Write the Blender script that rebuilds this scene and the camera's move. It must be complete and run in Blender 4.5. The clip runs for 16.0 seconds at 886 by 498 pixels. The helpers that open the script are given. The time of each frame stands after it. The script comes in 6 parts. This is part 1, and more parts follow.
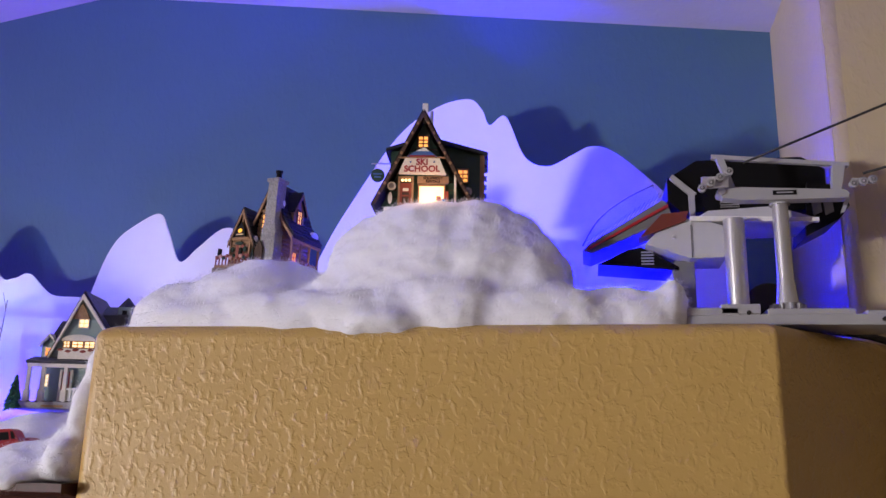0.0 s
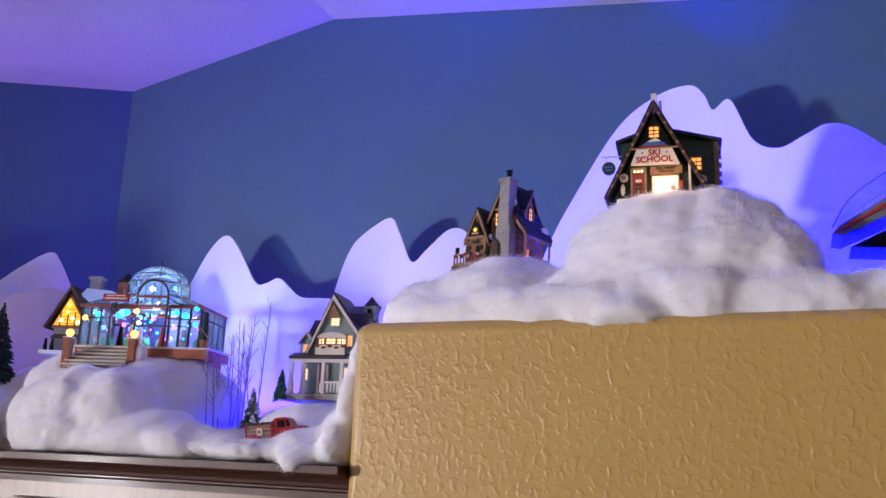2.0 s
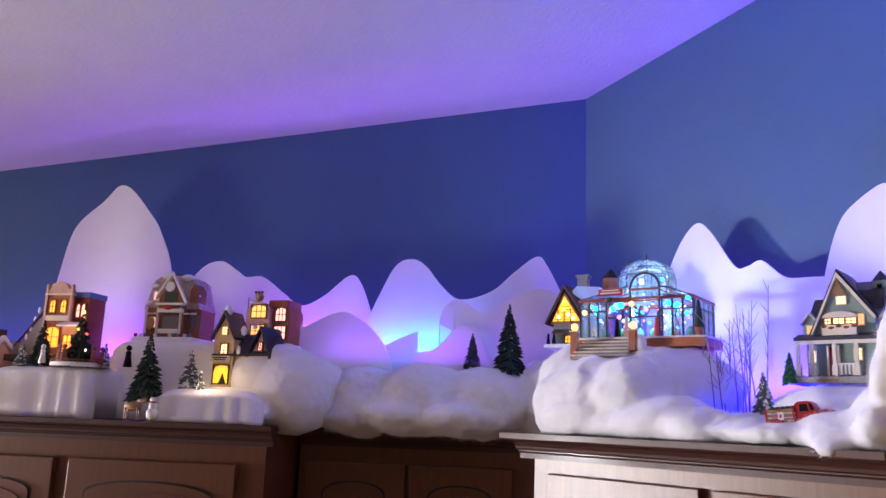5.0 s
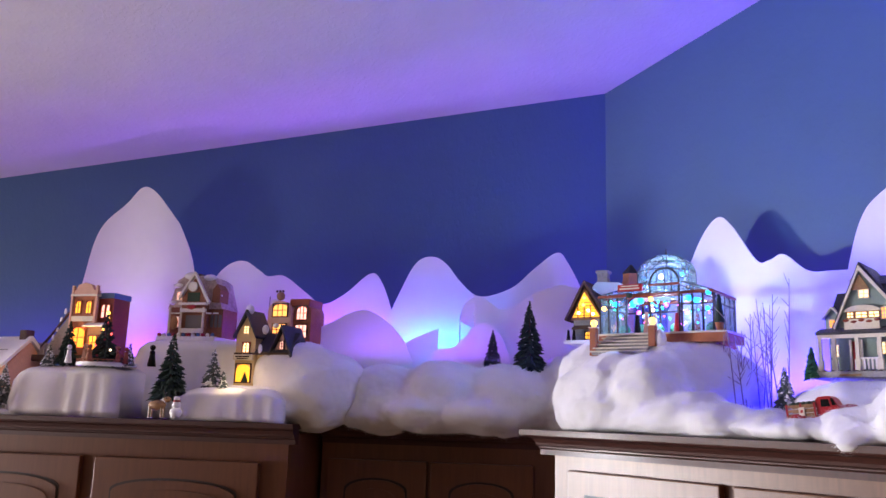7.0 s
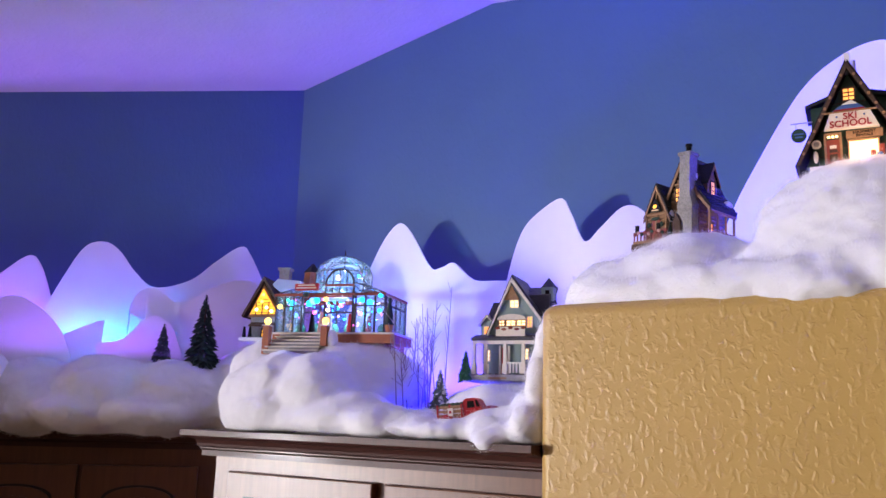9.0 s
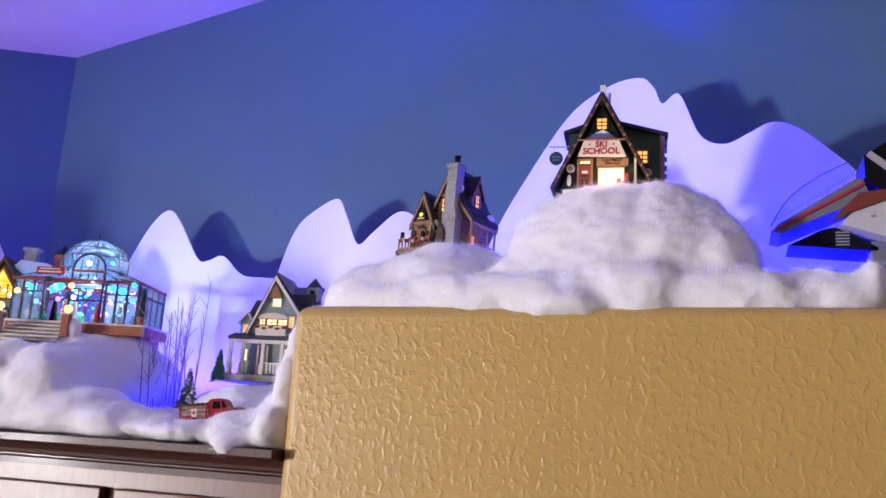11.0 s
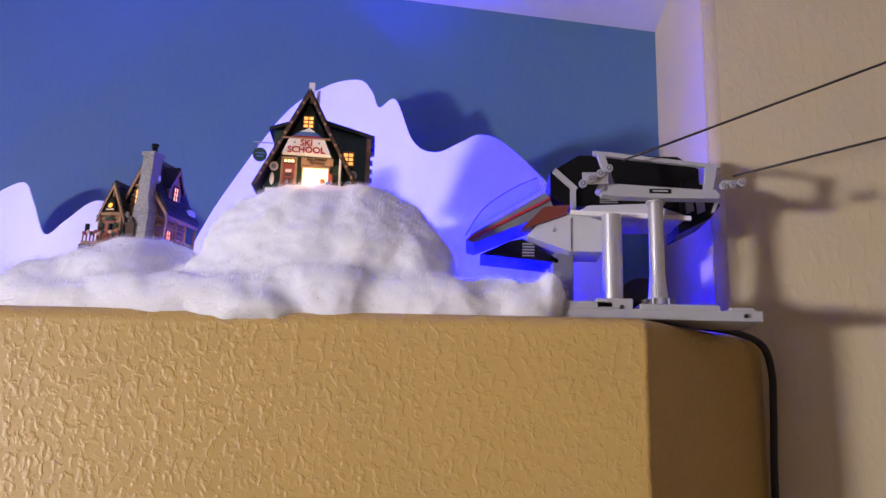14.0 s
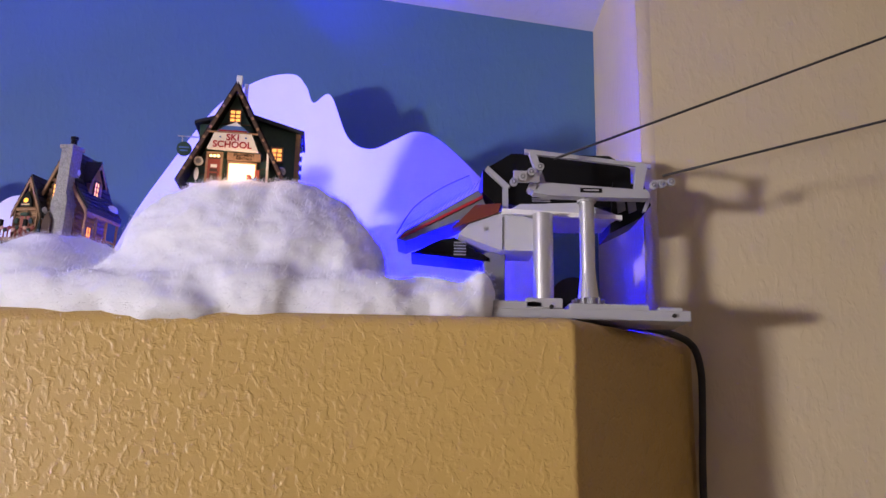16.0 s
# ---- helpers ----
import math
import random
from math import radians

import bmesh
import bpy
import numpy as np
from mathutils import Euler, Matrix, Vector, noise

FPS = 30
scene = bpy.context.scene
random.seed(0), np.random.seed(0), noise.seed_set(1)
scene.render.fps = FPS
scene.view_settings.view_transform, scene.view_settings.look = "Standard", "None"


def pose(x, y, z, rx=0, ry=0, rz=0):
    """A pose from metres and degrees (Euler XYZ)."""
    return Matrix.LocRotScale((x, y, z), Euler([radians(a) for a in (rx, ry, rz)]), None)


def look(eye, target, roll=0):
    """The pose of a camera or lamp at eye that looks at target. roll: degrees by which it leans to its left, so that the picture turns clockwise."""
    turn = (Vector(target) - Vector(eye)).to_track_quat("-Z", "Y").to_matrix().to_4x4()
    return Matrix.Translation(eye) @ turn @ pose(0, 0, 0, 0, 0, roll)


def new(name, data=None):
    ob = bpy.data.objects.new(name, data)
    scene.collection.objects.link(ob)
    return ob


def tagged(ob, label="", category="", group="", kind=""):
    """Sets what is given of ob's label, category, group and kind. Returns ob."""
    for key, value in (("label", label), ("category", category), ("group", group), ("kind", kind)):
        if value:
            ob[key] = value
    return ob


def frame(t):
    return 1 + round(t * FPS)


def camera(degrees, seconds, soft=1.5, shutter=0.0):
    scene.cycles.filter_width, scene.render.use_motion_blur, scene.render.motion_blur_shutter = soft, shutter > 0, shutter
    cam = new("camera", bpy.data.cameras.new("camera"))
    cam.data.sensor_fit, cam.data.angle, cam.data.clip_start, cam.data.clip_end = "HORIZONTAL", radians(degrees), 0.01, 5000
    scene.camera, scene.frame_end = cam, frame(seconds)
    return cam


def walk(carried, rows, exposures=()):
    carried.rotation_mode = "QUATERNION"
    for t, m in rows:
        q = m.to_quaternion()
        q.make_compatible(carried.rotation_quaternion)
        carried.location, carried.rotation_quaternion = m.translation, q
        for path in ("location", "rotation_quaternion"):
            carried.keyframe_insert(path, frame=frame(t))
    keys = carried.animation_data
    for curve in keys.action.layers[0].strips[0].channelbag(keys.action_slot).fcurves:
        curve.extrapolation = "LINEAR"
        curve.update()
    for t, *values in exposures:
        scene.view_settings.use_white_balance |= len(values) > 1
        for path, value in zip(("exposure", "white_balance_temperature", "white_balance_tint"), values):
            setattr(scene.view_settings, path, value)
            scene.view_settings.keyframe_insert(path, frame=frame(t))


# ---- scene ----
cam = camera(56.3, 16.0)
PATH = [
    (0, (-0.002, 0.065, 2.209), (-0.343, 1.974, 2.697), 1.32),
    (0.5, (-0.015, 0.052, 2.205), (-0.445, 1.944, 2.690), 1.70),
    (1, (-0.034, 0.034, 2.202), (-0.561, 1.904, 2.679), 2.01),
    (1.5, (-0.056, 0.020, 2.198), (-0.714, 1.849, 2.670), 2.06),
    (2, (-0.070, 0.004, 2.196), (-0.845, 1.789, 2.660), 1.95),
    (2.5, (-0.087, -0.011, 2.190), (-0.997, 1.711, 2.646), 2.00),
    (3, (-0.095, -0.032, 2.183), (-1.123, 1.623, 2.636), 2.07),
    (3.5, (-0.112, -0.049, 2.192), (-1.283, 1.513, 2.626), 1.75),
    (4, (-0.134, -0.088, 2.189), (-1.495, 1.316, 2.609), 2.14),
    (4.5, (-0.152, -0.115, 2.184), (-1.676, 1.112, 2.596), 2.34),
    (7, (-0.139, -0.103, 2.186), (-1.737, 1.035, 2.579), 1.71),
    (7.5, (-0.141, -0.089, 2.188), (-1.622, 1.195, 2.584), 1.30),
    (8, (-0.129, -0.066, 2.190), (-1.480, 1.354, 2.588), 1.05),
    (8.5, (-0.118, -0.045, 2.196), (-1.351, 1.479, 2.593), 1.40),
    (9, (-0.108, -0.041, 2.198), (-1.206, 1.582, 2.600), 1.69),
    (9.5, (-0.098, -0.029, 2.197), (-1.096, 1.655, 2.606), 2.10),
    (10, (-0.083, -0.011, 2.202), (-0.955, 1.740, 2.615), 2.46),
    (12.5, (-0.032, 0.056, 2.211), (-0.389, 1.973, 2.657), 2.72),
    (13, (-0.022, 0.066, 2.218), (-0.226, 2.005, 2.665), 1.93),
    (13.5, (-0.011, 0.068, 2.221), (-0.134, 2.014, 2.664), 1.59),
    (14, (0.010, 0.078, 2.225), (-0.070, 2.026, 2.670), 1.55),
    (14.5, (0.024, 0.093, 2.227), (0.007, 2.042, 2.672), 1.46),
    (15, (0.036, 0.100, 2.226), (0.051, 2.051, 2.666), 1.35),
    (15.5, (0.040, 0.099, 2.228), (0.074, 2.050, 2.669), 1.29),
    (16, (0.042, 0.101, 2.231), (0.082, 2.050, 2.675), 1.01),
]
EXPOSURES = ((0, -0.45), (1.5, -0.40), (3.0, -0.26), (4.5, 0.0), (7, 0.04), (9, -0.06), (12.5, -0.1), (16, -0.12))
walk(cam, [(t, look(eye, target, roll)) for t, eye, target, roll in PATH], EXPOSURES)

# ---- plan ----
CORNER, WALL_Y, RIGHT_X, RIDGE_X = Vector((-2.072, 1.96, 0)), 1.96, 0.44, -1.305
R2 = math.sqrt(0.5)


def ceiling_z(x):
    return max(2.75, 3.446 + (0.163 if x < RIDGE_X else -0.1345) * (x - RIDGE_X))


def slope(s, off, z):
    """A place by the slanting wall: metres along it from the corner, out from it, and up."""
    return (CORNER.x - R2 * s + R2 * off, CORNER.y - R2 * s - R2 * off, z)


# ---- light ----
world = bpy.data.worlds.new("world")
world.use_nodes = True
world.node_tree.nodes["Background"].inputs["Color"].default_value = (0.45, 0.5, 0.6, 1)
world.node_tree.nodes["Background"].inputs["Strength"].default_value = 0.008
scene.world = world


def area_lamp(name, eye, target, size, watts, colour, size_y=None):
    data = bpy.data.lights.new(name, "AREA")
    data.energy, data.color, data.size = watts, colour, size
    if size_y:
        data.shape, data.size_y = "RECTANGLE", size_y
    ob = new(name, data)
    ob.matrix_world = look(eye, target)
    return ob


def point_lamp(name, place, watts, colour, radius=0.01):
    data = bpy.data.lights.new(name, "POINT")
    data.energy, data.color, data.shadow_soft_size = watts, colour, radius
    ob = new(name, data)
    ob.location = place
    return ob


WARM, VIOLET, BLUE, CYAN = (1.0, 0.93, 0.95), (0.30, 0.075, 1.0), (0.0, 0.0, 1.0), (0.0, 0.30, 1.0)
key = area_lamp("living_room_light", (-4.80, -2.25, 1.86), (0.6, 1.35, 2.34), 0.36, 36, WARM)
key.data.spread = radians(60)
# unseen fill lamp, added to brighten the slanting side and the ceiling
point_lamp("kitchen_fill", (-3.3, -1.9, 1.75), 58, (1.0, 0.78, 0.78), 0.28)
# LED strips lying behind and at the feet of the paper mountains
area_lamp("led_strip_long", (-1.35, 1.92, 2.36), (-1.35, 1.80, 3.4), 1.25, 2.7, VIOLET, 0.03)
area_lamp("led_strip_slope", slope(1.25, 0.10, 2.32), slope(1.25, 0.2, 3.4), 2.2, 2.9, VIOLET, 0.03)
ledge = area_lamp("led_strip_ledge", (-0.42, 1.88, 2.46), (-0.55, 1.90, 3.4), 0.6, 5.0, (0.03, 0.07, 1.0), 0.03)
ledge.data.spread = radians(165)
area_lamp("led_strip_long_front", (-1.35, 1.775, 2.24), (-1.35, 1.76, 3.4), 0.75, 4.2, (0.13, 0.06, 1.0), 0.03)
area_lamp("led_strip_slope_front", slope(1.05, 0.262, 2.26), slope(1.05, 0.30, 3.4), 1.8, 15.0, VIOLET, 0.03)
# no strip here: unseen violet fill on the front hills for ceiling bounce
area_lamp("hills_bounce_fill", slope(0.55, 0.40, 2.346), slope(0.55, 0.34, 3.0), 0.9, 1.2, VIOLET, 0.02)
area_lamp("led_strip_ledge_front", (-0.12, 1.66, 2.47), (-0.12, 1.72, 3.4), 0.4, 0.9, (0.05, 0.06, 1.0), 0.03)
ramp_led = area_lamp("led_strip_ramp", (0.06, 1.62, 2.440), (-0.04, 1.79, 2.51), 0.22, 40.0, BLUE, 0.02)
ramp_led.data.spread = radians(115)
point_lamp("led_blue_twigs", (-1.20, 1.62, 2.24), 5.0, BLUE, 0.02)
point_lamp("led_cyan", slope(0.60, 0.245, 2.385), 0.6, CYAN, 0.02)
point_lamp("led_cyan", slope(0.49, 0.255, 2.395), 0.6, CYAN, 0.02)

# ---- materials ----


def material(name, colour, rough=0.6, metal=0.0, vary=0.12, grain=60.0, bump=0.0, bump_scale=200.0, emit=None, strength=0.0, coat=0.0, subsurface=0.0, per_piece=0.0):
    m = bpy.data.materials.new(name)
    m.use_nodes = True
    nodes, links = m.node_tree.nodes, m.node_tree.links
    b = nodes["Principled BSDF"]
    b.inputs["Roughness"].default_value, b.inputs["Metallic"].default_value = rough, metal
    b.inputs["Coat Weight"].default_value = coat
    coord = nodes.new("ShaderNodeTexCoord")
    fine, broad = nodes.new("ShaderNodeTexNoise"), nodes.new("ShaderNodeTexNoise")
    fine.inputs["Scale"].default_value, broad.inputs["Scale"].default_value = grain, grain / 9
    fine.inputs["Detail"].default_value, broad.inputs["Detail"].default_value = 6, 3
    add = nodes.new("ShaderNodeMath")
    for tex in (fine, broad):
        links.new(coord.outputs["Object"], tex.inputs["Vector"])
    links.new(fine.outputs["Fac"], add.inputs[0])
    links.new(broad.outputs["Fac"], add.inputs[1])
    ramp = nodes.new("ShaderNodeMapRange")
    ramp.inputs["From Min"].default_value, ramp.inputs["From Max"].default_value = 0.6, 1.4
    ramp.inputs["To Min"].default_value, ramp.inputs["To Max"].default_value = 1 - vary, 1 + vary
    links.new(add.outputs[0], ramp.inputs["Value"])
    scaled = nodes.new("ShaderNodeVectorMath")
    scaled.operation = "SCALE"
    scaled.inputs[0].default_value = colour
    links.new(ramp.outputs[0], scaled.inputs["Scale"])
    last = scaled
    if per_piece:
        info, rnd, again = nodes.new("ShaderNodeObjectInfo"), nodes.new("ShaderNodeMapRange"), nodes.new("ShaderNodeVectorMath")
        rnd.inputs["To Min"].default_value, rnd.inputs["To Max"].default_value = 1 - per_piece, 1 + per_piece
        links.new(info.outputs["Random"], rnd.inputs["Value"])
        again.operation = "SCALE"
        links.new(scaled.outputs[0], again.inputs[0])
        links.new(rnd.outputs[0], again.inputs["Scale"])
        last = again
    links.new(last.outputs[0], b.inputs["Base Color"])
    if bump:
        bn, tex = nodes.new("ShaderNodeBump"), nodes.new("ShaderNodeTexNoise")
        tex.inputs["Scale"].default_value, tex.inputs["Detail"].default_value = bump_scale, 4
        bn.inputs["Strength"].default_value, bn.inputs["Distance"].default_value = bump, 0.004
        links.new(coord.outputs["Object"], tex.inputs["Vector"])
        links.new(tex.outputs["Fac"], bn.inputs["Height"])
        links.new(bn.outputs[0], b.inputs["Normal"])
    if emit:
        b.inputs["Emission Color"].default_value, b.inputs["Emission Strength"].default_value = (*emit, 1), strength
    if subsurface:
        b.inputs["Subsurface Weight"].default_value, b.inputs["Subsurface Scale"].default_value = subsurface, 0.02
    return m


def plaster(name, colour, depth, scale, rough=0.5, stretch=0.55):
    """Knock-down wall texture: flattened, wandering ridges over a fine orange peel."""
    m = material(name, colour, rough, vary=0.05, grain=9)
    nodes, links = m.node_tree.nodes, m.node_tree.links
    b = nodes["Principled BSDF"]
    geo, mapping = nodes.new("ShaderNodeNewGeometry"), nodes.new("ShaderNodeMapping")
    mapping.inputs["Scale"].default_value = (1, 1, stretch)
    links.new(geo.outputs["Position"], mapping.inputs["Vector"])
    blot, peel = (nodes.new("ShaderNodeTexNoise") for _ in range(2))
    for tex, k, d in ((blot, scale, 2.5), (peel, scale * 3.0, 2)):
        tex.inputs["Scale"].default_value, tex.inputs["Detail"].default_value = k, d
        links.new(mapping.outputs[0], tex.inputs["Vector"])
    blot.inputs["Distortion"].default_value = 0.35
    flat, total = nodes.new("ShaderNodeMapRange"), nodes.new("ShaderNodeMath")
    flat.interpolation_type = "SMOOTHSTEP"
    flat.inputs["From Min"].default_value, flat.inputs["From Max"].default_value = 0.44, 0.70
    links.new(blot.outputs["Fac"], flat.inputs["Value"])
    total.operation = "MULTIPLY_ADD"
    total.inputs[1].default_value = 0.22
    links.new(peel.outputs["Fac"], total.inputs[0])
    links.new(flat.outputs[0], total.inputs[2])
    bn = nodes.new("ShaderNodeBump")
    bn.inputs["Strength"].default_value, bn.inputs["Distance"].default_value = 1.0, depth
    links.new(total.outputs[0], bn.inputs["Height"])
    links.new(bn.outputs[0], b.inputs["Normal"])
    return m


def wood(name, colour, dark, rough, coat):
    m = material(name, colour, rough, coat=coat)
    nodes, links = m.node_tree.nodes, m.node_tree.links
    b = nodes["Principled BSDF"]
    b.inputs["Coat Roughness"].default_value = 0.14
    coord, mapping, grain = nodes.new("ShaderNodeTexCoord"), nodes.new("ShaderNodeMapping"), nodes.new("ShaderNodeTexNoise")
    mapping.inputs["Scale"].default_value = (60, 60, 4)
    grain.inputs["Scale"].default_value, grain.inputs["Detail"].default_value, grain.inputs["Distortion"].default_value = 1.5, 7, 0.6
    mix = nodes.new("ShaderNodeMix")
    mix.data_type = "RGBA"
    mix.inputs["A"].default_value, mix.inputs["B"].default_value = (*dark, 1), (*colour, 1)
    links.new(coord.outputs["Object"], mapping.inputs["Vector"])
    links.new(mapping.outputs[0], grain.inputs["Vector"])
    links.new(grain.outputs["Fac"], mix.inputs["Factor"])
    links.new(mix.outputs["Result"], b.inputs["Base Color"])
    bn = nodes.new("ShaderNodeBump")
    bn.inputs["Strength"].default_value, bn.inputs["Distance"].default_value = 0.15, 0.001
    links.new(grain.outputs["Fac"], bn.inputs["Height"])
    links.new(bn.outputs[0], b.inputs["Normal"])
    return m


def glowing(name, colour, strength):
    return material(name, [c * 0.8 for c in colour], 0.4, vary=0.1, grain=90, emit=colour, strength=strength)


GOLD_WALL = plaster("gold_wall_paint", (0.49, 0.325, 0.100), 0.0008, 80, 0.42, 0.8)
TAN_WALL = plaster("tan_wall_paint", (0.52, 0.43, 0.28), 0.0005, 70, 0.5)
BLUE_WALL = plaster("blue_wall_paint", (0.068, 0.148, 0.282), 0.0003, 70, 0.6)
CEILING_WHITE = plaster("ceiling_white_paint", (0.68, 0.66, 0.68), 0.0004, 60, 0.85, 1.0)
FLOOR_TILE = material("floor_tile", (0.35, 0.27, 0.2), 0.4, grain=12)
CHERRY = wood("cherry_stained_wood", (0.075, 0.019, 0.012), (0.028, 0.007, 0.005), 0.55, 0.04)
BROWN_WOOD = wood("brown_stained_wood", (0.17, 0.062, 0.026), (0.075, 0.024, 0.010), 0.42, 0.15)
BROWN_WOOD.node_tree.nodes["Principled BSDF"].inputs["Coat Roughness"].default_value = 0.30
# near-black that paints the shade in the door panel grooves
DARK_LINE = material("groove_shade", (0.02, 0.01, 0.008), 0.5)
PAPER = material("white_foam_board", (0.86, 0.85, 0.88), 0.75, vary=0.03, grain=20)
COTTON = material("cotton_batting", (0.80, 0.81, 0.86), 0.95, vary=0.04, grain=30, bump=0.12, bump_scale=200)
COTTON.node_tree.nodes["Principled BSDF"].inputs["Sheen Weight"].default_value = 0.4
FELT = material("felt_snow_blanket", (0.86, 0.85, 0.87), 0.95, vary=0.03, grain=60, bump=0.15, bump_scale=500)
SNOW = material("painted_snow", (0.85, 0.86, 0.9), 0.6, vary=0.06, grain=200, bump=0.3, bump_scale=600)
DARK_TIMBER = material("dark_timber", (0.06, 0.03, 0.018), 0.6, vary=0.4, grain=300, bump=0.4, bump_scale=700)
TAN_LOG = material("tan_log", (0.30, 0.17, 0.085), 0.6, vary=0.3, grain=250, bump=0.4, bump_scale=600)
GREEN_PAINT = material("dark_green_paint", (0.02, 0.055, 0.035), 0.5, vary=0.25, grain=200)
SAGE_PAINT = material("sage_paint", (0.22, 0.30, 0.29), 0.5, vary=0.12, grain=250)
CREAM_PAINT = material("cream_paint", (0.70, 0.65, 0.55), 0.5, vary=0.12, grain=250)
WHITE_PAINT = material("white_paint", (0.78, 0.77, 0.74), 0.5, vary=0.06, grain=200)
RED_PAINT = material("red_paint", (0.34, 0.015, 0.025), 0.35, vary=0.2, grain=200)
RED_DOOR = material("red_door_paint", (0.25, 0.05, 0.03), 0.45, vary=0.2, grain=260)
SLATE_ROOF = material("slate_roof", (0.035, 0.035, 0.05), 0.55, vary=0.35, grain=400, bump=0.5, bump_scale=700)
BLACK_ROOF = material("black_roof", (0.012, 0.011, 0.014), 0.75, vary=0.4, grain=400, bump=0.5, bump_scale=600)
GREY_STONE = material("grey_stone", (0.33, 0.32, 0.32), 0.8, vary=0.35, grain=220, bump=0.8, bump_scale=330)
ORANGE_BRICK = material("orange_brick", (0.36, 0.12, 0.06), 0.7, vary=0.3, grain=350, bump=0.5, bump_scale=600)
PINK_STUCCO = material("pink_stucco", (0.60, 0.36, 0.28), 0.7, vary=0.15, grain=300)
YELLOW_STUCCO = material("yellow_stucco", (0.70, 0.53, 0.30), 0.7, vary=0.15, grain=300)
BLUE_PAINT = material("blue_paint", (0.08, 0.16, 0.38), 0.5, vary=0.15, grain=300)
SILVER = material("silver_plastic", (0.62, 0.62, 0.64), 0.32, metal=0.75, vary=0.05, grain=30)
GREY_PLASTIC = material("grey_plastic", (0.36, 0.36, 0.38), 0.42, vary=0.05, grain=30)
DARK_GREY = material("dark_grey_plastic", (0.16, 0.16, 0.17), 0.45, vary=0.08, grain=30)
BLACK_GLOSS = material("black_gloss_plastic", (0.005, 0.005, 0.006), 0.40, vary=0.1, grain=30)
BLACK_GLOSS.node_tree.nodes["Principled BSDF"].inputs["Specular IOR Level"].default_value = 0.15
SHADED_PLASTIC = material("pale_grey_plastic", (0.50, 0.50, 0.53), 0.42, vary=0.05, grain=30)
FROSTED_SHINGLE = material("frosted_shingle", (0.52, 0.42, 0.42), 0.7, vary=0.45, grain=160, bump=0.5, bump_scale=380)
GINGER = material("gingerbread_brown", (0.26, 0.10, 0.06), 0.6, vary=0.3, grain=180, bump=0.3, bump_scale=400)
BLACK_RUBBER = material("black_rubber", (0.015, 0.014, 0.014), 0.6, vary=0.2, grain=60)
ORANGE_PLASTIC = material("orange_plastic", (0.16, 0.035, 0.015), 0.4, vary=0.2, grain=40)
BOTTLE_GREEN = material("bottle_brush_green", (0.018, 0.04, 0.03), 0.8, vary=0.4, grain=300)
FROSTED_GREEN = material("frosted_green", (0.11, 0.14, 0.14), 0.8, vary=0.5, grain=300)
BRIGHT_GREEN = material("bright_green", (0.03, 0.13, 0.06), 0.7, vary=0.3, grain=300)
TWIG = material("bare_twig", (0.30, 0.24, 0.26), 0.7, vary=0.4, grain=300)
BRASS = material("iron_frame", (0.05, 0.04, 0.035), 0.4, metal=0.6, vary=0.2, grain=60)
TAN_FUR = material("tan_ceramic", (0.36, 0.20, 0.10), 0.5, vary=0.2, grain=200)
WINDOW_GLOW = glowing("window_glow", (1.0, 0.42, 0.10), 1.8)
WINDOW_BRIGHT = glowing("window_bright", (1.0, 0.68, 0.34), 2.4)
WINDOW_ORANGE = glowing("window_orange", (1.0, 0.30, 0.03), 2.2)
WINDOW_PINK = glowing("window_pink", (1.0, 0.45, 0.35), 2.0)
WINDOW_YELLOW = glowing("window_yellow", (1.0, 0.48, 0.04), 1.5)
BULBS = [glowing("bulb_" + n, c, 5.0) for n, c in (("cyan", (0.01, 0.45, 1.0)), ("white", (1.0, 0.72, 0.45)), ("magenta", (1.0, 0.12, 0.55)), ("green", (0.02, 0.9, 0.4)), ("red", (1.0, 0.08, 0.06)), ("blue", (0.1, 0.25, 1.0)), ("amber", (1.0, 0.5, 0.08)))]
GLASS = bpy.data.materials.new("thin_glass")
GLASS.use_nodes = True
_g = GLASS.node_tree
_g.nodes.remove(_g.nodes["Principled BSDF"])
_clear, _gloss, _mixed, _fresnel = (_g.nodes.new("ShaderNode" + k) for k in ("BsdfTransparent", "BsdfGlossy", "MixShader", "Fresnel"))
_clear.inputs["Color"].default_value = (0.93, 0.97, 0.98, 1)
_gloss.inputs["Roughness"].default_value = 0.08
_milk, _clouded = _g.nodes.new("ShaderNodeBsdfTranslucent"), _g.nodes.new("ShaderNodeMixShader")
_milk.inputs["Color"].default_value = (0.85, 0.95, 1.0, 1)
_clouded.inputs[0].default_value = 0.10
_g.links.new(_fresnel.outputs[0], _mixed.inputs[0])
_g.links.new(_clear.outputs[0], _clouded.inputs[1])
_g.links.new(_milk.outputs[0], _clouded.inputs[2])
_g.links.new(_clouded.outputs[0], _mixed.inputs[1])
_g.links.new(_gloss.outputs[0], _mixed.inputs[2])
_g.links.new(_mixed.outputs[0], _g.nodes["Material Output"].inputs["Surface"])

# ---- building helpers ----


def root(name, m, label, category, group="", kind=""):
    ob = new(name)
    ob.empty_display_size = 0.02
    ob.matrix_world = m
    return tagged(ob, label, category, group, kind)


def part(name, bm, mat, parent=None, label="", smooth=False):
    bm.normal_update()
    me = bpy.data.meshes.new(name)
    bm.to_mesh(me)
    bm.free()
    me.materials.append(mat)
    if smooth:
        for p in me.polygons:
            p.use_smooth = True
    ob = new(name, me)
    ob.parent = parent
    if label:
        ob["label"] = label
    return ob


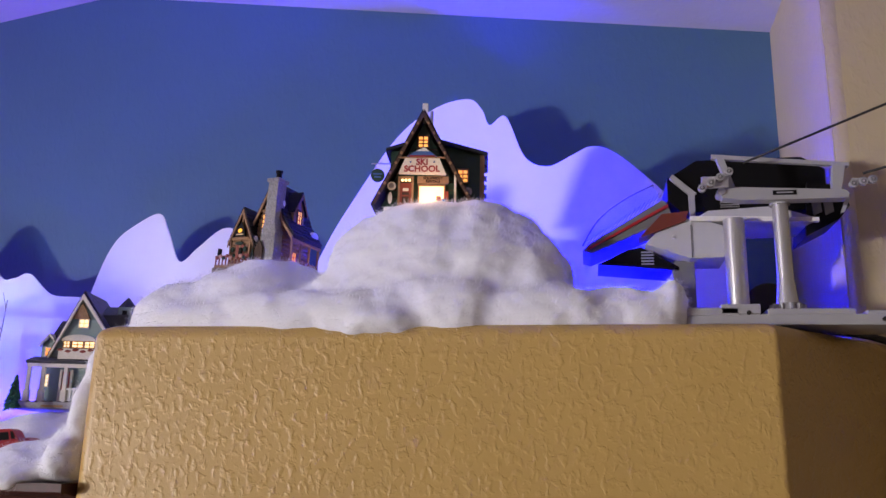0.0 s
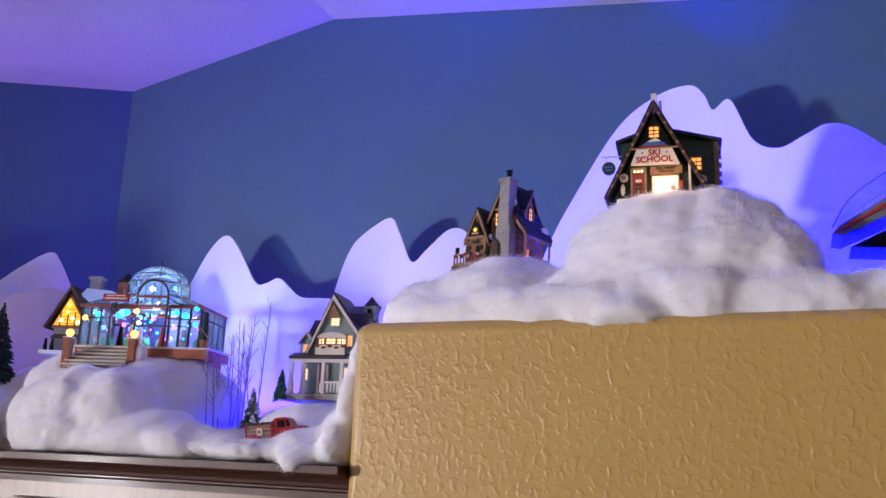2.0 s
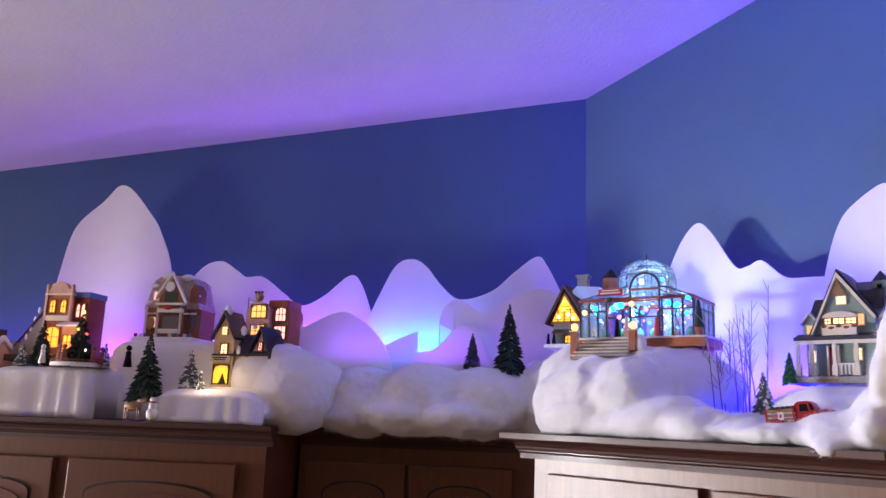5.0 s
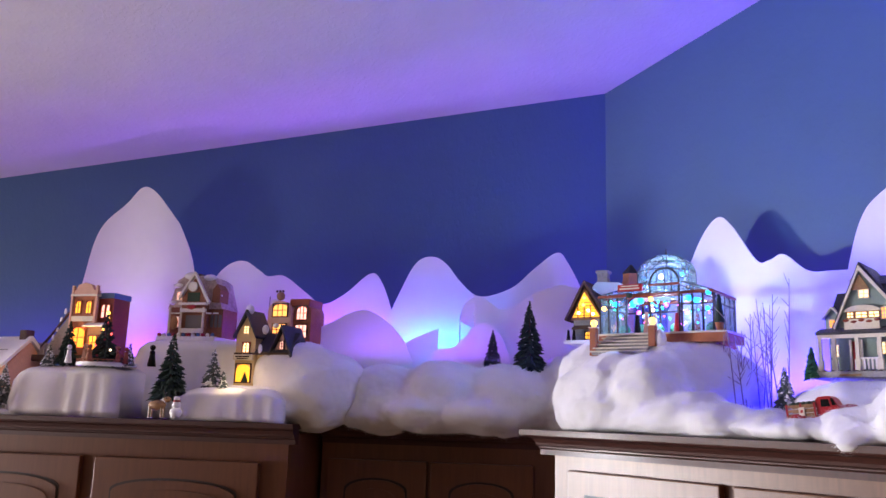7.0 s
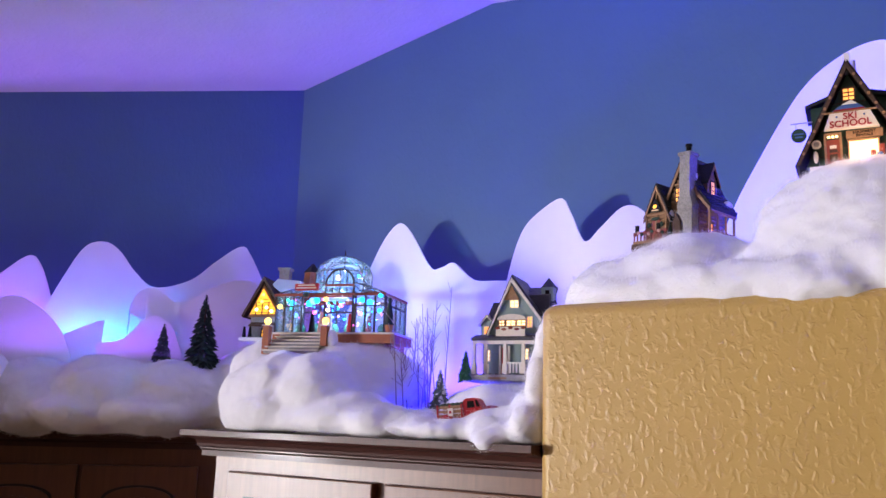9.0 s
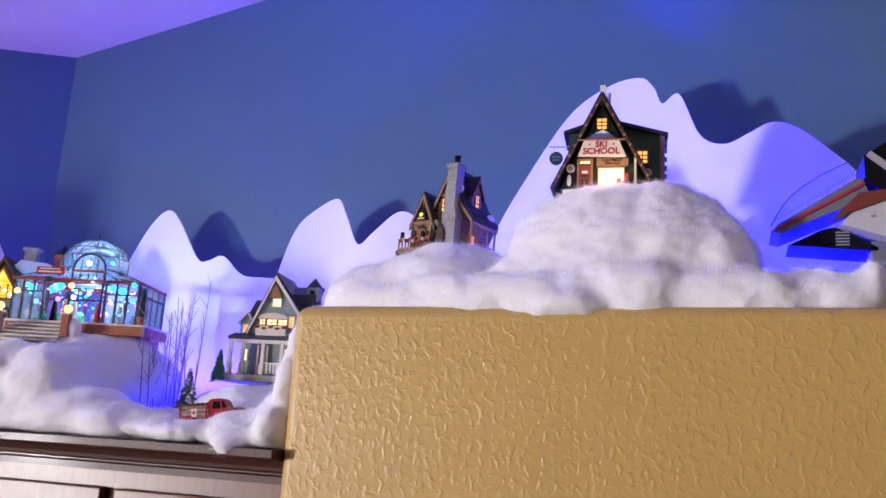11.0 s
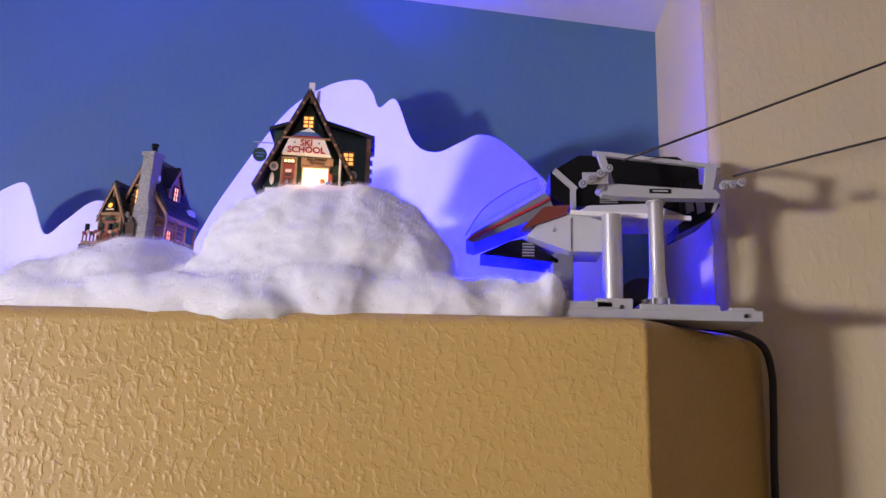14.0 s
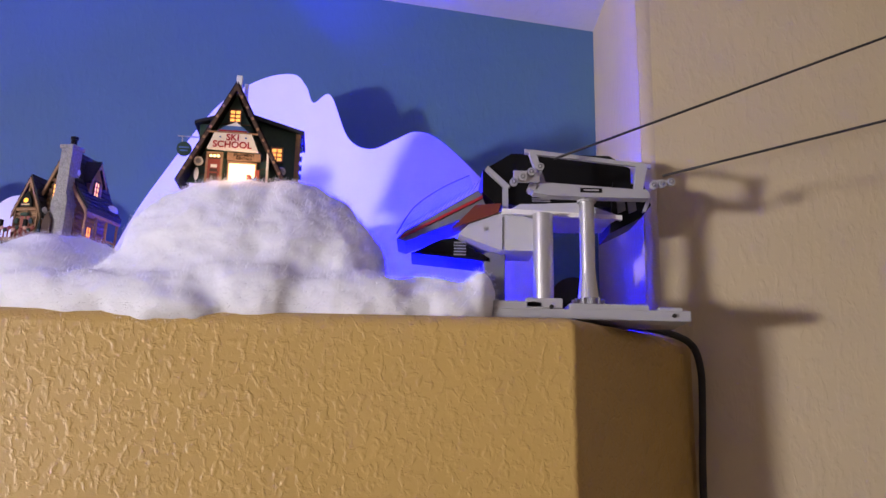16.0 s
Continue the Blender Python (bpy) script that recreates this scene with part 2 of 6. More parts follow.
def add_box(bm, x0, x1, y0, y1, z0, z1, bevel=0.0, m=None):
    r = bmesh.ops.create_cube(bm, size=1.0, matrix=Matrix.Translation(((x0 + x1) / 2, (y0 + y1) / 2, (z0 + z1) / 2)) @ Matrix.Diagonal((abs(x1 - x0), abs(y1 - y0), abs(z1 - z0), 1)))
    if bevel:
        edges = list({e for v in r["verts"] for e in v.link_edges})
        r = bmesh.ops.bevel(bm, geom=edges, offset=bevel, segments=2, affect="EDGES", profile=0.6)
    if m is not None:
        bmesh.ops.transform(bm, matrix=m, verts=r["verts"])
    return bm


def boxes(*rows, bevel=0.0):
    bm = bmesh.new()
    for row in rows:
        add_box(bm, *row, bevel=bevel)
    return bm


def add_prism(bm, outline, y0, y1):
    """Extrude an outline of (x, z) points from y0 to y1."""
    front = [bm.verts.new((x, y0, z)) for x, z in outline]
    back = [bm.verts.new((x, y1, z)) for x, z in outline]
    n = len(outline)
    bm.faces.new(front)
    bm.faces.new(back[::-1])
    for i in range(n):
        bm.faces.new((front[i], back[i], back[(i + 1) % n], front[(i + 1) % n]))
    return bm


def prism(outline, y0, y1):
    bm = add_prism(bmesh.new(), outline, y0, y1)
    bmesh.ops.recalc_face_normals(bm, faces=bm.faces)
    return bm


def add_side_prism(bm, outline, x0, x1):
    """Extrude an outline of (y, z) points from x0 to x1."""
    a = [bm.verts.new((x0, y, z)) for y, z in outline]
    b = [bm.verts.new((x1, y, z)) for y, z in outline]
    n = len(outline)
    bm.faces.new(a[::-1])
    bm.faces.new(b)
    for i in range(n):
        bm.faces.new((a[i], a[(i + 1) % n], b[(i + 1) % n], b[i]))
    return bm


def side_prism(outline, x0, x1):
    bm = add_side_prism(bmesh.new(), outline, x0, x1)
    bmesh.ops.recalc_face_normals(bm, faces=bm.faces)
    return bm


def add_rod(bm, a, b, r0, r1=None, n=10):
    a, b = Vector(a), Vector(b)
    way = b - a
    m = Matrix.Translation((a + b) / 2) @ way.to_track_quat("Z", "Y").to_matrix().to_4x4()
    bmesh.ops.create_cone(bm, cap_ends=True, segments=n, radius1=r0, radius2=r0 if r1 is None else r1, depth=way.length, matrix=m)
    return bm


def rod(a, b, r0, r1=None, n=10):
    return add_rod(bmesh.new(), a, b, r0, r1, n)


def add_ball(bm, c, r, sub=2, squash=(1, 1, 1)):
    bmesh.ops.create_icosphere(bm, subdivisions=sub, radius=r, matrix=Matrix.Translation(c) @ Matrix.Diagonal((*squash, 1)))
    return bm


def ball(c, r, sub=2, squash=(1, 1, 1)):
    return add_ball(bmesh.new(), c, r, sub, squash)


def gable_roof(x0, x1, y0, y1, z_eave, z_ridge, over=0.006, thick=0.005, ridge=None):
    """Two sloping slabs whose ridge runs along y."""
    xr = (x0 + x1) / 2 if ridge is None else ridge
    out = []
    for xe, s in ((x0, -1), (x1, 1)):
        dx, dz = xe - xr, z_eave - z_ridge
        f = 1 + over / max(1e-6, math.hypot(dx, dz))
        e = (xr + dx * f, z_ridge + dz * f)
        out.append(prism([(xr, z_ridge), e, (e[0], e[1] + thick), (xr, z_ridge + thick * 1.4)], y0 - over, y1 + over))
    return out


def curve_line(name, points, radius, mat, parent=None, res=6):
    """A round bar swept along a smooth line, as a mesh."""
    pts = [Vector(p) for p in points]
    path = []
    for i in range(len(pts) - 1):
        p0, p1, p2, p3 = pts[max(i - 1, 0)], pts[i], pts[i + 1], pts[min(i + 2, len(pts) - 1)]
        for k in range(res):
            t = k / res
            path.append(0.5 * (2 * p1 + (p2 - p0) * t + (2 * p0 - 5 * p1 + 4 * p2 - p3) * t * t + (3 * p1 - p0 - 3 * p2 + p3) * t ** 3))
    path.append(pts[-1])
    bm = bmesh.new()
    rings = []
    side = Vector((0.3, 0.2, 0.93))
    for i, p in enumerate(path):
        way = (path[min(i + 1, len(path) - 1)] - path[max(i - 1, 0)]).normalized()
        u = way.cross(side).normalized()
        v = way.cross(u)
        rings.append([bm.verts.new(p + radius * (u * math.cos(a) + v * math.sin(a))) for a in [k * math.pi / 4 for k in range(8)]])
    for a, b in zip(rings, rings[1:]):
        for k in range(8):
            bm.faces.new((a[k], a[(k + 1) % 8], b[(k + 1) % 8], b[k]))
    bm.faces.new(rings[0][::-1])
    bm.faces.new(rings[-1])
    bmesh.ops.recalc_face_normals(bm, faces=bm.faces)
    return part(name, bm, mat, parent, smooth=True)


def lit_window(parent, x, z, w, h, y, glow, frame_mat, cols=2, rows=3, arch=False, border=0.0025):
    """A glowing pane in a raised frame with glazing bars; faces -y."""
    holder = part("window", boxes((x - w / 2 - border, x - w / 2, y - 0.003, y + 0.002, z, z + h), (x + w / 2, x + w / 2 + border, y - 0.003, y + 0.002, z, z + h), (x - w / 2 - border, x + w / 2 + border, y - 0.004, y + 0.002, z - border, z), (x - w / 2 - border, x + w / 2 + border, y - 0.004, y + 0.002, z + h, z + h + border)), frame_mat, parent)
    if arch:
        outline = [(x - w / 2, z), (x + w / 2, z)] + [(x + w / 2 * math.cos(a), z + h * 0.65 + h * 0.35 * math.sin(a)) for a in [k * math.pi / 8 for k in range(9)]]
        part("pane", prism(outline, y - 0.0012, y + 0.001), glow, holder)
    else:
        part("pane", boxes((x - w / 2, x + w / 2, y - 0.0012, y + 0.001, z, z + h)), glow, holder)
    bars = bmesh.new()
    for i in range(1, cols):
        xi = x - w / 2 + w * i / cols
        add_box(bars, xi - 0.0009, xi + 0.0009, y - 0.0024, y - 0.0008, z, z + h)
    for i in range(1, rows):
        zi = z + h * i / rows
        add_box(bars, x - w / 2, x + w / 2, y - 0.0024, y - 0.0008, zi - 0.0009, zi + 0.0009)
    part("glazing_bar", bars, frame_mat, holder)
    return holder


def lettering(parent, text, x, z, y, size, mat, name="lettering"):
    data = bpy.data.curves.new(name, "FONT")
    data.body, data.size, data.align_x, data.align_y, data.extrude, data.offset = text, size, "CENTER", "CENTER", 0.0004, size * 0.02
    temp = bpy.data.objects.new(name, data)
    scene.collection.objects.link(temp)
    me = bpy.data.meshes.new_from_object(temp.evaluated_get(bpy.context.evaluated_depsgraph_get()))
    bpy.data.objects.remove(temp)
    me.materials.clear()
    me.materials.append(mat)
    me.transform(Matrix.Translation((x, y, z)) @ Matrix.Rotation(math.pi / 2, 4, "X"))
    ob = new(name, me)
    ob.parent = parent
    return ob


def cotton(name, blobs, label, voxel=0.006, lump=0.016, mat=None, category="cotton snow", fibres=30000):
    """Batting heaped from soft lobes, fused and ruffled, with loose fibres standing off it."""
    bm = bmesh.new()
    for x, y, z, rx, ry, rz in blobs:
        bmesh.ops.create_icosphere(bm, subdivisions=3, radius=1.0, matrix=Matrix.Translation((x, y, z)) @ Matrix.Diagonal((rx, ry, rz, 1)))
    ob = part(name, bm, mat or COTTON, None, smooth=True)
    mod = ob.modifiers.new("fuse", "REMESH")
    mod.mode, mod.voxel_size, mod.use_smooth_shade = "VOXEL", voxel, True
    mod = ob.modifiers.new("soften", "SMOOTH")
    mod.iterations = 26
    for k, (size, amount) in enumerate(((0.080, lump * 1.5), (0.034, lump * 0.36), (0.012, lump * 0.16))):
        tex = bpy.data.textures.new(name + "_ruffle", "CLOUDS")
        tex.noise_scale, tex.noise_depth = size, 3
        mod = ob.modifiers.new("ruffle", "DISPLACE")
        mod.texture, mod.strength, mod.mid_level, mod.texture_coords = tex, amount, 0.5, "GLOBAL"
    tagged(ob, label, category, "cotton snow", "stuff")
    if fibres:
        done = ob.evaluated_get(bpy.context.evaluated_depsgraph_get()).to_mesh()
        rng = random.Random(len(blobs))
        fuzz = bmesh.new()
        polys = done.polygons
        for _ in range(fibres):
            p = polys[rng.randrange(len(polys))]
            c, n = Vector(p.center), Vector(p.normal)
            side = n.cross(Vector((rng.uniform(-1, 1), rng.uniform(-1, 1), rng.uniform(-1, 1)))).normalized()
            long = rng.uniform(0.004, 0.013)
            way = (side * rng.uniform(0.6, 1.4) + n * rng.uniform(0.3, 1.3)).normalized()
            wide = way.cross(n).normalized() * 0.00012
            pts = [c - n * 0.001, c + way * long * 0.5 + n * 0.0012, c + way * long + n * rng.uniform(-0.003, 0.002)]
            left = [fuzz.verts.new(q - wide) for q in pts]
            right = [fuzz.verts.new(q + wide) for q in pts]
            for i in (0, 1):
                fuzz.faces.new((left[i], right[i], right[i + 1], left[i + 1]))
        tagged(part("loose_fibres", fuzz, mat or COTTON, ob), kind="stuff")
    return ob


def slope_pose(s, off, z, turn=0.0):
    return pose(*slope(s, off, z), 0, 0, 45 + turn)


def wall(name, a, b, mat, thick=0.12, top=None, label="painted wall"):
    """An upright wall from plan point a to b (its room side), with its thickness behind, up to the ceiling."""
    a, b = Vector((*a, 0)), Vector((*b, 0))
    n = max(1, int((b - a).length / 0.05)) if top is None else 1
    back = (b - a).normalized().cross(Vector((0, 0, 1))) * -thick
    bm = bmesh.new()
    rows = []
    for k in range(n + 1):
        p = a.lerp(b, k / n)
        z = (ceiling_z(p.x) + 0.03) if top is None else top
        rows.append([bm.verts.new(q) for q in ((p.x, p.y, 0), (p.x, p.y, z), (p.x + back.x, p.y + back.y, z), (p.x + back.x, p.y + back.y, 0))])
    for r, s in zip(rows, rows[1:]):
        for i in range(4):
            bm.faces.new((r[i], r[(i + 1) % 4], s[(i + 1) % 4], s[i]))
    bm.faces.new(rows[0][::-1])
    bm.faces.new(rows[-1])
    bmesh.ops.recalc_face_normals(bm, faces=bm.faces)
    return tagged(part(name, bm, mat), label, "wall", kind="structure")


LEFT_END = slope(4.0, 0, 0)
wall("wall_north", (CORNER.x, WALL_Y), (RIGHT_X, WALL_Y), BLUE_WALL, label="blue painted textured wall behind the village")
wall("wall_northwest", LEFT_END[:2], (CORNER.x, CORNER.y), BLUE_WALL, label="slanting blue painted wall above the cabinets")
wall("wall_return", (RIGHT_X, WALL_Y), (RIGHT_X - 0.008, 1.535), TAN_WALL, 0.03, label="short tan wall return beside the corner")
wall("wall_northeast", (RIGHT_X + 0.014, 1.52), (2.6, 1.52), TAN_WALL, 0.03, label="tan textured wall behind the ski lift tower")
wall("wall_east", (2.6, 1.52), (2.6, -3.8), TAN_WALL, label="tan wall on the far side of the room")
WX = -8.0
wall("wall_southwest", (WX, -3.8), (WX, LEFT_END[1] + 0.1), TAN_WALL, label="tan wall at the far end of the room")
wall("wall_northwest_far", (WX, LEFT_END[1]), (LEFT_END[0], LEFT_END[1]), TAN_WALL, label="tan wall beyond the kitchen")
nose = bmesh.new()
add_rod(nose, (RIGHT_X + 0.016, 1.544, 0), (RIGHT_X + 0.016, 1.544, 3.2), 0.024, n=24)
tagged(part("wall_bullnose", nose, TAN_WALL, smooth=True), "rounded tan wall corner", "wall", kind="structure")

south = boxes((WX, -7.0, -3.92, -3.8, 0, 3.6), (-4.7, 2.6, -3.92, -3.8, 0, 3.6), (-7.0, -4.7, -3.92, -3.8, 0, 0.8), (-7.0, -4.7, -3.92, -3.8, 2.3, 3.6))
tagged(part("wall_south", south, TAN_WALL), "tan wall with a window opening behind the viewer", "wall", kind="structure")
# unseen window, placed where its reflection pales the cabinet doors
win = root("window_1", pose(-5.85, -3.8, 0.8), "white framed window with daylight outside", "window", kind="structure")
part("window_frame", boxes((-1.15, -1.10, -0.1, -0.04, 0, 1.5), (1.10, 1.15, -0.1, -0.04, 0, 1.5), (-1.10, 1.10, -0.1, -0.04, 0, 0.05), (-1.10, 1.10, -0.1, -0.04, 1.45, 1.5), (-0.02, 0.02, -0.1, -0.04, 0.05, 1.45)), WHITE_PAINT, win)
part("window_sky", boxes((-1.15, 1.15, -0.118, -0.112, 0, 1.5)), glowing("daylight", (0.85, 0.95, 1.0), 1.4), win)

bm = bmesh.new()
xs = [WX - 0.3, -5.575, RIDGE_X, 2.8]
low = [[bm.verts.new((x, y, ceiling_z(x))) for x in xs] for y in (-4.0, 2.2)]
high = [[bm.verts.new((x, y, ceiling_z(x) + 0.1)) for x in xs] for y in (-4.0, 2.2)]
for k in (0, 1, 2):
    bm.faces.new((low[0][k], low[1][k], low[1][k + 1], low[0][k + 1]))
    bm.faces.new((high[0][k], high[0][k + 1], high[1][k + 1], high[1][k]))
bmesh.ops.recalc_face_normals(bm, faces=bm.faces)
tagged(part("ceiling", bm, CEILING_WHITE), "white textured vaulted ceiling", "ceiling", kind="structure")
tagged(part("floor", boxes((WX - 0.2, 2.8, -4.0, 2.2, -0.1, 0.0)), FLOOR_TILE), "brown tiled floor", "floor", kind="structure")

# The gold block: a boxed-out alcove with rounded corners and a slanting side
BOX_L, BOX_R, BOX_F, BOX_T = -0.775, 0.252, 1.25, 2.40


def rounded(points, r, steps=6):
    """Round the corners of a plan outline."""
    out = []
    n = len(points)
    for i in range(n):
        p, a, b = Vector(points[i]), Vector(points[i - 1]), Vector(points[(i + 1) % n])
        u, v = (a - p).normalized(), (b - p).normalized()
        ri = r[i]
        if ri == 0:
            out.append(p)
            continue
        half = u.angle(v) / 2
        d, m = ri / math.tan(half), (u + v).normalized()
        c = p + m * (ri / math.sin(half))
        s, e = p + u * d - c, p + v * d - c
        for k in range(steps + 1):
            out.append(c + (s * (1 - k / steps) + e * (k / steps)).normalized() * ri)
    return out


plan = [(BOX_L, WALL_Y - 0.002), (BOX_L, BOX_F), (BOX_R, BOX_F), (0.500, 1.518), (0.412, 1.518), (0.412, WALL_Y - 0.002)]
outline = rounded(plan, [0, 0.022, 0.012, 0, 0, 0])
bm = bmesh.new()
rings = []
mid = Vector((-0.2, 1.6))
for k in range(9):
    if k < 2:
        z, inset = (0.0, 0.0) if k == 0 else (BOX_T - 0.022, 0.0)
    else:
        a = (k - 1) / 7 * math.pi / 2
        z, inset = BOX_T - 0.022 + 0.022 * math.sin(a), 0.022 * (1 - math.cos(a))
    ring = []
    for p in outline:
        q = Vector(p)
        if p[1] < 1.9:
            q.y += inset if p[1] < 1.5 else 0
            q.x += inset if p[0] < 0 else -inset * 0.5
        ring.append(bm.verts.new((q.x, q.y, z)))
    rings.append(ring)
for a, b in zip(rings, rings[1:]):
    for i in range(len(a)):
        bm.faces.new((a[i], a[(i + 1) % len(a)], b[(i + 1) % len(a)], b[i]))
bm.faces.new(rings[-1])
bmesh.ops.recalc_face_normals(bm, faces=bm.faces)
block = part("alcove_block", bm, GOLD_WALL, smooth=True)
block.modifiers.new("even_normals", "WEIGHTED_NORMAL").keep_sharp = True
tagged(block, "gold painted boxed-out wall with knock-down texture", "wall", kind="structure")
# ---- cabinets ----


def crown(x0, x1, y_front, z_top, height, out):
    """Crown moulding along x: stepped and curved profile rising outwards."""
    y = y_front
    return side_prism([(y + 0.02, z_top - height), (y - 0.006, z_top - height), (y - 0.006, z_top - height + 0.012), (y - 0.012, z_top - height + 0.016), (y - 0.012, z_top - height * 0.68), (y - 0.020, z_top - height * 0.62), (y - 0.022, z_top - height * 0.52), (y - 0.030, z_top - height * 0.36), (y - out + 0.010, z_top - height * 0.24), (y - out + 0.004, z_top - 0.016), (y - out, z_top - 0.012), (y - out, z_top), (y + 0.02, z_top)], x0, x1)


def cabinet_door(parent, x0, x1, z0, z1, y, mat, arched=True):
    door = part("door", boxes((x0, x1, y - 0.018, y, z0, z1), bevel=0.003), mat, parent)
    w, top = x1 - x0, z1 - 0.05
    xa, xb = x0 + 0.055, x1 - 0.055
    xm, half = (xa + xb) / 2, (xb - xa) / 2
    rise = 0.035 if arched else 0.0

    def panel(inset, bottom):
        a, b = xa + inset, xb - inset
        h = (b - a) / 2
        pts = [(a, bottom + inset), (b, bottom + inset)]
        if arched:
            pts += [(xm + h * math.cos(t), top - inset - rise + rise * math.sin(t)) for t in [k * math.pi / 14 for k in range(15)]]
        else:
            pts += [(b, top - inset), (a, top - inset)]
        return pts

    # a dark sheet round the raised panel stands in for the groove's shadow
    part("panel_groove", prism(panel(0.0, z0 + 0.05), y - 0.0192, y - 0.017), DARK_LINE, door)
    part("raised_panel", prism(panel(0.006, z0 + 0.05), y - 0.023, y - 0.017), mat, door)
    part("panel_field", prism(panel(0.03, z0 + 0.05), y - 0.026, y - 0.022), mat, door)
    return door


def cabinet(name, m, width, depth, top, height, doors, mat, label, crown_over, out=0.05, crown_h=0.055, arched=True, bottom=1.35):
    """An upper cabinet; its front faces -y at y = 0 and its back is at y = depth; z is the room's."""
    c = root(name, m, label, "cabinet", "kitchen cabinets")
    part("body", boxes((0, width, 0.0, depth, bottom, top - crown_h * 0.5)), mat, c)
    part("crown_moulding", crown(-crown_over[0], width + crown_over[1], 0.0, top, crown_h, out), CHERRY, c, "glossy dark cherry crown moulding")
    part("top_board", boxes((0.0, width, 0.021, depth, top - 0.015, top - 0.002)), CHERRY, c)
    part("light_rail", boxes((0.002, width - 0.002, -0.004, 0.004, bottom, bottom + 0.03)), CHERRY, c)
    for x0, x1 in doors:
        cabinet_door(c, x0, x1, bottom + 0.03, top - height, 0.0, mat, arched)
    return c


cabinet("wall_cabinet", pose(-1.625, 1.30, 0), 0.85, 0.655, 2.158, 0.088, ((0.06, 0.47), (0.50, 0.83)), BROWN_WOOD, "brown stained cabinet with glossy cherry crown beside the gold wall", (0.045, 0.0), 0.075, 0.058, arched=False)
cabinet("wall_cabinet", slope_pose(0.855, 0.36, 0), 0.83, 0.355, 2.150, 0.100, ((0.022, 0.322), (0.334, 0.632)), BROWN_WOOD, "brown corner cabinet with two arched doors", (0.0, 0.0), 0.05)
cabinet("wall_cabinet", slope_pose(1.93, 0.62, 0), 1.06, 0.61, 2.150, 0.105, ((0.0, 0.462), (0.505, 0.985)), BROWN_WOOD, "brown stained deep cabinet with arched doors", (0.02, 0.02), 0.035)
cabinet("wall_cabinet", slope_pose(2.99, 0.62, 0), 1.06, 0.61, 2.150, 0.105, ((0.06, 0.52), (0.56, 1.02)), BROWN_WOOD, "brown stained deep cabinet with arched doors", (0.0, 0.02), 0.035)

# ---- paper mountains ----


def cutout(name, m, ridge, foot, label, bend=0.012, cut=()):
    """A thin board cut along a smooth ridge line of (x, z) knots, down to foot; cut raises the foot up to x. It bows a little."""
    top = []
    for i in range(len(ridge) - 1):
        p0, p1, p2, p3 = (Vector(ridge[j]) for j in (max(i - 1, 0), i, i + 1, min(i + 2, len(ridge) - 1)))
        for k in range(7):
            t = k / 7
            top.append(0.5 * (2 * p1 + (p2 - p0) * t + (2 * p0 - 5 * p1 + 4 * p2 - p3) * t * t + (3 * p1 - p0 - 3 * p2 + p3) * t ** 3))
    top.append(Vector(ridge[-1]))
    bm = bmesh.new()
    grid = []
    x0, x1 = ridge[0][0], ridge[-1][0]
    for y in (0.0, 0.005):
        cols = []
        for p in top:
            u = (p.x - x0) / (x1 - x0)
            low = foot
            for (xa, za), (xb, zb) in zip(cut, cut[1:]):
                if xa <= p.x < xb:
                    low = za + (zb - za) * (p.x - xa) / (xb - xa)
            cols.append([bm.verts.new((p.x, y + bend * math.sin(math.pi * 2 * u) + 0.012 * (1 - k / 5) ** 2, low + (p.y - low) * k / 5)) for k in range(6)])
        grid.append(cols)
    f, b = grid
    for i in range(len(top) - 1):
        for k in range(5):
            bm.faces.new((f[i][k], f[i + 1][k], f[i + 1][k + 1], f[i][k + 1]))
            bm.faces.new((b[i][k], b[i][k + 1], b[i + 1][k + 1], b[i + 1][k]))
        bm.faces.new((f[i][5], f[i + 1][5], b[i + 1][5], b[i][5]))
        bm.faces.new((f[i][0], b[i][0], b[i + 1][0], f[i + 1][0]))
    for i in (0, -1):
        for k in range(5):
            bm.faces.new((f[i][k], f[i][k + 1], b[i][k + 1], b[i][k]))
    bmesh.ops.recalc_face_normals(bm, faces=bm.faces)
    ob = part(name, bm, PAPER)
    ob.matrix_world = m
    return tagged(ob, label, "paper mountain", "paper mountains")


LABEL = "white foam-board mountain cutout standing before the blue wall"
cutout("mountain_cutout", pose(0, 1.838, 0), [(-1.72, 2.50), (-1.66, 2.60), (-1.60, 2.71), (-1.546, 2.757), (-1.50, 2.725), (-1.423, 2.617), (-1.38, 2.61), (-1.335, 2.619), (-1.27, 2.568), (-1.20, 2.560), (-1.10, 2.555)], 2.17, LABEL)
cutout("mountain_cutout", pose(0, 1.826, 0), [(-1.18, 2.50), (-1.163, 2.58), (-1.135, 2.67), (-1.098, 2.722), (-1.018, 2.764), (-0.985, 2.72), (-0.945, 2.642), (-0.90, 2.67), (-0.838, 2.716), (-0.79, 2.70), (-0.74, 2.62)], 2.17, LABEL)
cutout("mountain_cutout", pose(0, 1.79, 0), [(-0.624, 2.552), (-0.585, 2.649), (-0.534, 2.748), (-0.425, 2.92), (-0.336, 2.988), (-0.261, 3.004), (-0.229, 2.976), (-0.211, 2.937), (-0.174, 2.954), (-0.132, 2.856), (-0.082, 2.83), (-0.029, 2.852), (0.014, 2.87), (0.065, 2.852), (0.152, 2.772), (0.225, 2.688), (0.308, 2.651)], 2.402, "tall white foam-board mountain cutout behind the ski school")
LABEL_S = "white foam-board mountain cutout before the slanting wall"
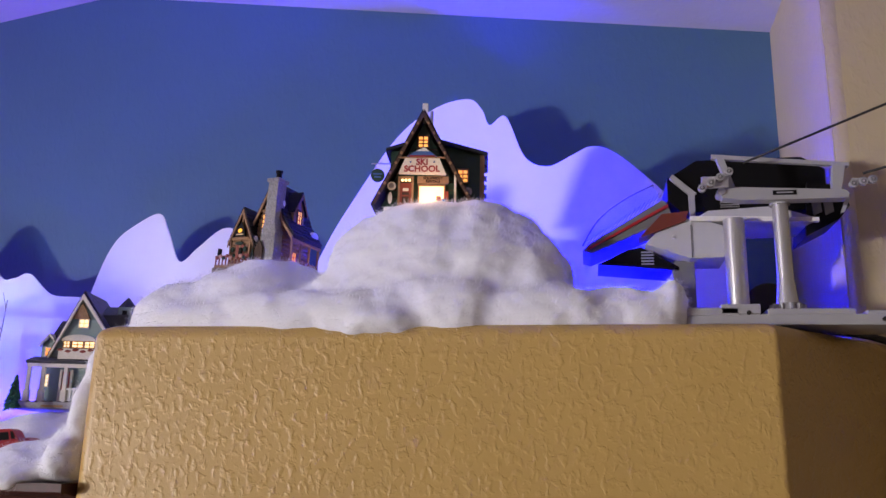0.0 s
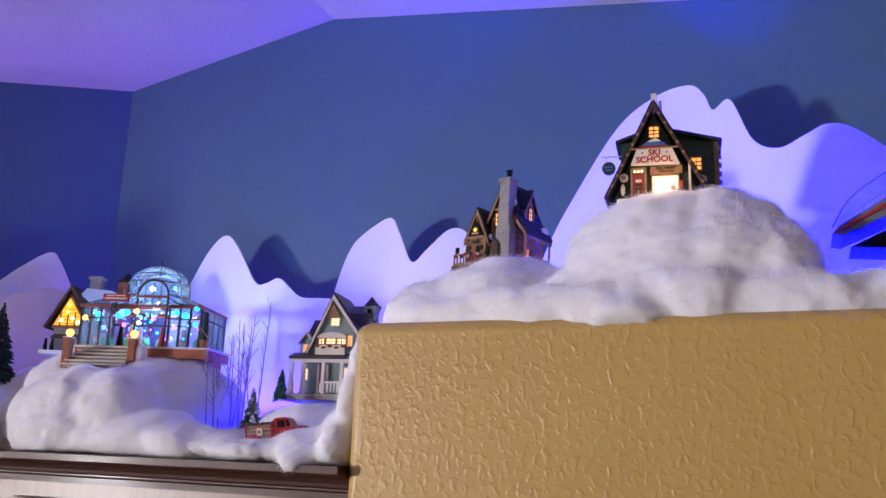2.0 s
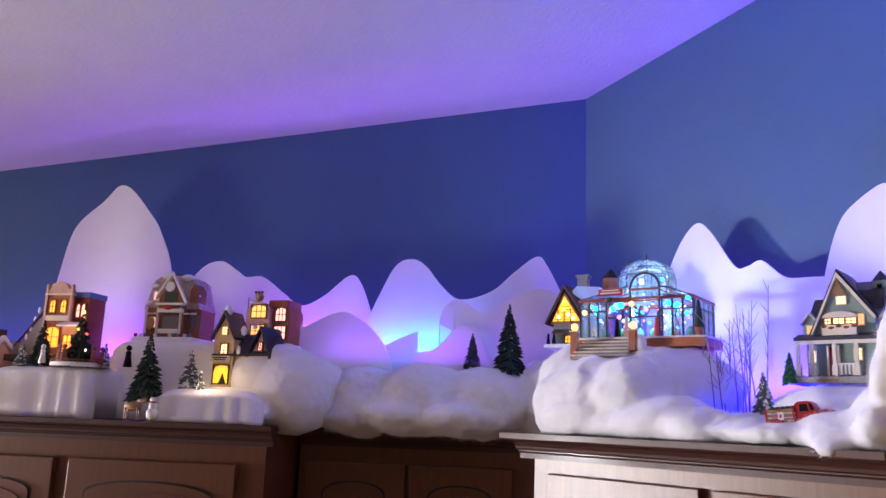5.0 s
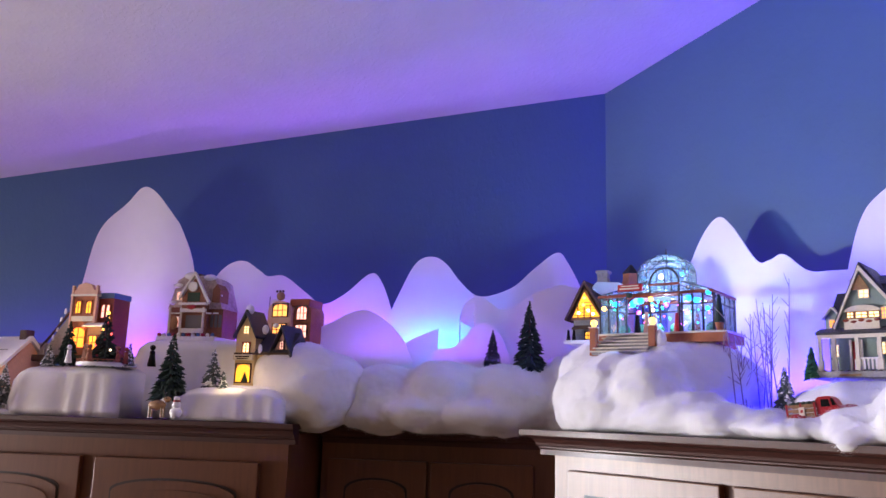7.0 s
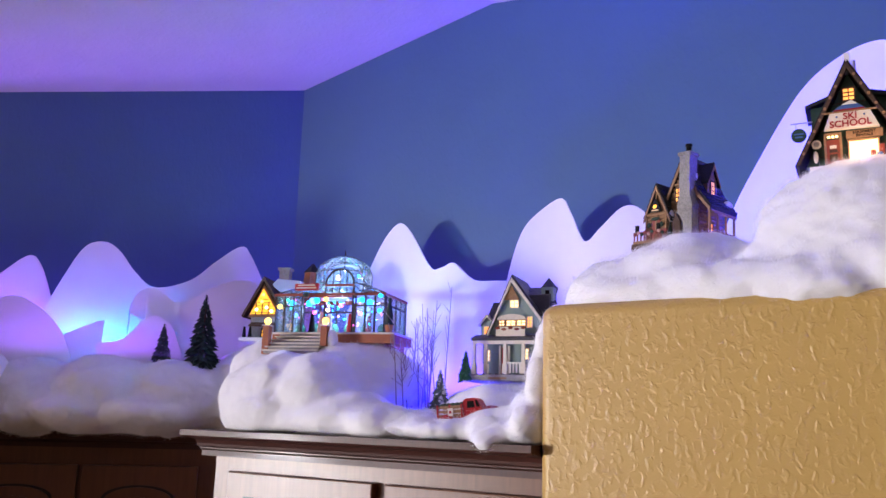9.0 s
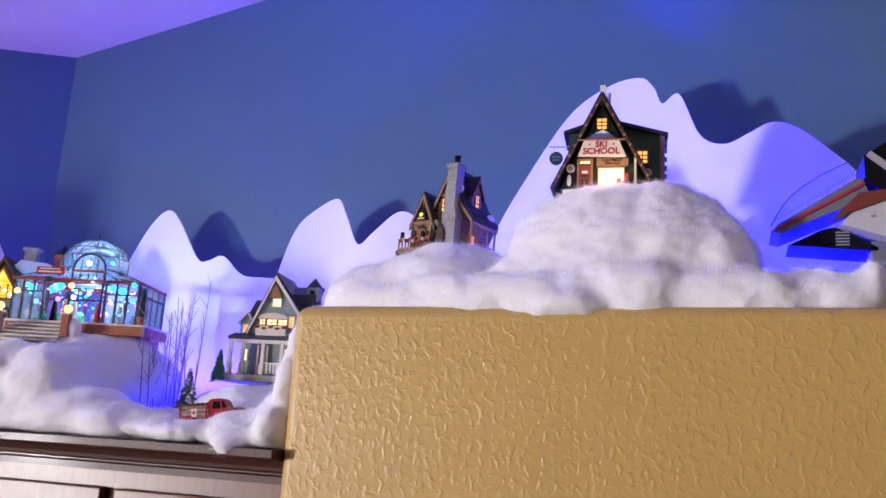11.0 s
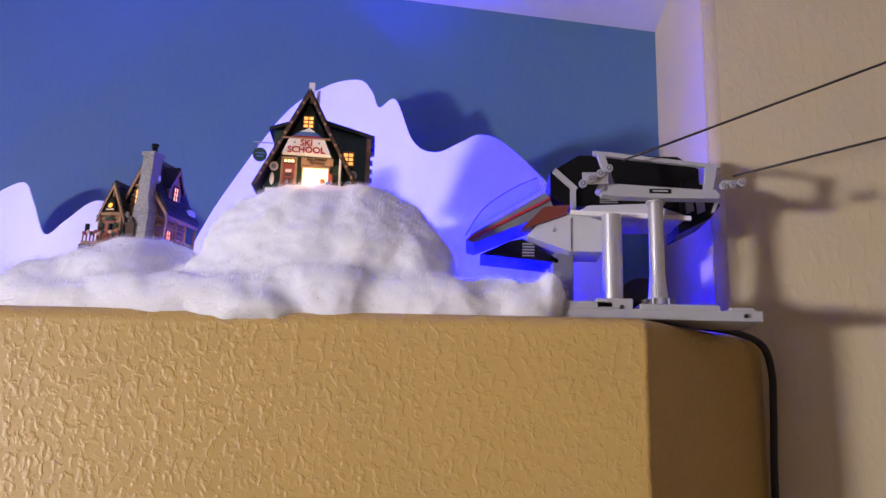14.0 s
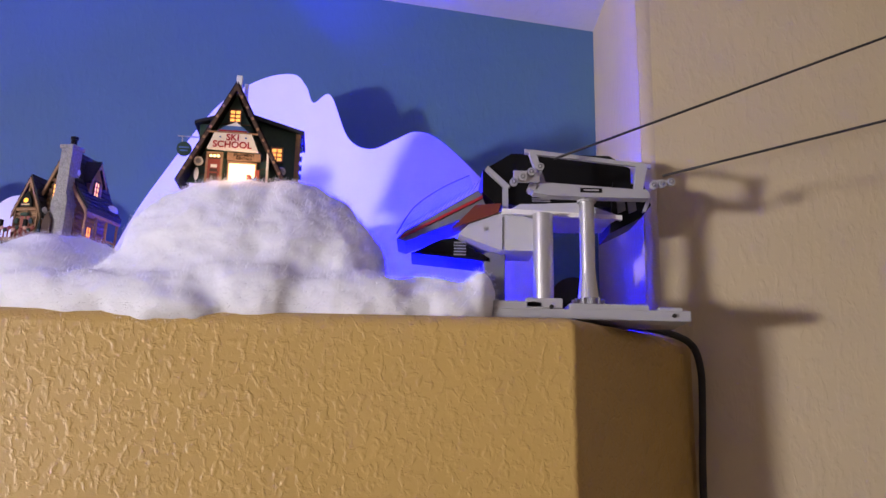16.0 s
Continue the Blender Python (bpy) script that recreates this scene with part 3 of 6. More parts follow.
cutout("mountain_cutout", slope_pose(0, 0.20, 0), [(-1.838, 2.425), (-1.812, 2.608), (-1.771, 2.796), (-1.674, 2.894), (-1.619, 2.946), (-1.562, 2.925), (-1.480, 2.833), (-1.448, 2.784), (-1.399, 2.659), (-1.378, 2.455)], 2.15, "tall white foam-board mountain cutout before the slanting wall")
cutout("mountain_cutout", slope_pose(0, 0.19, 0), [(-1.389, 2.527), (-1.302, 2.654), (-1.232, 2.685), (-1.174, 2.654), (-1.137, 2.631), (-1.077, 2.631), (-1.001, 2.578), (-0.933, 2.535), (-0.858, 2.568), (-0.775, 2.637), (-0.735, 2.608), (-0.692, 2.496), (-0.674, 2.435)], 2.15, LABEL_S)
cutout("mountain_cutout", slope_pose(0, 0.21, 0), [(-0.715, 2.465), (-0.679, 2.557), (-0.623, 2.670), (-0.568, 2.694), (-0.521, 2.670), (-0.470, 2.608), (-0.407, 2.562), (-0.306, 2.588), (-0.235, 2.649), (-0.163, 2.702), (-0.128, 2.670), (-0.071, 2.557)], 2.30, LABEL_S)
cutout("mountain_cutout", slope_pose(0, 0.31, 0), [(-1.05, 2.36), (-0.995, 2.405), (-0.939, 2.433), (-0.866, 2.463), (-0.809, 2.49), (-0.759, 2.502), (-0.716, 2.487), (-0.671, 2.456), (-0.644, 2.426), (-0.625, 2.399), (-0.60, 2.34)], 2.15, "low white foam-board hill cutout")
cutout("mountain_cutout", slope_pose(0, 0.275, 0), [(-0.80, 2.33), (-0.75, 2.352), (-0.717, 2.366), (-0.651, 2.395), (-0.584, 2.427), (-0.532, 2.449), (-0.530, 2.44)], 2.15, "small white foam-board slope cutout lit cyan from behind", 0.004)
cutout("mountain_cutout", slope_pose(0, 0.315, 0), [(-0.456, 2.478), (-0.449, 2.508), (-0.434, 2.532), (-0.403, 2.548), (-0.368, 2.533), (-0.333, 2.508), (-0.291, 2.517), (-0.241, 2.55), (-0.19, 2.571), (-0.139, 2.581), (-0.07, 2.557), (-0.02, 2.47)], 2.15, "low white foam-board hill cutout beside the corner", cut=((-0.456, 2.470), (-0.412, 2.449), (-0.395, 2.15)))
cutout("mountain_cutout", slope_pose(0, 0.335, 0), [(-0.531, 2.376), (-0.50, 2.383), (-0.471, 2.389), (-0.438, 2.418), (-0.409, 2.451), (-0.371, 2.462), (-0.33, 2.43), (-0.30, 2.36)], 2.15, "low white foam-board slope cutout on the cotton drift", 0.004)
cutout("mountain_cutout", slope_pose(0, 0.33, 0), [(-1.634, 2.200), (-1.531, 2.333), (-1.409, 2.374), (-1.276, 2.353), (-1.144, 2.302), (-1.041, 2.200)], 2.15, "low white foam-board hill cutout")

# ---- cotton snow ----
cotton("cotton_mound", [(-0.27, 1.43, 2.475, 0.18, 0.145, 0.167), (-0.18, 1.43, 2.470, 0.135, 0.14, 0.170), (-0.35, 1.42, 2.465, 0.10, 0.12, 0.150), (-0.27, 1.55, 2.48, 0.18, 0.14, 0.15), (-0.29, 1.385, 2.42, 0.22, 0.115, 0.115), (-0.11, 1.41, 2.455, 0.095, 0.11, 0.125),
    (-0.56, 1.425, 2.43, 0.16, 0.13, 0.108), (-0.54, 1.57, 2.46, 0.2, 0.13, 0.080), (-0.67, 1.42, 2.42, 0.12, 0.12, 0.085), (-0.72, 1.42, 2.41, 0.07, 0.10, 0.05), (-0.45, 1.32, 2.412, 0.27, 0.065, 0.050), (-0.34, 1.30, 2.41, 0.12, 0.055, 0.055), (-0.31, 1.27, 2.402, 0.07, 0.04, 0.028), (-0.21, 1.31, 2.42, 0.10, 0.06, 0.060),
    (-0.08, 1.325, 2.415, 0.15, 0.065, 0.055), (0.05, 1.345, 2.420, 0.10, 0.06, 0.050), (0.122, 1.345, 2.437, 0.030, 0.045, 0.048)],
    "heaped white cotton batting snow on the gold wall top", fibres=60000)
cotton("cotton_drape", [(-0.79, 1.50, 2.36, 0.05, 0.18, 0.075), (-0.80, 1.48, 2.28, 0.055, 0.17, 0.09), (-0.83, 1.46, 2.21, 0.08, 0.17, 0.07), (-0.79, 1.37, 2.35, 0.035, 0.08, 0.065), (-0.80, 1.36, 2.25, 0.040, 0.09, 0.09),
    (-0.98, 1.55, 2.19, 0.18, 0.18, 0.09), (-0.90, 1.38, 2.175, 0.08, 0.12, 0.05), (-0.87, 1.30, 2.168, 0.06, 0.07, 0.026), (-0.865, 1.236, 2.158, 0.026, 0.026, 0.014), (-0.81, 1.31, 2.19, 0.040, 0.07, 0.045), (-1.12, 1.41, 2.18, 0.18, 0.14, 0.035), (-1.02, 1.34, 2.175, 0.12, 0.09, 0.025)],
    "white cotton batting snow draped beside the gold wall")
cotton("cotton_bank", [(-1.50, 1.37, 2.24, 0.12, 0.10, 0.100), (-1.40, 1.38, 2.24, 0.11, 0.10, 0.100), (-1.58, 1.37, 2.22, 0.06, 0.10, 0.105), (-1.54, 1.35, 2.23, 0.08, 0.08, 0.095), (-1.45, 1.52, 2.27, 0.24, 0.16, 0.11), (-1.66, 1.52, 2.28, 0.12, 0.14, 0.12), (-1.28, 1.36, 2.19, 0.10, 0.09, 0.06), (-1.18, 1.34, 2.18, 0.10, 0.08, 0.045), (-1.33, 1.32, 2.188, 0.18, 0.06, 0.036), (-1.50, 1.31, 2.20, 0.11, 0.055, 0.05)],
    "bank of white cotton batting snow on the cherry cabinet")
cotton("cotton_drift", [(*slope(0.30, 0.38, 2.235), 0.16, 0.16, 0.105), (*slope(0.48, 0.385, 2.235), 0.16, 0.16, 0.105), (*slope(0.66, 0.38, 2.225), 0.14, 0.14, 0.105), (*slope(0.12, 0.36, 2.245), 0.14, 0.14, 0.12), (*slope(0.36, 0.43, 2.19), 0.15, 0.15, 0.055), (*slope(0.54, 0.44, 2.19), 0.13, 0.13, 0.055), (*slope(0.70, 0.42, 2.185), 0.10, 0.10, 0.05)],
    "drift of white cotton batting snow on the corner cabinet")
cotton("felt_hump", [(*slope(0.85, 0.47, 2.245), 0.13, 0.13, 0.125), (*slope(0.93, 0.42, 2.27), 0.14, 0.14, 0.125), (*slope(0.80, 0.44, 2.25), 0.10, 0.10, 0.10), (*slope(0.92, 0.53, 2.185), 0.08, 0.08, 0.035)], "smooth hump of white felt snow bulging over the cabinet edge", lump=0.012, mat=FELT, fibres=0)
# ---- felt-covered steps of the slanting side ----


def felt_step(s0, s1, off0, off1, z0, z1, label):
    """A box draped with a felt blanket: soft edges and folds down the front."""
    bm = bmesh.new()
    w = s1 - s0
    n, rows = 28, 14
    front = []
    for i in range(n + 1):
        u = i / n
        col = []
        for k in range(rows + 1):
            v = k / rows
            if v < 0.5:
                t = v / 0.5
                z, y = z0 + (z1 - z0) * t - 0.02 * (t ** 6), -0.02 * (1 - t)
            else:
                t = (v - 0.5) / 0.5
                z, y = z1 - 0.02 * (1 - t) ** 6, (off1 - off0) * t ** 1.2
            fold = 0.006 * math.sin(u * 31 + 2 * math.sin(u * 9)) * max(0.0, 1 - v * 1.6)
            edge = 0.02 * (abs(2 * u - 1) ** 8)
            col.append(bm.verts.new((-s1 + w * u + (0.012 if v < 0.5 else 0) * (1 - 2 * v) * (2 * u - 1), -off1 + y + fold + edge, z - edge * (1 if v > 0.4 else 0.2))))
        front.append(col)
    for a, b in zip(front, front[1:]):
        for k in range(rows):
            bm.faces.new((a[k], b[k], b[k + 1], a[k + 1]))
    for col, flip in ((front[0], 1), (front[-1], 0)):
        low = [bm.verts.new((v.co.x, v.co.y, z0)) for v in col]
        for k in range(rows):
            if k == 0:
                continue
            bm.faces.new((col[k], col[k + 1], low[k + 1], low[k]))
    bmesh.ops.recalc_face_normals(bm, faces=bm.faces)
    ob = part("felt_step", bm, FELT, smooth=True)
    ob.matrix_world = slope_pose(0, 0, 0)
    mod = ob.modifiers.new("thick", "SOLIDIFY")
    mod.thickness = 0.004
    return tagged(ob, label, "felt snow", "felt snow", "stuff")


felt_step(1.40, 1.74, 0.30, 0.60, 2.152, 2.30, "white felt snow blanket over a step by the plaza")
felt_step(1.08, 1.45, 0.20, 0.44, 2.152, 2.395, "white felt snow blanket over a high step")
felt_step(0.90, 1.215, 0.34, 0.61, 2.152, 2.247, "white felt snow blanket terrace under the yellow shop")
felt_step(1.66, 2.2, 0.22, 0.40, 2.152, 2.30, "white felt snow blanket behind the pink cottage")
felt_step(1.72, 2.5, 0.30, 0.62, 2.152, 2.172, "thin white felt snow blanket on the cabinet top")

# ---- houses ----


def shingles(parent, x0, x1, y0, y1, z0, z1, mat, courses=7):
    """Overlapping shingle strips on a roof slope between two heights (from eave y0,z0 to ridge y1,z1)."""
    for k in range(courses):
        a, b = k / courses, (k + 1.15) / courses
        ya, za, yb, zb = y0 + (y1 - y0) * a, z0 + (z1 - z0) * a, y0 + (y1 - y0) * min(b, 1), z0 + (z1 - z0) * min(b, 1)
        part("shingle_course", side_prism([(ya, za + 0.0016), (yb, zb + 0.0006), (yb, zb - 0.001), (ya, za - 0.001)], x0, x1), mat, parent)


def ski_school(m):
    h = root("ski_school_house", m, "dark green A-frame ski school model with glowing windows on cotton snow", "model house")
    part("front_wall", prism([(-0.070, 0.0), (0.075, 0.0), (0.0, 0.156)], 0.004, 0.11), GREEN_PAINT, h)
    for x, s in ((-0.082, -1), (0.088, 1)):
        d = Vector((x, -0.168)).normalized()
        nrm = Vector((-d.y, d.x)) * (0.006 * (1 if s > 0 else -1))
        roof = part("roof_slope", prism([(0, 0.166), (x, -0.002), (x + nrm.x, -0.002 + nrm.y), (nrm.x * 0.2, 0.178)], -0.008, 0.125), BLACK_ROOF, h)
        part("barge_board", prism([(0, 0.160), (x * 0.97, 0.0), (x * 1.04, 0.0), (0, 0.172)], -0.0125, -0.0085), DARK_TIMBER, roof)
        for k in range(1, 9):
            t = k / 9
            part("log_end", rod((x * t, -0.016, 0.166 * (1 - t)), (x * t, -0.011, 0.166 * (1 - t)), 0.0024, n=8), TAN_LOG, roof)
    part("left_wing", boxes((-0.060, -0.012, 0.03, 0.10, 0.0, 0.112)), GREEN_PAINT, h)
    part("left_wing_roof", prism([(-0.068, 0.108), (-0.01, 0.128), (-0.01, 0.134), (-0.068, 0.114)], 0.02, 0.11), BLACK_ROOF, h)
    part("right_wing", prism([(0.02, 0.0), (0.105, 0.0), (0.105, 0.105), (0.02, 0.128)], 0.028, 0.10), GREEN_PAINT, h)
    part("right_wing_roof", prism([(0.015, 0.126), (0.114, 0.100), (0.114, 0.106), (0.015, 0.134)], 0.018, 0.11), BLACK_ROOF, h)
    part("corner_post", boxes((0.100, 0.108, 0.024, 0.034, 0.0, 0.103)), TAN_LOG, h)
    for k in range(6):
        part("log_course", rod((0.107, 0.03, 0.012 + k * 0.016), (0.112, 0.03, 0.012 + k * 0.016), 0.005, n=8), BLUE_PAINT, h)
    for k in range(7):
        z = 0.014 + 0.015 * k
        w = 0.072 * (1 - z / 0.160)
        part("siding_board", boxes((-w, w, 0.0025, 0.0045, z, z + 0.0012)), DARK_TIMBER, h)
    part("chimney", boxes((-0.004, 0.006, 0.01, 0.02, 0.16, 0.196), bevel=0.001), WHITE_PAINT, h, "white chimney stack")
    part("flue", rod((0.011, 0.034, 0.15), (0.011, 0.034, 0.190), 0.0034, n=12), SILVER, h, "grey metal flue")
    part("roof_vent", rod((0.045, 0.05, 0.12), (0.045, 0.05, 0.136), 0.006, 0.001, 8), DARK_GREY, h)
    # sign
    sign = part("sign_board", prism([(-0.040, 0.056), (0.042, 0.054), (0.030, 0.083), (-0.030, 0.083)], -0.012, -0.004), CREAM_PAINT, h, "cream sign board with red letters")
    lettering(sign, "SKI", 0.0, 0.0755, -0.0126, 0.0155, RED_PAINT)
    lettering(sign, "SCHOOL", 0.0, 0.063, -0.0126, 0.0155, RED_PAINT)
    for x in (-0.02, 0.021):
        part("star", ball((x, -0.0125, 0.076), 0.0018, 1), BLUE_PAINT, sign)
    part("sign_rail", rod((-0.042, -0.011, 0.0845), (0.040, -0.011, 0.0845), 0.0018), TAN_LOG, sign)
    logo = part("mountain_logo", prism([(-0.030, 0.086), (0.028, 0.086), (0.014, 0.097), (0.003, 0.104), (-0.008, 0.099), (-0.016, 0.096)], -0.006, -0.001), BLUE_PAINT, h, "painted blue mountain emblem")
    part("logo_snow", prism([(-0.012, 0.098), (0.012, 0.098), (0.003, 0.105)], -0.0075, -0.0055), WHITE_PAINT, logo)
    part("logo_band", boxes((-0.024, 0.022, -0.007, -0.0055, 0.087, 0.0905)), RED_PAINT, logo)
    lit_window(h, 0.0, 0.108, 0.016, 0.020, 0.002, WINDOW_GLOW, DARK_TIMBER, 2, 3)
    lit_window(h, 0.070, 0.052, 0.016, 0.022, 0.026, WINDOW_GLOW, TAN_LOG, 2, 3)
    lit_window(h, 0.017, 0.003, 0.042, 0.032, 0.0, WINDOW_BRIGHT, TAN_LOG, 1, 1)
    door = part("door", boxes((-0.038, -0.018, -0.002, 0.003, 0.0, 0.041)), RED_DOOR, h, "rust red door")
    part("door_panel", boxes((-0.034, -0.022, -0.0032, -0.0015, 0.004, 0.016), (-0.034, -0.022, -0.0032, -0.0015, 0.019, 0.024)), DARK_TIMBER, door)
    part("door_sign", boxes((-0.033, -0.023, -0.0036, -0.002, 0.026, 0.031)), CREAM_PAINT, door)
    part("door_knob", ball((-0.021, -0.0035, 0.018), 0.0012, 1), BRASS, door)
    for k in range(3):
        part("transom_lamp", ball((-0.034 + 0.006 * k, -0.001, 0.0465), 0.0026, 2), WINDOW_BRIGHT, h)
    part("door_frame", boxes((-0.0415, -0.038, -0.003, 0.003, 0, 0.050), (-0.018, -0.0145, -0.003, 0.003, 0, 0.050), (-0.0415, -0.0145, -0.003, 0.003, 0.0505, 0.053)), TAN_LOG, h)
    board = part("rental_board", boxes((-0.008, 0.046, -0.003, 0.002, 0.040, 0.053)), TAN_LOG, h, "brown board with dark letters")
    lettering(board, "EQUIPMENT", 0.019, 0.0493, -0.0034, 0.0062, BLACK_GLOSS)
    lettering(board, "RENTALS", 0.019, 0.0435, -0.0034, 0.0062, BLACK_GLOSS)
    for x, y, z, r in ((-0.053, 0.0, 0.036, 0.0075), (0.079, 0.024, 0.034, 0.0075)):
        d = part("round_sign", rod((x, y + 0.002, z), (x, y - 0.002, z), r, n=20), CREAM_PAINT, h, "round white sign")
        part("emblem", rod((x, y - 0.002, z), (x, y - 0.0026, z), r * 0.6, n=8), GREY_STONE, d)
    part("snowshoe", ball((-0.055, -0.001, 0.014), 0.005, 2, (0.8, 0.35, 2.2)), CREAM_PAINT, h)
    hang = part("hanging_sign", rod((-0.080, 0.012, 0.060), (-0.080, 0.016, 0.060), 0.012, n=20), GREEN_PAINT, h, "dark green oval hanging sign")
    part("bracket", rod((-0.092, 0.014, 0.082), (-0.058, 0.02, 0.084), 0.0012, n=6), SILVER, hang)
    part("scroll", rod((-0.084, 0.014, 0.072), (-0.084, 0.014, 0.083), 0.0008, n=6), SILVER, hang)
    part("sign_text", boxes((-0.088, -0.072, 0.0113, 0.0123, 0.061, 0.0635), (-0.086, -0.074, 0.0113, 0.0123, 0.0555, 0.058)), BLUE_PAINT, hang)
    for x, z, s in ((0.030, 0.014, 1.0), (0.043, 0.018, 1.25)):
        part("barrel", boxes((x - 0.004, x + 0.004, -0.014, -0.006, 0, z * s), bevel=0.0015), RED_DOOR, h)
    part("crate", boxes((0.035, 0.043, -0.018, -0.011, 0, 0.008), bevel=0.001), BLUE_PAINT, h)
    part("ski", boxes((0.056, 0.060, -0.006, -0.003, 0.0, 0.055), bevel=0.001), CREAM_PAINT, h)
    part("step_sign", boxes((0.066, 0.092, -0.004, 0.004, -0.002, 0.006), bevel=0.001), CREAM_PAINT, h)
    part("base", boxes((-0.066, 0.096, 0.004, 0.11, -0.014, 0.0), bevel=0.002), SNOW, h)
    return h


def snow_patch(parent, c, size):
    return part("snow_patch", ball(c, 1.0, 3, [0.62 * k for k in size]), SNOW, parent, "painted snow", smooth=True)


def roof_courses(parent, a, b, y0, y1, mat, courses=7):
    """Overlapping shingle strips on a slope that falls from a to b in (x, z), running along y."""
    a, b = Vector(a), Vector(b)
    out = Vector((b.y - a.y, a.x - b.x)).normalized()
    out = out if out.y > 0 else -out
    for k in range(courses):
        p, q = a.lerp(b, k / courses), a.lerp(b, min(1.0, (k + 1.1) / courses))
        part("shingle_course", prism([p - out * 0.001, q - out * 0.001, q + out * 0.0026, p + out * 0.0006], y0, y1), mat, parent)


def log_cabin(m):
    h = root("log_cabin", m, "brown log cabin model with tall grey stone chimney and lit windows", "model house")
    # front wing with its own gable
    part("wing_wall", prism([(-0.083, 0.0), (-0.020, 0.0), (-0.020, 0.056), (-0.052, 0.112), (-0.083, 0.056)], 0.0, 0.09), TAN_LOG, h)
    for a, b in (((-0.052, 0.118), (-0.090, 0.049)), ((-0.052, 0.118), (-0.008, 0.045))):
        roof = part("wing_roof", prism([a, b, (b[0], b[1] + 0.006), (a[0], a[1] + 0.008)], -0.008, 0.095), BLACK_ROOF, h)
        roof_courses(roof, (a[0], a[1] + 0.008), (b[0], b[1] + 0.006), -0.009, 0.095, BLACK_ROOF, 6)
        part("barge_board", prism([(a[0], a[1] - 0.007), (b[0], b[1] - 0.004), (b[0], b[1] + 0.003), (a[0], a[1] + 0.003)], -0.011, -0.008), TAN_LOG, roof)
    for k in range(7):
        part("log", rod((-0.085, -0.001, 0.005 + 0.0082 * k), (-0.018, -0.001, 0.005 + 0.0082 * k), 0.0036, n=8), TAN_LOG, h)
    for x in (-0.083, -0.052, -0.022):
        part("corner_log", rod((x, -0.005, 0.0), (x, -0.005, 0.062 if x != -0.052 else 0.108), 0.0032, n=8), TAN_LOG, h)
    part("tie_beam", rod((-0.080, -0.006, 0.062), (-0.024, -0.006, 0.062), 0.0034, n=8), TAN_LOG, h)
    sign = part("gable_sign", prism([(-0.070, 0.066), (-0.036, 0.066), (-0.040, 0.080), (-0.052, 0.094), (-0.065, 0.080)], -0.012, -0.007), BLACK_GLOSS, h, "black gable sign with yellow animal emblem")
    # emblem is no lamp; the glowing window material only keeps its yellow bright
    part("emblem", ball((-0.053, -0.0122, 0.077), 0.006, 1, (1.2, 0.2, 0.8)), WINDOW_YELLOW, sign)
    part("sign_bar", boxes((-0.064, -0.042, -0.0130, -0.0118, 0.068, 0.0705)), YELLOW_STUCCO, sign)
    part("doorway", boxes((-0.065, -0.040, -0.006, 0.0, 0.0, 0.050), bevel=0.001), RED_DOOR, h)
    for x in (-0.073, -0.034):
        part("wreath", ball((x, -0.009, 0.040), 0.007, 1, (1.0, 0.4, 0.9)), BOTTLE_GREEN, h)
    part("door_garland", ball((-0.053, -0.009, 0.052), 0.008, 1, (1.9, 0.4, 0.5)), BOTTLE_GREEN, h)
    # main house behind, with a catslide roof over the porch side
    part("main_wall", prism([(-0.022, 0.0), (0.056, 0.0), (0.056, 0.100), (0.016, 0.166), (-0.022, 0.100)], 0.022, 0.14), TAN_LOG, h)
    for k in range(12):
        z = 0.060 + 0.0085 * k
        x0, x1 = max(-0.022, -0.022 + (z - 0.100) * 0.57), min(0.056, 0.056 - (z - 0.100) * 0.60)
        if x1 - x0 > 0.008:
            part("log", rod((x0, 0.021, z), (x1, 0.021, z), 0.0036, n=8), TAN_LOG, h)
    west = part("main_roof", prism([(0.016, 0.172), (-0.030, 0.094), (-0.030, 0.100), (0.016, 0.181)], 0.012, 0.145), BLACK_ROOF, h)
    roof_courses(west, (0.016, 0.181), (-0.030, 0.100), 0.011, 0.145, BLACK_ROOF, 8)
    part("barge_board", prism([(0.016, 0.164), (-0.028, 0.090), (-0.031, 0.097), (0.016, 0.175)], 0.008, 0.012), TAN_LOG, west)
    east = part("catslide_roof", prism([(0.016, 0.172), (0.058, 0.098), (0.096, 0.062), (0.097, 0.068), (0.060, 0.106), (0.016, 0.181)], 0.012, 0.145), BLACK_ROOF, h, "black shingled roof sloping over the porch")
    roof_courses(east, (0.016, 0.181), (0.060, 0.106), 0.011, 0.145, BLACK_ROOF, 7)
    roof_courses(east, (0.060, 0.106), (0.097, 0.068), 0.011, 0.145, BLACK_ROOF, 5)
    part("eave_beam", rod((0.093, 0.012, 0.060), (0.093, 0.145, 0.060), 0.0038, n=8), TAN_LOG, east)
    part("barge_board", prism([(0.016, 0.166), (0.057, 0.093), (0.095, 0.058), (0.097, 0.064), (0.059, 0.100), (0.016, 0.175)], 0.008, 0.012), TAN_LOG, east)
    for k in range(8):
        part("log", rod((0.0575, 0.020, 0.006 + 0.0085 * k), (0.0575, 0.142, 0.006 + 0.0085 * k), 0.0038, n=8), TAN_LOG, h)
    for y in (0.018, 0.058, 0.098, 0.140):
        part("porch_post", rod((0.091, y, 0.0), (0.091, y, 0.060), 0.0032, n=8), TAN_LOG, h)
    part("porch_rail", rod((0.092, 0.058, 0.022), (0.092, 0.140, 0.022), 0.0022, n=6), TAN_LOG, h)
    # dormer facing the porch side
    dorm = part("dormer", side_prism([(0.050, 0.090), (0.096, 0.090), (0.096, 0.126), (0.073, 0.154), (0.050, 0.126)], 0.020, 0.066), TAN_LOG, h)
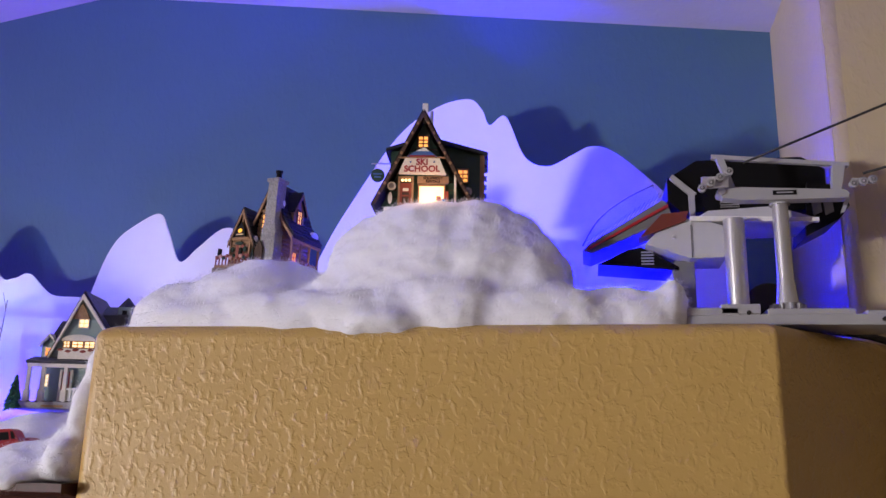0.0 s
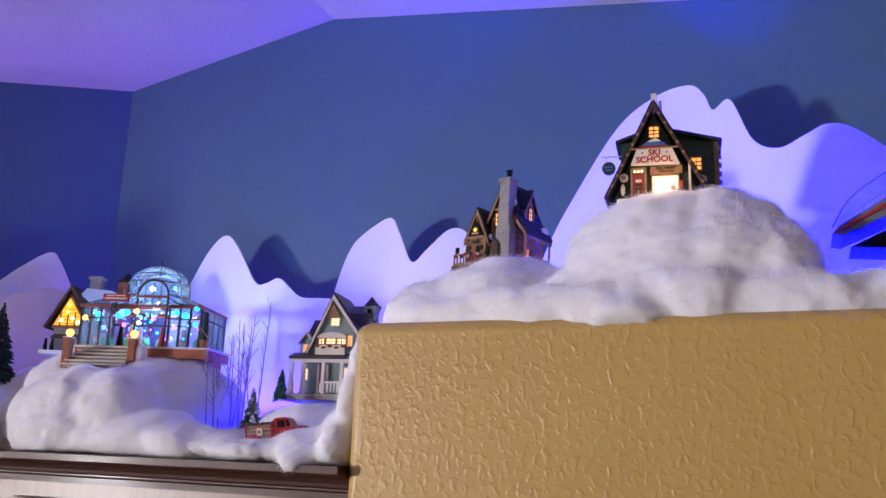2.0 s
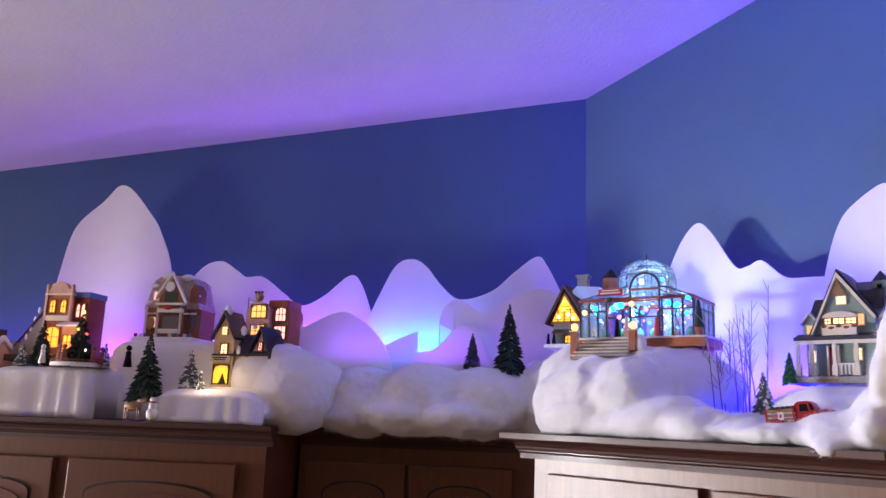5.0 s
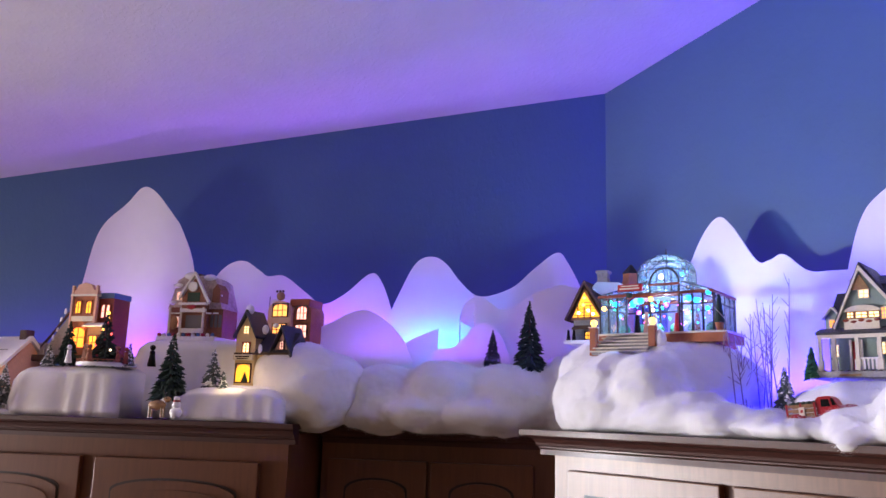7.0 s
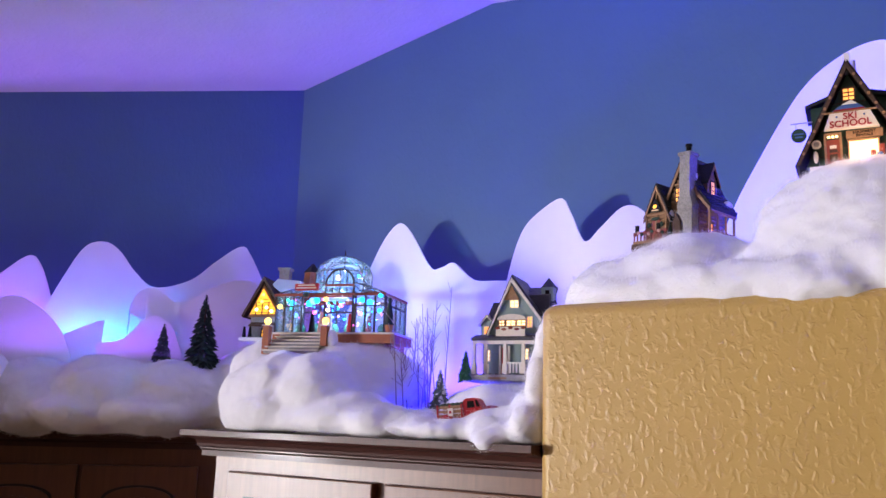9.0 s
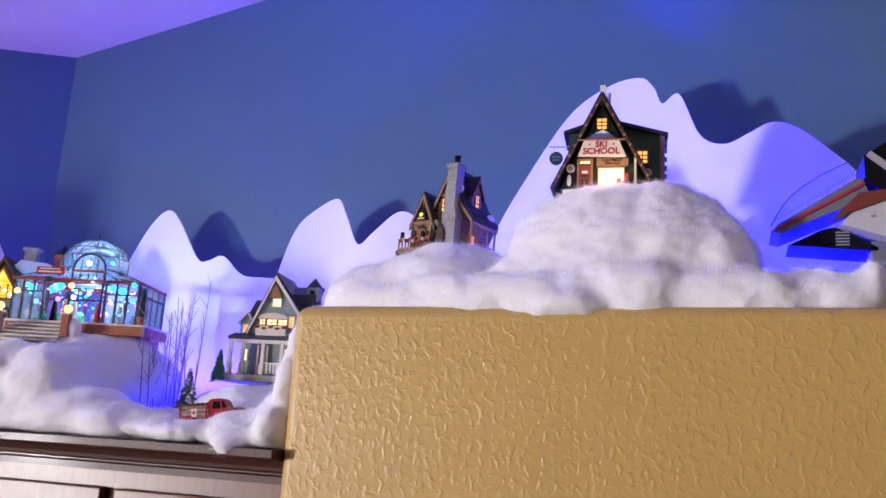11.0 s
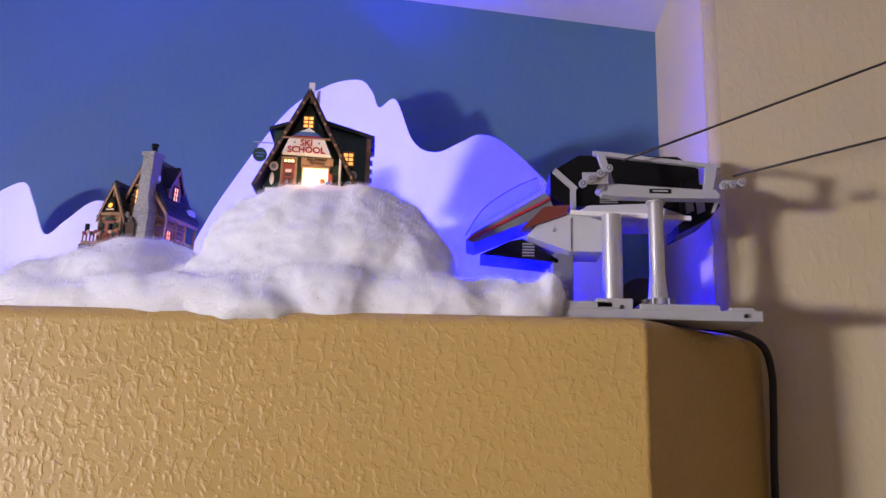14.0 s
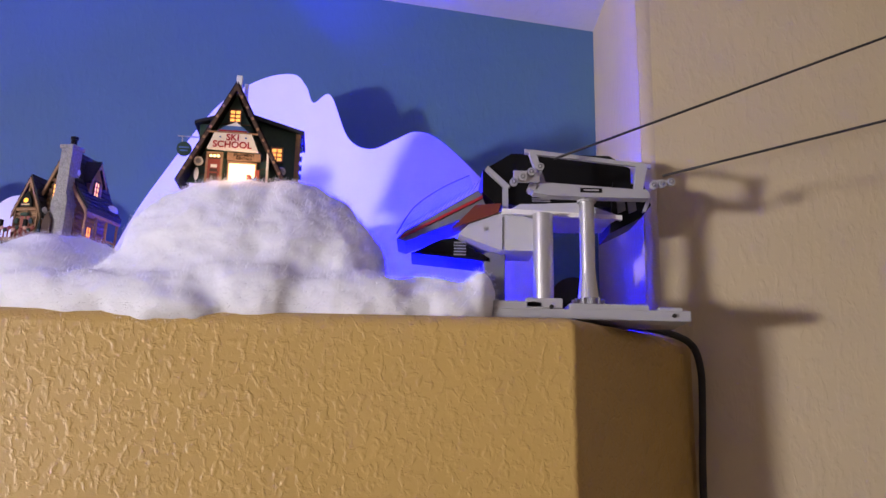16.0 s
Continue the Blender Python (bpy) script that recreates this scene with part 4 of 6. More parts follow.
    for a, b in (((0.073, 0.160), (0.043, 0.120)), ((0.073, 0.160), (0.103, 0.120))):
        part("dormer_roof", side_prism([a, b, (b[0], b[1] + 0.005), (a[0], a[1] + 0.007)], 0.014, 0.072), BLACK_ROOF, dorm)
        part("dormer_barge", side_prism([(a[0], a[1] - 0.006), (b[0], b[1] - 0.003), (b[0], b[1] + 0.002), (a[0], a[1] + 0.002)], 0.0722, 0.0745), TAN_LOG, dorm)
    pane = part("dormer_window", boxes((0.0655, 0.0675, 0.065, 0.081, 0.100, 0.126)), WINDOW_GLOW, dorm, "glowing orange dormer window")
    part("glazing_bar", boxes((0.067, 0.0688, 0.0722, 0.0738, 0.100, 0.126), (0.067, 0.0688, 0.065, 0.081, 0.108, 0.1093), (0.067, 0.0688, 0.065, 0.081, 0.117, 0.1183), (0.066, 0.069, 0.0625, 0.065, 0.098, 0.128), (0.066, 0.069, 0.081, 0.0835, 0.098, 0.128), (0.066, 0.069, 0.0625, 0.0835, 0.126, 0.129), (0.066, 0.069, 0.0625, 0.0835, 0.097, 0.100)), DARK_TIMBER, pane)
    low = part("porch_window", boxes((0.0605, 0.0625, 0.064, 0.080, 0.016, 0.042)), WINDOW_ORANGE, h, "glowing orange porch window")
    part("glazing_bar", boxes((0.062, 0.0638, 0.0712, 0.0728, 0.016, 0.042), (0.062, 0.0638, 0.064, 0.080, 0.024, 0.0253), (0.062, 0.0638, 0.064, 0.080, 0.033, 0.0343), (0.061, 0.064, 0.061, 0.064, 0.014, 0.044), (0.061, 0.064, 0.080, 0.083, 0.014, 0.044)), DARK_TIMBER, low)
    part("porch_lamp", ball((0.076, 0.068, 0.008), 0.0055, 2), WINDOW_BRIGHT, h)
    lit_window(h, 0.000, 0.086, 0.012, 0.026, 0.017, WINDOW_GLOW, DARK_TIMBER, 2, 3)
    part("gable_timber", boxes((-0.016, 0.040, 0.013, 0.018, 0.118, 0.123), bevel=0.001), TAN_LOG, h)
    part("gable_wreath", ball((0.010, 0.013, 0.138), 0.007, 1, (1, 0.4, 1)), BOTTLE_GREEN, h)
    # tapering fieldstone chimney
    ch = part("chimney", prism([(0.014, 0.0), (0.058, 0.0), (0.057, 0.074), (0.051, 0.092), (0.051, 0.176), (0.021, 0.176), (0.020, 0.092), (0.015, 0.074)], -0.012, 0.024), GREY_STONE, h, "grey fieldstone chimney")
    for k in range(64):
        z = 0.004 + 0.168 * random.random()
        half = 0.018 if z < 0.08 else 0.012
        part("stone", ball((0.036 + (random.random() * 2 - 1) * half, -0.012, z), 0.0042, 1, (1.3, 0.30, 0.8)), GREY_STONE, ch)
    for k in range(30):
        part("stone", ball((0.0575 if k < 14 else 0.0512, -0.008 + 0.028 * random.random(), 0.004 + 0.068 * random.random() if k < 14 else 0.096 + 0.076 * random.random()), 0.0042, 1, (0.30, 1.3, 0.8)), GREY_STONE, ch)
    part("chimney_cap", boxes((0.017, 0.055, -0.016, 0.028, 0.172, 0.179), bevel=0.001), GREY_STONE, ch)
    part("chimney_pot", rod((0.037, 0.006, 0.178), (0.037, 0.006, 0.196), 0.0078, 0.0068, 14), BLACK_GLOSS, ch)
    part("pot_rim", rod((0.037, 0.006, 0.192), (0.037, 0.006, 0.197), 0.0092, n=14), BLACK_GLOSS, ch)
    part("arch", prism([(0.004, 0.0), (0.030, 0.0), (0.028, 0.040), (0.017, 0.054), (0.006, 0.040)], -0.020, -0.0125), DARK_TIMBER, h)
    part("evergreen", rod((0.000, -0.020, 0.0), (0.000, -0.020, 0.040), 0.011, 0.001, 10), BOTTLE_GREEN, h)
    # deck with a garlanded rail
    part("deck", boxes((-0.105, -0.004, -0.034, 0.0, 0.0, 0.006)), TAN_LOG, h)
    for k in range(10):
        x = -0.103 + 0.0105 * k
        part("rail_post", rod((x, -0.032, 0.004), (x, -0.032, 0.022), 0.0018, n=6), RED_DOOR, h)
        part("garland_tuft", ball((x + 0.004, -0.034, 0.019 + 0.004 * (k % 2)), 0.0045, 1, (1.3, 0.8, 0.9)), (RED_DOOR, PINK_STUCCO, BOTTLE_GREEN)[k % 3], h)
    part("deck_rail", rod((-0.105, -0.032, 0.022), (-0.006, -0.032, 0.023), 0.0022, n=8), RED_DOOR, h)
    for x in (-0.094, -0.028):
        part("deck_lantern", boxes((x - 0.004, x + 0.004, -0.036, -0.028, 0.024, 0.038), bevel=0.001), BLACK_GLOSS, h)
    part("snow_patch", ball((-0.012, 0.004, 0.056), 1.0, 3, (0.005, 0.010, 0.012)), SNOW, h, "painted snow", smooth=True)
    part("snow_patch", ball((0.080, 0.128, 0.084), 1.0, 3, (0.009, 0.020, 0.010)), SNOW, h, "painted snow", smooth=True)
    part("snow_patch", ball((0.046, 0.022, 0.134), 1.0, 3, (0.006, 0.010, 0.010)), SNOW, h, "painted snow", smooth=True)
    part("base", boxes((-0.108, 0.10, -0.038, 0.145, -0.014, 0.0), bevel=0.002), DARK_TIMBER, h)
    return h


def porch_house(m):
    h = root("gabled_porch_house", m, "sage green gabled house model with white porch and lit windows", "model house")
    part("front_wall", prism([(-0.052, 0.0), (0.085, 0.0), (0.085, 0.130), (0.011, 0.235), (-0.040, 0.115), (-0.052, 0.10)], 0.0, 0.12), SAGE_PAINT, h)
    for a, b in (((0.011, 0.242), (-0.049, 0.098)), ((0.011, 0.242), (0.088, 0.132))):
        d = (Vector(b) - Vector(a)).normalized()
        nrm = Vector((-d.y, d.x)) * (-0.006 if b[0] < 0 else 0.006)
        roof = part("roof_slope", prism([a, b, (b[0] + nrm.x, b[1] + nrm.y), (a[0], a[1] + 0.009)], -0.004, 0.13), SLATE_ROOF, h)
        part("barge_board", prism([(a[0], a[1] - 0.012), (b[0] * 0.96, b[1] - 0.002), (b[0], b[1] + 0.003), a], -0.010, -0.004), CREAM_PAINT, roof)
    part("gable_truss", prism([(-0.010, 0.186), (0.030, 0.186), (0.011, 0.222)], -0.006, 0.0), TAN_LOG, h, "brown gable ornament")
    part("main_roof", side_prism([(0.02, 0.20), (0.10, 0.232), (0.10, 0.226), (0.02, 0.150)], 0.02, 0.10), SLATE_ROOF, h)
    part("main_block", boxes((0.02, 0.10, 0.02, 0.13, 0.0, 0.155)), SAGE_PAINT, h)
    cup = part("cupola", boxes((0.076, 0.106, 0.030, 0.06, 0.185, 0.222)), SAGE_PAINT, h, "small sage cupola with dark pointed roof")
    part("cupola_roof", rod((0.091, 0.045, 0.221), (0.091, 0.045, 0.246), 0.021, 0.001, 8), SLATE_ROOF, cup)
    part("cupola_window", boxes((0.086, 0.096, 0.028, 0.031, 0.197, 0.213)), BLACK_GLOSS, cup)
    part("cupola_skirt", rod((0.091, 0.045, 0.180), (0.091, 0.045, 0.189), 0.021, 0.018, 8), SLATE_ROOF, cup)
    ch = part("chimney", boxes((-0.024, -0.004, 0.05, 0.07, 0.14, 0.222), bevel=0.001), PINK_STUCCO, h)
    part("chimney_cap", boxes((-0.027, -0.001, 0.047, 0.073, 0.214, 0.219)), CREAM_PAINT, ch)
    part("left_wing", boxes((-0.072, -0.02, 0.03, 0.12, 0.0, 0.14)), SAGE_PAINT, h)
    part("left_roof", side_prism([(0.018, 0.132), (0.07, 0.185), (0.07, 0.191), (0.016, 0.139)], -0.060, -0.015), SLATE_ROOF, h)
    part("left_dormer", prism([(-0.072, 0.095), (-0.040, 0.095), (-0.040, 0.128), (-0.056, 0.147), (-0.072, 0.128)], 0.012, 0.05), SAGE_PAINT, h)
    for s in gable_roof(-0.074, -0.038, 0.006, 0.055, 0.126, 0.148, 0.004, 0.004):
        part("dormer_roof", s, CREAM_PAINT, h)
    lit_window(h, -0.056, 0.104, 0.010, 0.016, 0.010, WINDOW_ORANGE, CREAM_PAINT, 2, 2)
    lit_window(h, 0.017, 0.168, 0.018, 0.016, 0.0, WINDOW_BRIGHT, CREAM_PAINT, 2, 2)
    for x, w in ((-0.013, 0.012), (0.010, 0.022), (0.036, 0.020)):
        lit_window(h, x, 0.122, w, 0.012, -0.003, WINDOW_BRIGHT, TAN_LOG, 2, 2)
    lit_window(h, 0.056, 0.118, 0.010, 0.024, 0.0, WINDOW_GLOW, CREAM_PAINT, 2, 3)
    part("arched_hood", prism([(-0.024, 0.136), (0.050, 0.136)] + [(0.013 + 0.037 * math.cos(t), 0.136 + 0.014 * math.sin(t)) for t in [k * math.pi / 10 for k in range(1, 10)]], -0.010, -0.002), CREAM_PAINT, h)
    part("balcony", boxes((-0.022, 0.050, -0.022, 0.0, 0.094, 0.098), (-0.022, 0.050, -0.022, -0.019, 0.098, 0.117)), CREAM_PAINT, h)
    for k in range(5):
        part("garland", ball((-0.018 + 0.016 * k, -0.022, 0.114 - 0.003 * (k % 2)), 0.005, 1, (1.5, 0.5, 0.7)), RED_DOOR, h)
    part("porch_roof", side_prism([(-0.036, 0.082), (0.0, 0.094), (0.0, 0.100), (-0.038, 0.088)], -0.080, 0.12), SLATE_ROOF, h)
    part("porch_beam", boxes((-0.078, 0.12, -0.035, -0.028, 0.074, 0.082)), CREAM_PAINT, h)
    for x in (-0.073, -0.043, 0.005, 0.050, 0.10):
        col = part("porch_column", boxes((x - 0.004, x + 0.004, -0.035, -0.027, 0.024, 0.075), bevel=0.0008), CREAM_PAINT, h)
        part("column_base", boxes((x - 0.006, x + 0.006, -0.037, -0.025, 0.0, 0.026), bevel=0.001), CREAM_PAINT, col)
    for x in (0.018, 0.026, 0.034, 0.042):
        part("rail_post", boxes((x - 0.002, x + 0.002, -0.034, -0.031, 0.004, 0.026)), WHITE_PAINT, h)
    part("porch_rail", boxes((0.010, 0.048, -0.0345, -0.0305, 0.026, 0.030)), WHITE_PAINT, h)
    part("door", boxes((-0.013, 0.002, -0.004, 0.001, 0.0, 0.068)), RED_PAINT, h, "deep red front door")
    part("door_surround", boxes((-0.019, -0.014, -0.006, 0.0, 0.0, 0.072), (0.003, 0.008, -0.006, 0.0, 0.0, 0.072)), CREAM_PAINT, h)
    lit_window(h, -0.050, 0.036, 0.012, 0.024, -0.001, WINDOW_BRIGHT, CREAM_PAINT, 2, 3)
    lit_window(h, 0.046, 0.040, 0.014, 0.024, -0.001, WINDOW_BRIGHT, CREAM_PAINT, 2, 3)
    for k in range(3):
        part("step", boxes((-0.018 - 0.004 * k, 0.010 + 0.004 * k, -0.046 - 0.008 * k, -0.034, -0.004 * k - 0.004, -0.004 * k)), TAN_LOG, h)
    part("base", boxes((-0.10, 0.13, -0.06, 0.13, -0.016, -0.001), bevel=0.002), GREY_STONE, h)
    for k in range(14):
        part("shrub", ball((-0.09 + 0.016 * k, -0.054 + 0.006 * random.random(), -0.003), 0.006, 1, (1.2, 1, 0.8)), DARK_TIMBER, h)
    return h


ski_school(pose(-0.281, 1.405, 2.629, 0, 0, 7))
log_cabin(pose(-0.602, 1.468, 2.536, 0, 2.5, -15) @ Matrix.Diagonal((0.73, 0.70, 0.96, 1)))
porch_house(pose(-1.018, 1.57, 2.296, 0, 0, 12) @ Matrix.Diagonal((0.92, 0.92, 0.90, 1)))


# ---- trees ----
def brush_tree(name, m, height, radius, label, mat=None, rings=20, lights=False, snowy=0.35):
    """A bottle-brush tree: a wire stem with rings of many short needles."""
    t = root(name, m, label, "tree", "model trees")
    part("trunk", rod((0, 0, 0), (0, 0, height * 0.96), radius * 0.10, radius * 0.03, 8), DARK_TIMBER, t)
    part("stand", rod((0, 0, -0.004), (0, 0, 0.004), radius * 0.35, n=12), WHITE_PAINT, t)
    rng = random.Random(int(height * 1e4))
    green, white = bmesh.new(), bmesh.new()
    for k in range(rings):
        u = k / (rings - 1)
        z, r = height * (0.08 + 0.90 * u), radius * (1 - u) ** 0.85 + 0.003
        for j in range(max(7, int(30 * (1 - u * 0.7)))):
            a = rng.random() * math.tau
            rr = r * (0.72 + 0.4 * rng.random())
            bm = white if rng.random() < snowy * 0.5 else green
            drop = -0.35 * rr + rng.uniform(-0.006, 0.006)
            base, tip = Vector((0.15 * rr * math.cos(a), 0.15 * rr * math.sin(a), z)), Vector((rr * math.cos(a), rr * math.sin(a), z + drop))
            wide = Vector((-math.sin(a), math.cos(a), 0.0)) * (0.0022 + 0.10 * rr)
            lift = Vector((0, 0, 0.0025 + 0.05 * rr))
            v = [bm.verts.new(p) for p in (base, base.lerp(tip, 0.6) + wide, tip, base.lerp(tip, 0.6) - wide, base.lerp(tip, 0.6) + lift, base.lerp(tip, 0.6) - lift)]
            for f in ((0, 1, 4), (1, 2, 4), (2, 3, 4), (3, 0, 4), (1, 0, 5), (2, 1, 5), (3, 2, 5), (0, 3, 5)):
                bm.faces.new([v[i] for i in f])
    tagged(part("foliage", green, mat or BOTTLE_GREEN, t), kind="stuff")
    tagged(part("flocking", white, SNOW if snowy > 0.3 else (mat or BOTTLE_GREEN), t, "snow flocked tips"), kind="stuff")
    if lights:
        for k in range(22):
            u, a = k / 22, k * 2.4
            r = radius * (1 - u) * 0.95 + 0.002
            part("bauble", ball((r * math.cos(a), r * math.sin(a), height * (0.08 + 0.86 * u)), 0.0035, 1), (BULBS[6], BULBS[4], BULBS[1])[k % 3] if k % 2 else RED_PAINT, t)
        part("star", ball((0, 0, height), 0.006, 1), BULBS[6], t)
    return t


brush_tree("bottle_brush_tree", pose(-1.10, 1.43, 2.205), 0.092, 0.026, "frosted bottle-brush tree beside the red truck", FROSTED_GREEN, snowy=0.6)
brush_tree("bottle_brush_tree", pose(-1.082, 1.50, 2.282), 0.06, 0.014, "small bright green tree beside the porch house", BRIGHT_GREEN, 14, snowy=0.0)
brush_tree("bottle_brush_tree", pose(-1.945, 1.50, 2.315), 0.205, 0.052, "tall dark bottle-brush tree on the cotton drift", None, 26, snowy=0.12)
brush_tree("bottle_brush_tree", slope_pose(0.345, 0.385, 2.335), 0.098, 0.026, "small dark bottle-brush tree on the cotton drift", None, 16, snowy=0.12)
brush_tree("bottle_brush_tree", slope_pose(1.245, 0.59, 2.205), 0.19, 0.055, "tall dark bottle-brush tree with snow dusting", None, 24, snowy=0.3)
brush_tree("bottle_brush_tree", slope_pose(1.150, 0.52, 2.25), 0.105, 0.032, "frosted bottle-brush tree by the yellow shop", FROSTED_GREEN, 16, snowy=0.6)
brush_tree("bottle_brush_tree", slope_pose(1.099, 0.56, 2.24), 0.05, 0.014, "tiny frosted bottle-brush tree", FROSTED_GREEN, 10, snowy=0.6)
brush_tree("bottle_brush_tree", slope_pose(1.610, 0.54, 2.30), 0.13, 0.034, "dark bottle-brush tree before the brick tower", None, 20, snowy=0.25)
brush_tree("bottle_brush_tree", slope_pose(1.661, 0.55, 2.295), 0.06, 0.024, "small frosted bottle-brush tree on the felt step", FROSTED_GREEN, 12, snowy=0.6)
brush_tree("bottle_brush_tree", slope_pose(1.390, 0.57, 2.30), 0.06, 0.015, "small frosted bottle-brush tree by the plaza", FROSTED_GREEN, 12, snowy=0.6)
brush_tree("bottle_brush_tree", slope_pose(1.773, 0.585, 2.172), 0.125, 0.03, "dark bottle-brush tree beside the pink cottage", FROSTED_GREEN, 18, snowy=0.5)
brush_tree("bottle_brush_tree", slope_pose(1.901, 0.62, 2.172), 0.09, 0.03, "green bottle-brush tree before the pink cottage", None, 16, snowy=0.2)
brush_tree("bottle_brush_tree", slope_pose(1.834, 0.63, 2.172), 0.075, 0.025, "frosted bottle-brush tree before the pink cottage", FROSTED_GREEN, 14, snowy=0.6)
brush_tree("christmas_tree", slope_pose(1.487, 0.545, 2.302), 0.155, 0.046, "dark green christmas tree with baubles on the plaza", None, 22, lights=True, snowy=0.1)
# ---- ski lift on the wall top ----


def chamfered(x0, x1, y0, y1, z0, z1, c):
    """A long shell with its upper and lower edges cut off at the ends."""
    return prism([(x0, z0 + c), (x0 + c, z0), (x1 - c, z0), (x1, z0 + c), (x1, z1 - c), (x1 - c * 1.6, z1), (x0 + c * 2.2, z1), (x0, z1 - c * 1.4)], y0, y1)


def ski_lift():
    t = root("toy_ski_lift", pose(0.292, 1.37, 2.402), "silver and black toy ski lift station on the wall top", "toy ski lift")
    base = part("base_plate", boxes((-0.15, 0.148, -0.05, 0.05, 0.004, 0.020), bevel=0.0015), GREY_PLASTIC, t)
    part("base_step", boxes((-0.152, -0.075, -0.052, 0.045, 0.018, 0.030), (-0.10, -0.045, -0.052, 0.04, 0.020, 0.035), (-0.035, 0.085, -0.051, 0.04, 0.019, 0.028), (0.10, 0.135, -0.051, 0.04, 0.019, 0.025), bevel=0.0015), GREY_PLASTIC, base)
    part("base_toe", prism([(-0.19, 0.0), (-0.12, 0.0), (-0.12, 0.022), (-0.15, 0.018)], -0.045, 0.04), GREY_PLASTIC, base)
    for x, z in ((-0.062, 0.022), (0.122, 0.012)):
        part("screw_hole", rod((x, -0.0535, z), (x, -0.049, z), 0.0032, n=14), BLACK_RUBBER, base)
    left = part("pylon", rod((-0.066, 0.0, 0.03), (-0.066, 0.0, 0.178), 0.0160, 0.0160, 28), SILVER, t, smooth=False)
    right = part("pylon", rod((0.002, -0.01, 0.08), (0.002, -0.01, 0.208), 0.0118, 0.0118, 28), SILVER, t)
    part("pylon_flare", rod((0.002, -0.01, 0.036), (0.002, -0.01, 0.0805), 0.0165, 0.0119, 28), SILVER, right)
    part("collar", rod((0.002, -0.01, 0.028), (0.002, -0.01, 0.042), 0.022, 0.018, 20), GREY_PLASTIC, right)
    for k in range(12):
        a = k * math.tau / 12
        part("collar_rib", boxes((-0.0015, 0.0015, 0.016, 0.026, 0.026, 0.040)), GREY_PLASTIC, right).matrix_basis = pose(0.002, -0.01, 0, 0, 0, math.degrees(a))
    # cross-arm
    arm = part("cross_arm", prism([(-0.085, 0.204), (-0.060, 0.200), (0.0, 0.199), (0.095, 0.199), (0.098, 0.206), (0.092, 0.212), (-0.085, 0.222), (-0.092, 0.216)], -0.034, -0.012), GREY_PLASTIC, t)
    part("arm_plate", boxes((-0.012, 0.022, -0.0355, -0.0335, 0.206, 0.213)), BLACK_GLOSS, arm)
    part("plate_text", boxes((-0.007, 0.017, -0.0362, -0.035, 0.2085, 0.2105)), GREY_PLASTIC, arm)
    part("arm_collar", rod((0.002, -0.01, 0.196), (0.002, -0.01, 0.210), 0.015, n=20), GREY_PLASTIC, arm)
    part("arm_pin", rod((-0.087, -0.037, 0.214), (-0.087, -0.008, 0.214), 0.006, n=16), SILVER, arm)
    part("top_bar", prism([(-0.098, 0.270), (0.102, 0.250), (0.102, 0.256), (-0.098, 0.277)], -0.030, -0.022), GREY_PLASTIC, t)
    part("end_post", prism([(-0.092, 0.272), (-0.080, 0.270), (-0.066, 0.222), (-0.076, 0.222)], -0.032, -0.020), GREY_PLASTIC, t)
    part("end_post", prism([(0.078, 0.254), (0.096, 0.252), (0.086, 0.206), (0.074, 0.207)], -0.032, -0.020), GREY_PLASTIC, t)
    for x0, z0, dx, dz, n in ((-0.118, 0.214, 0.0135, 0.0085, 4), (0.098, 0.214, 0.0135, 0.0030, 3)):
        train = part("sheave_bracket", boxes((x0, x0 + dx * (n - 1), -0.048, -0.044, z0 + 0.002, z0 + 0.002 + dz * (n - 1) * 0.5 + 0.006), bevel=0.001), SILVER, t)
        for k in range(n):
            c = (x0 + dx * k, z0 + dz * k)
            wheel = part("sheave_wheel", rod((c[0], -0.056, c[1]), (c[0], -0.050, c[1]), 0.0062, n=20), GREY_PLASTIC, train)
            part("wheel_hub", rod((c[0], -0.0568, c[1]), (c[0], -0.0555, c[1]), 0.0036, n=14), DARK_GREY, wheel)
            part("wheel_axle", rod((c[0], -0.0585, c[1]), (c[0], -0.0565, c[1]), 0.0014, n=10), SILVER, wheel)
    # drive station behind
    shell = part("station_shell", chamfered(-0.158, 0.092, 0.06, 0.16, 0.210, 0.300, 0.022), BLACK_GLOSS, t, "gloss black station canopy")
    part("shell_rib", prism([(-0.155, 0.268), (-0.120, 0.235), (-0.112, 0.240), (-0.150, 0.275)], 0.052, 0.060), GREY_PLASTIC, shell)
    part("shell_rib", boxes((-0.125, -0.116, 0.050, 0.060, 0.195, 0.238)), GREY_PLASTIC, shell)
    for x, z in ((-0.070, 0.236), (-0.030, 0.234), (-0.075, 0.216)):
        part("vent_grille", boxes(*[(x, x + 0.03, 0.056, 0.0605, z + 0.003 * k, z + 0.0035 * k * 0.85 + 0.0016 + z * 0) for k in range(0, 1)], (x, x + 0.030, 0.0565, 0.0602, z, z + 0.0014), (x, x + 0.030, 0.0565, 0.0602, z + 0.004, z + 0.0054), (x, x + 0.030, 0.0565, 0.0602, z + 0.008, z + 0.0094)), SILVER, shell)
    cab = part("station_end", prism([(0.052, 0.162), (0.105, 0.190), (0.122, 0.212), (0.112, 0.246), (0.060, 0.252)], 0.05, 0.14), BLACK_GLOSS, t)
    for x in (0.066, 0.084):
        part("end_window", prism([(x, 0.196), (x + 0.013, 0.202), (x + 0.011, 0.226), (x - 0.002, 0.222)], 0.0475, 0.0505), DARK_GREY, cab)
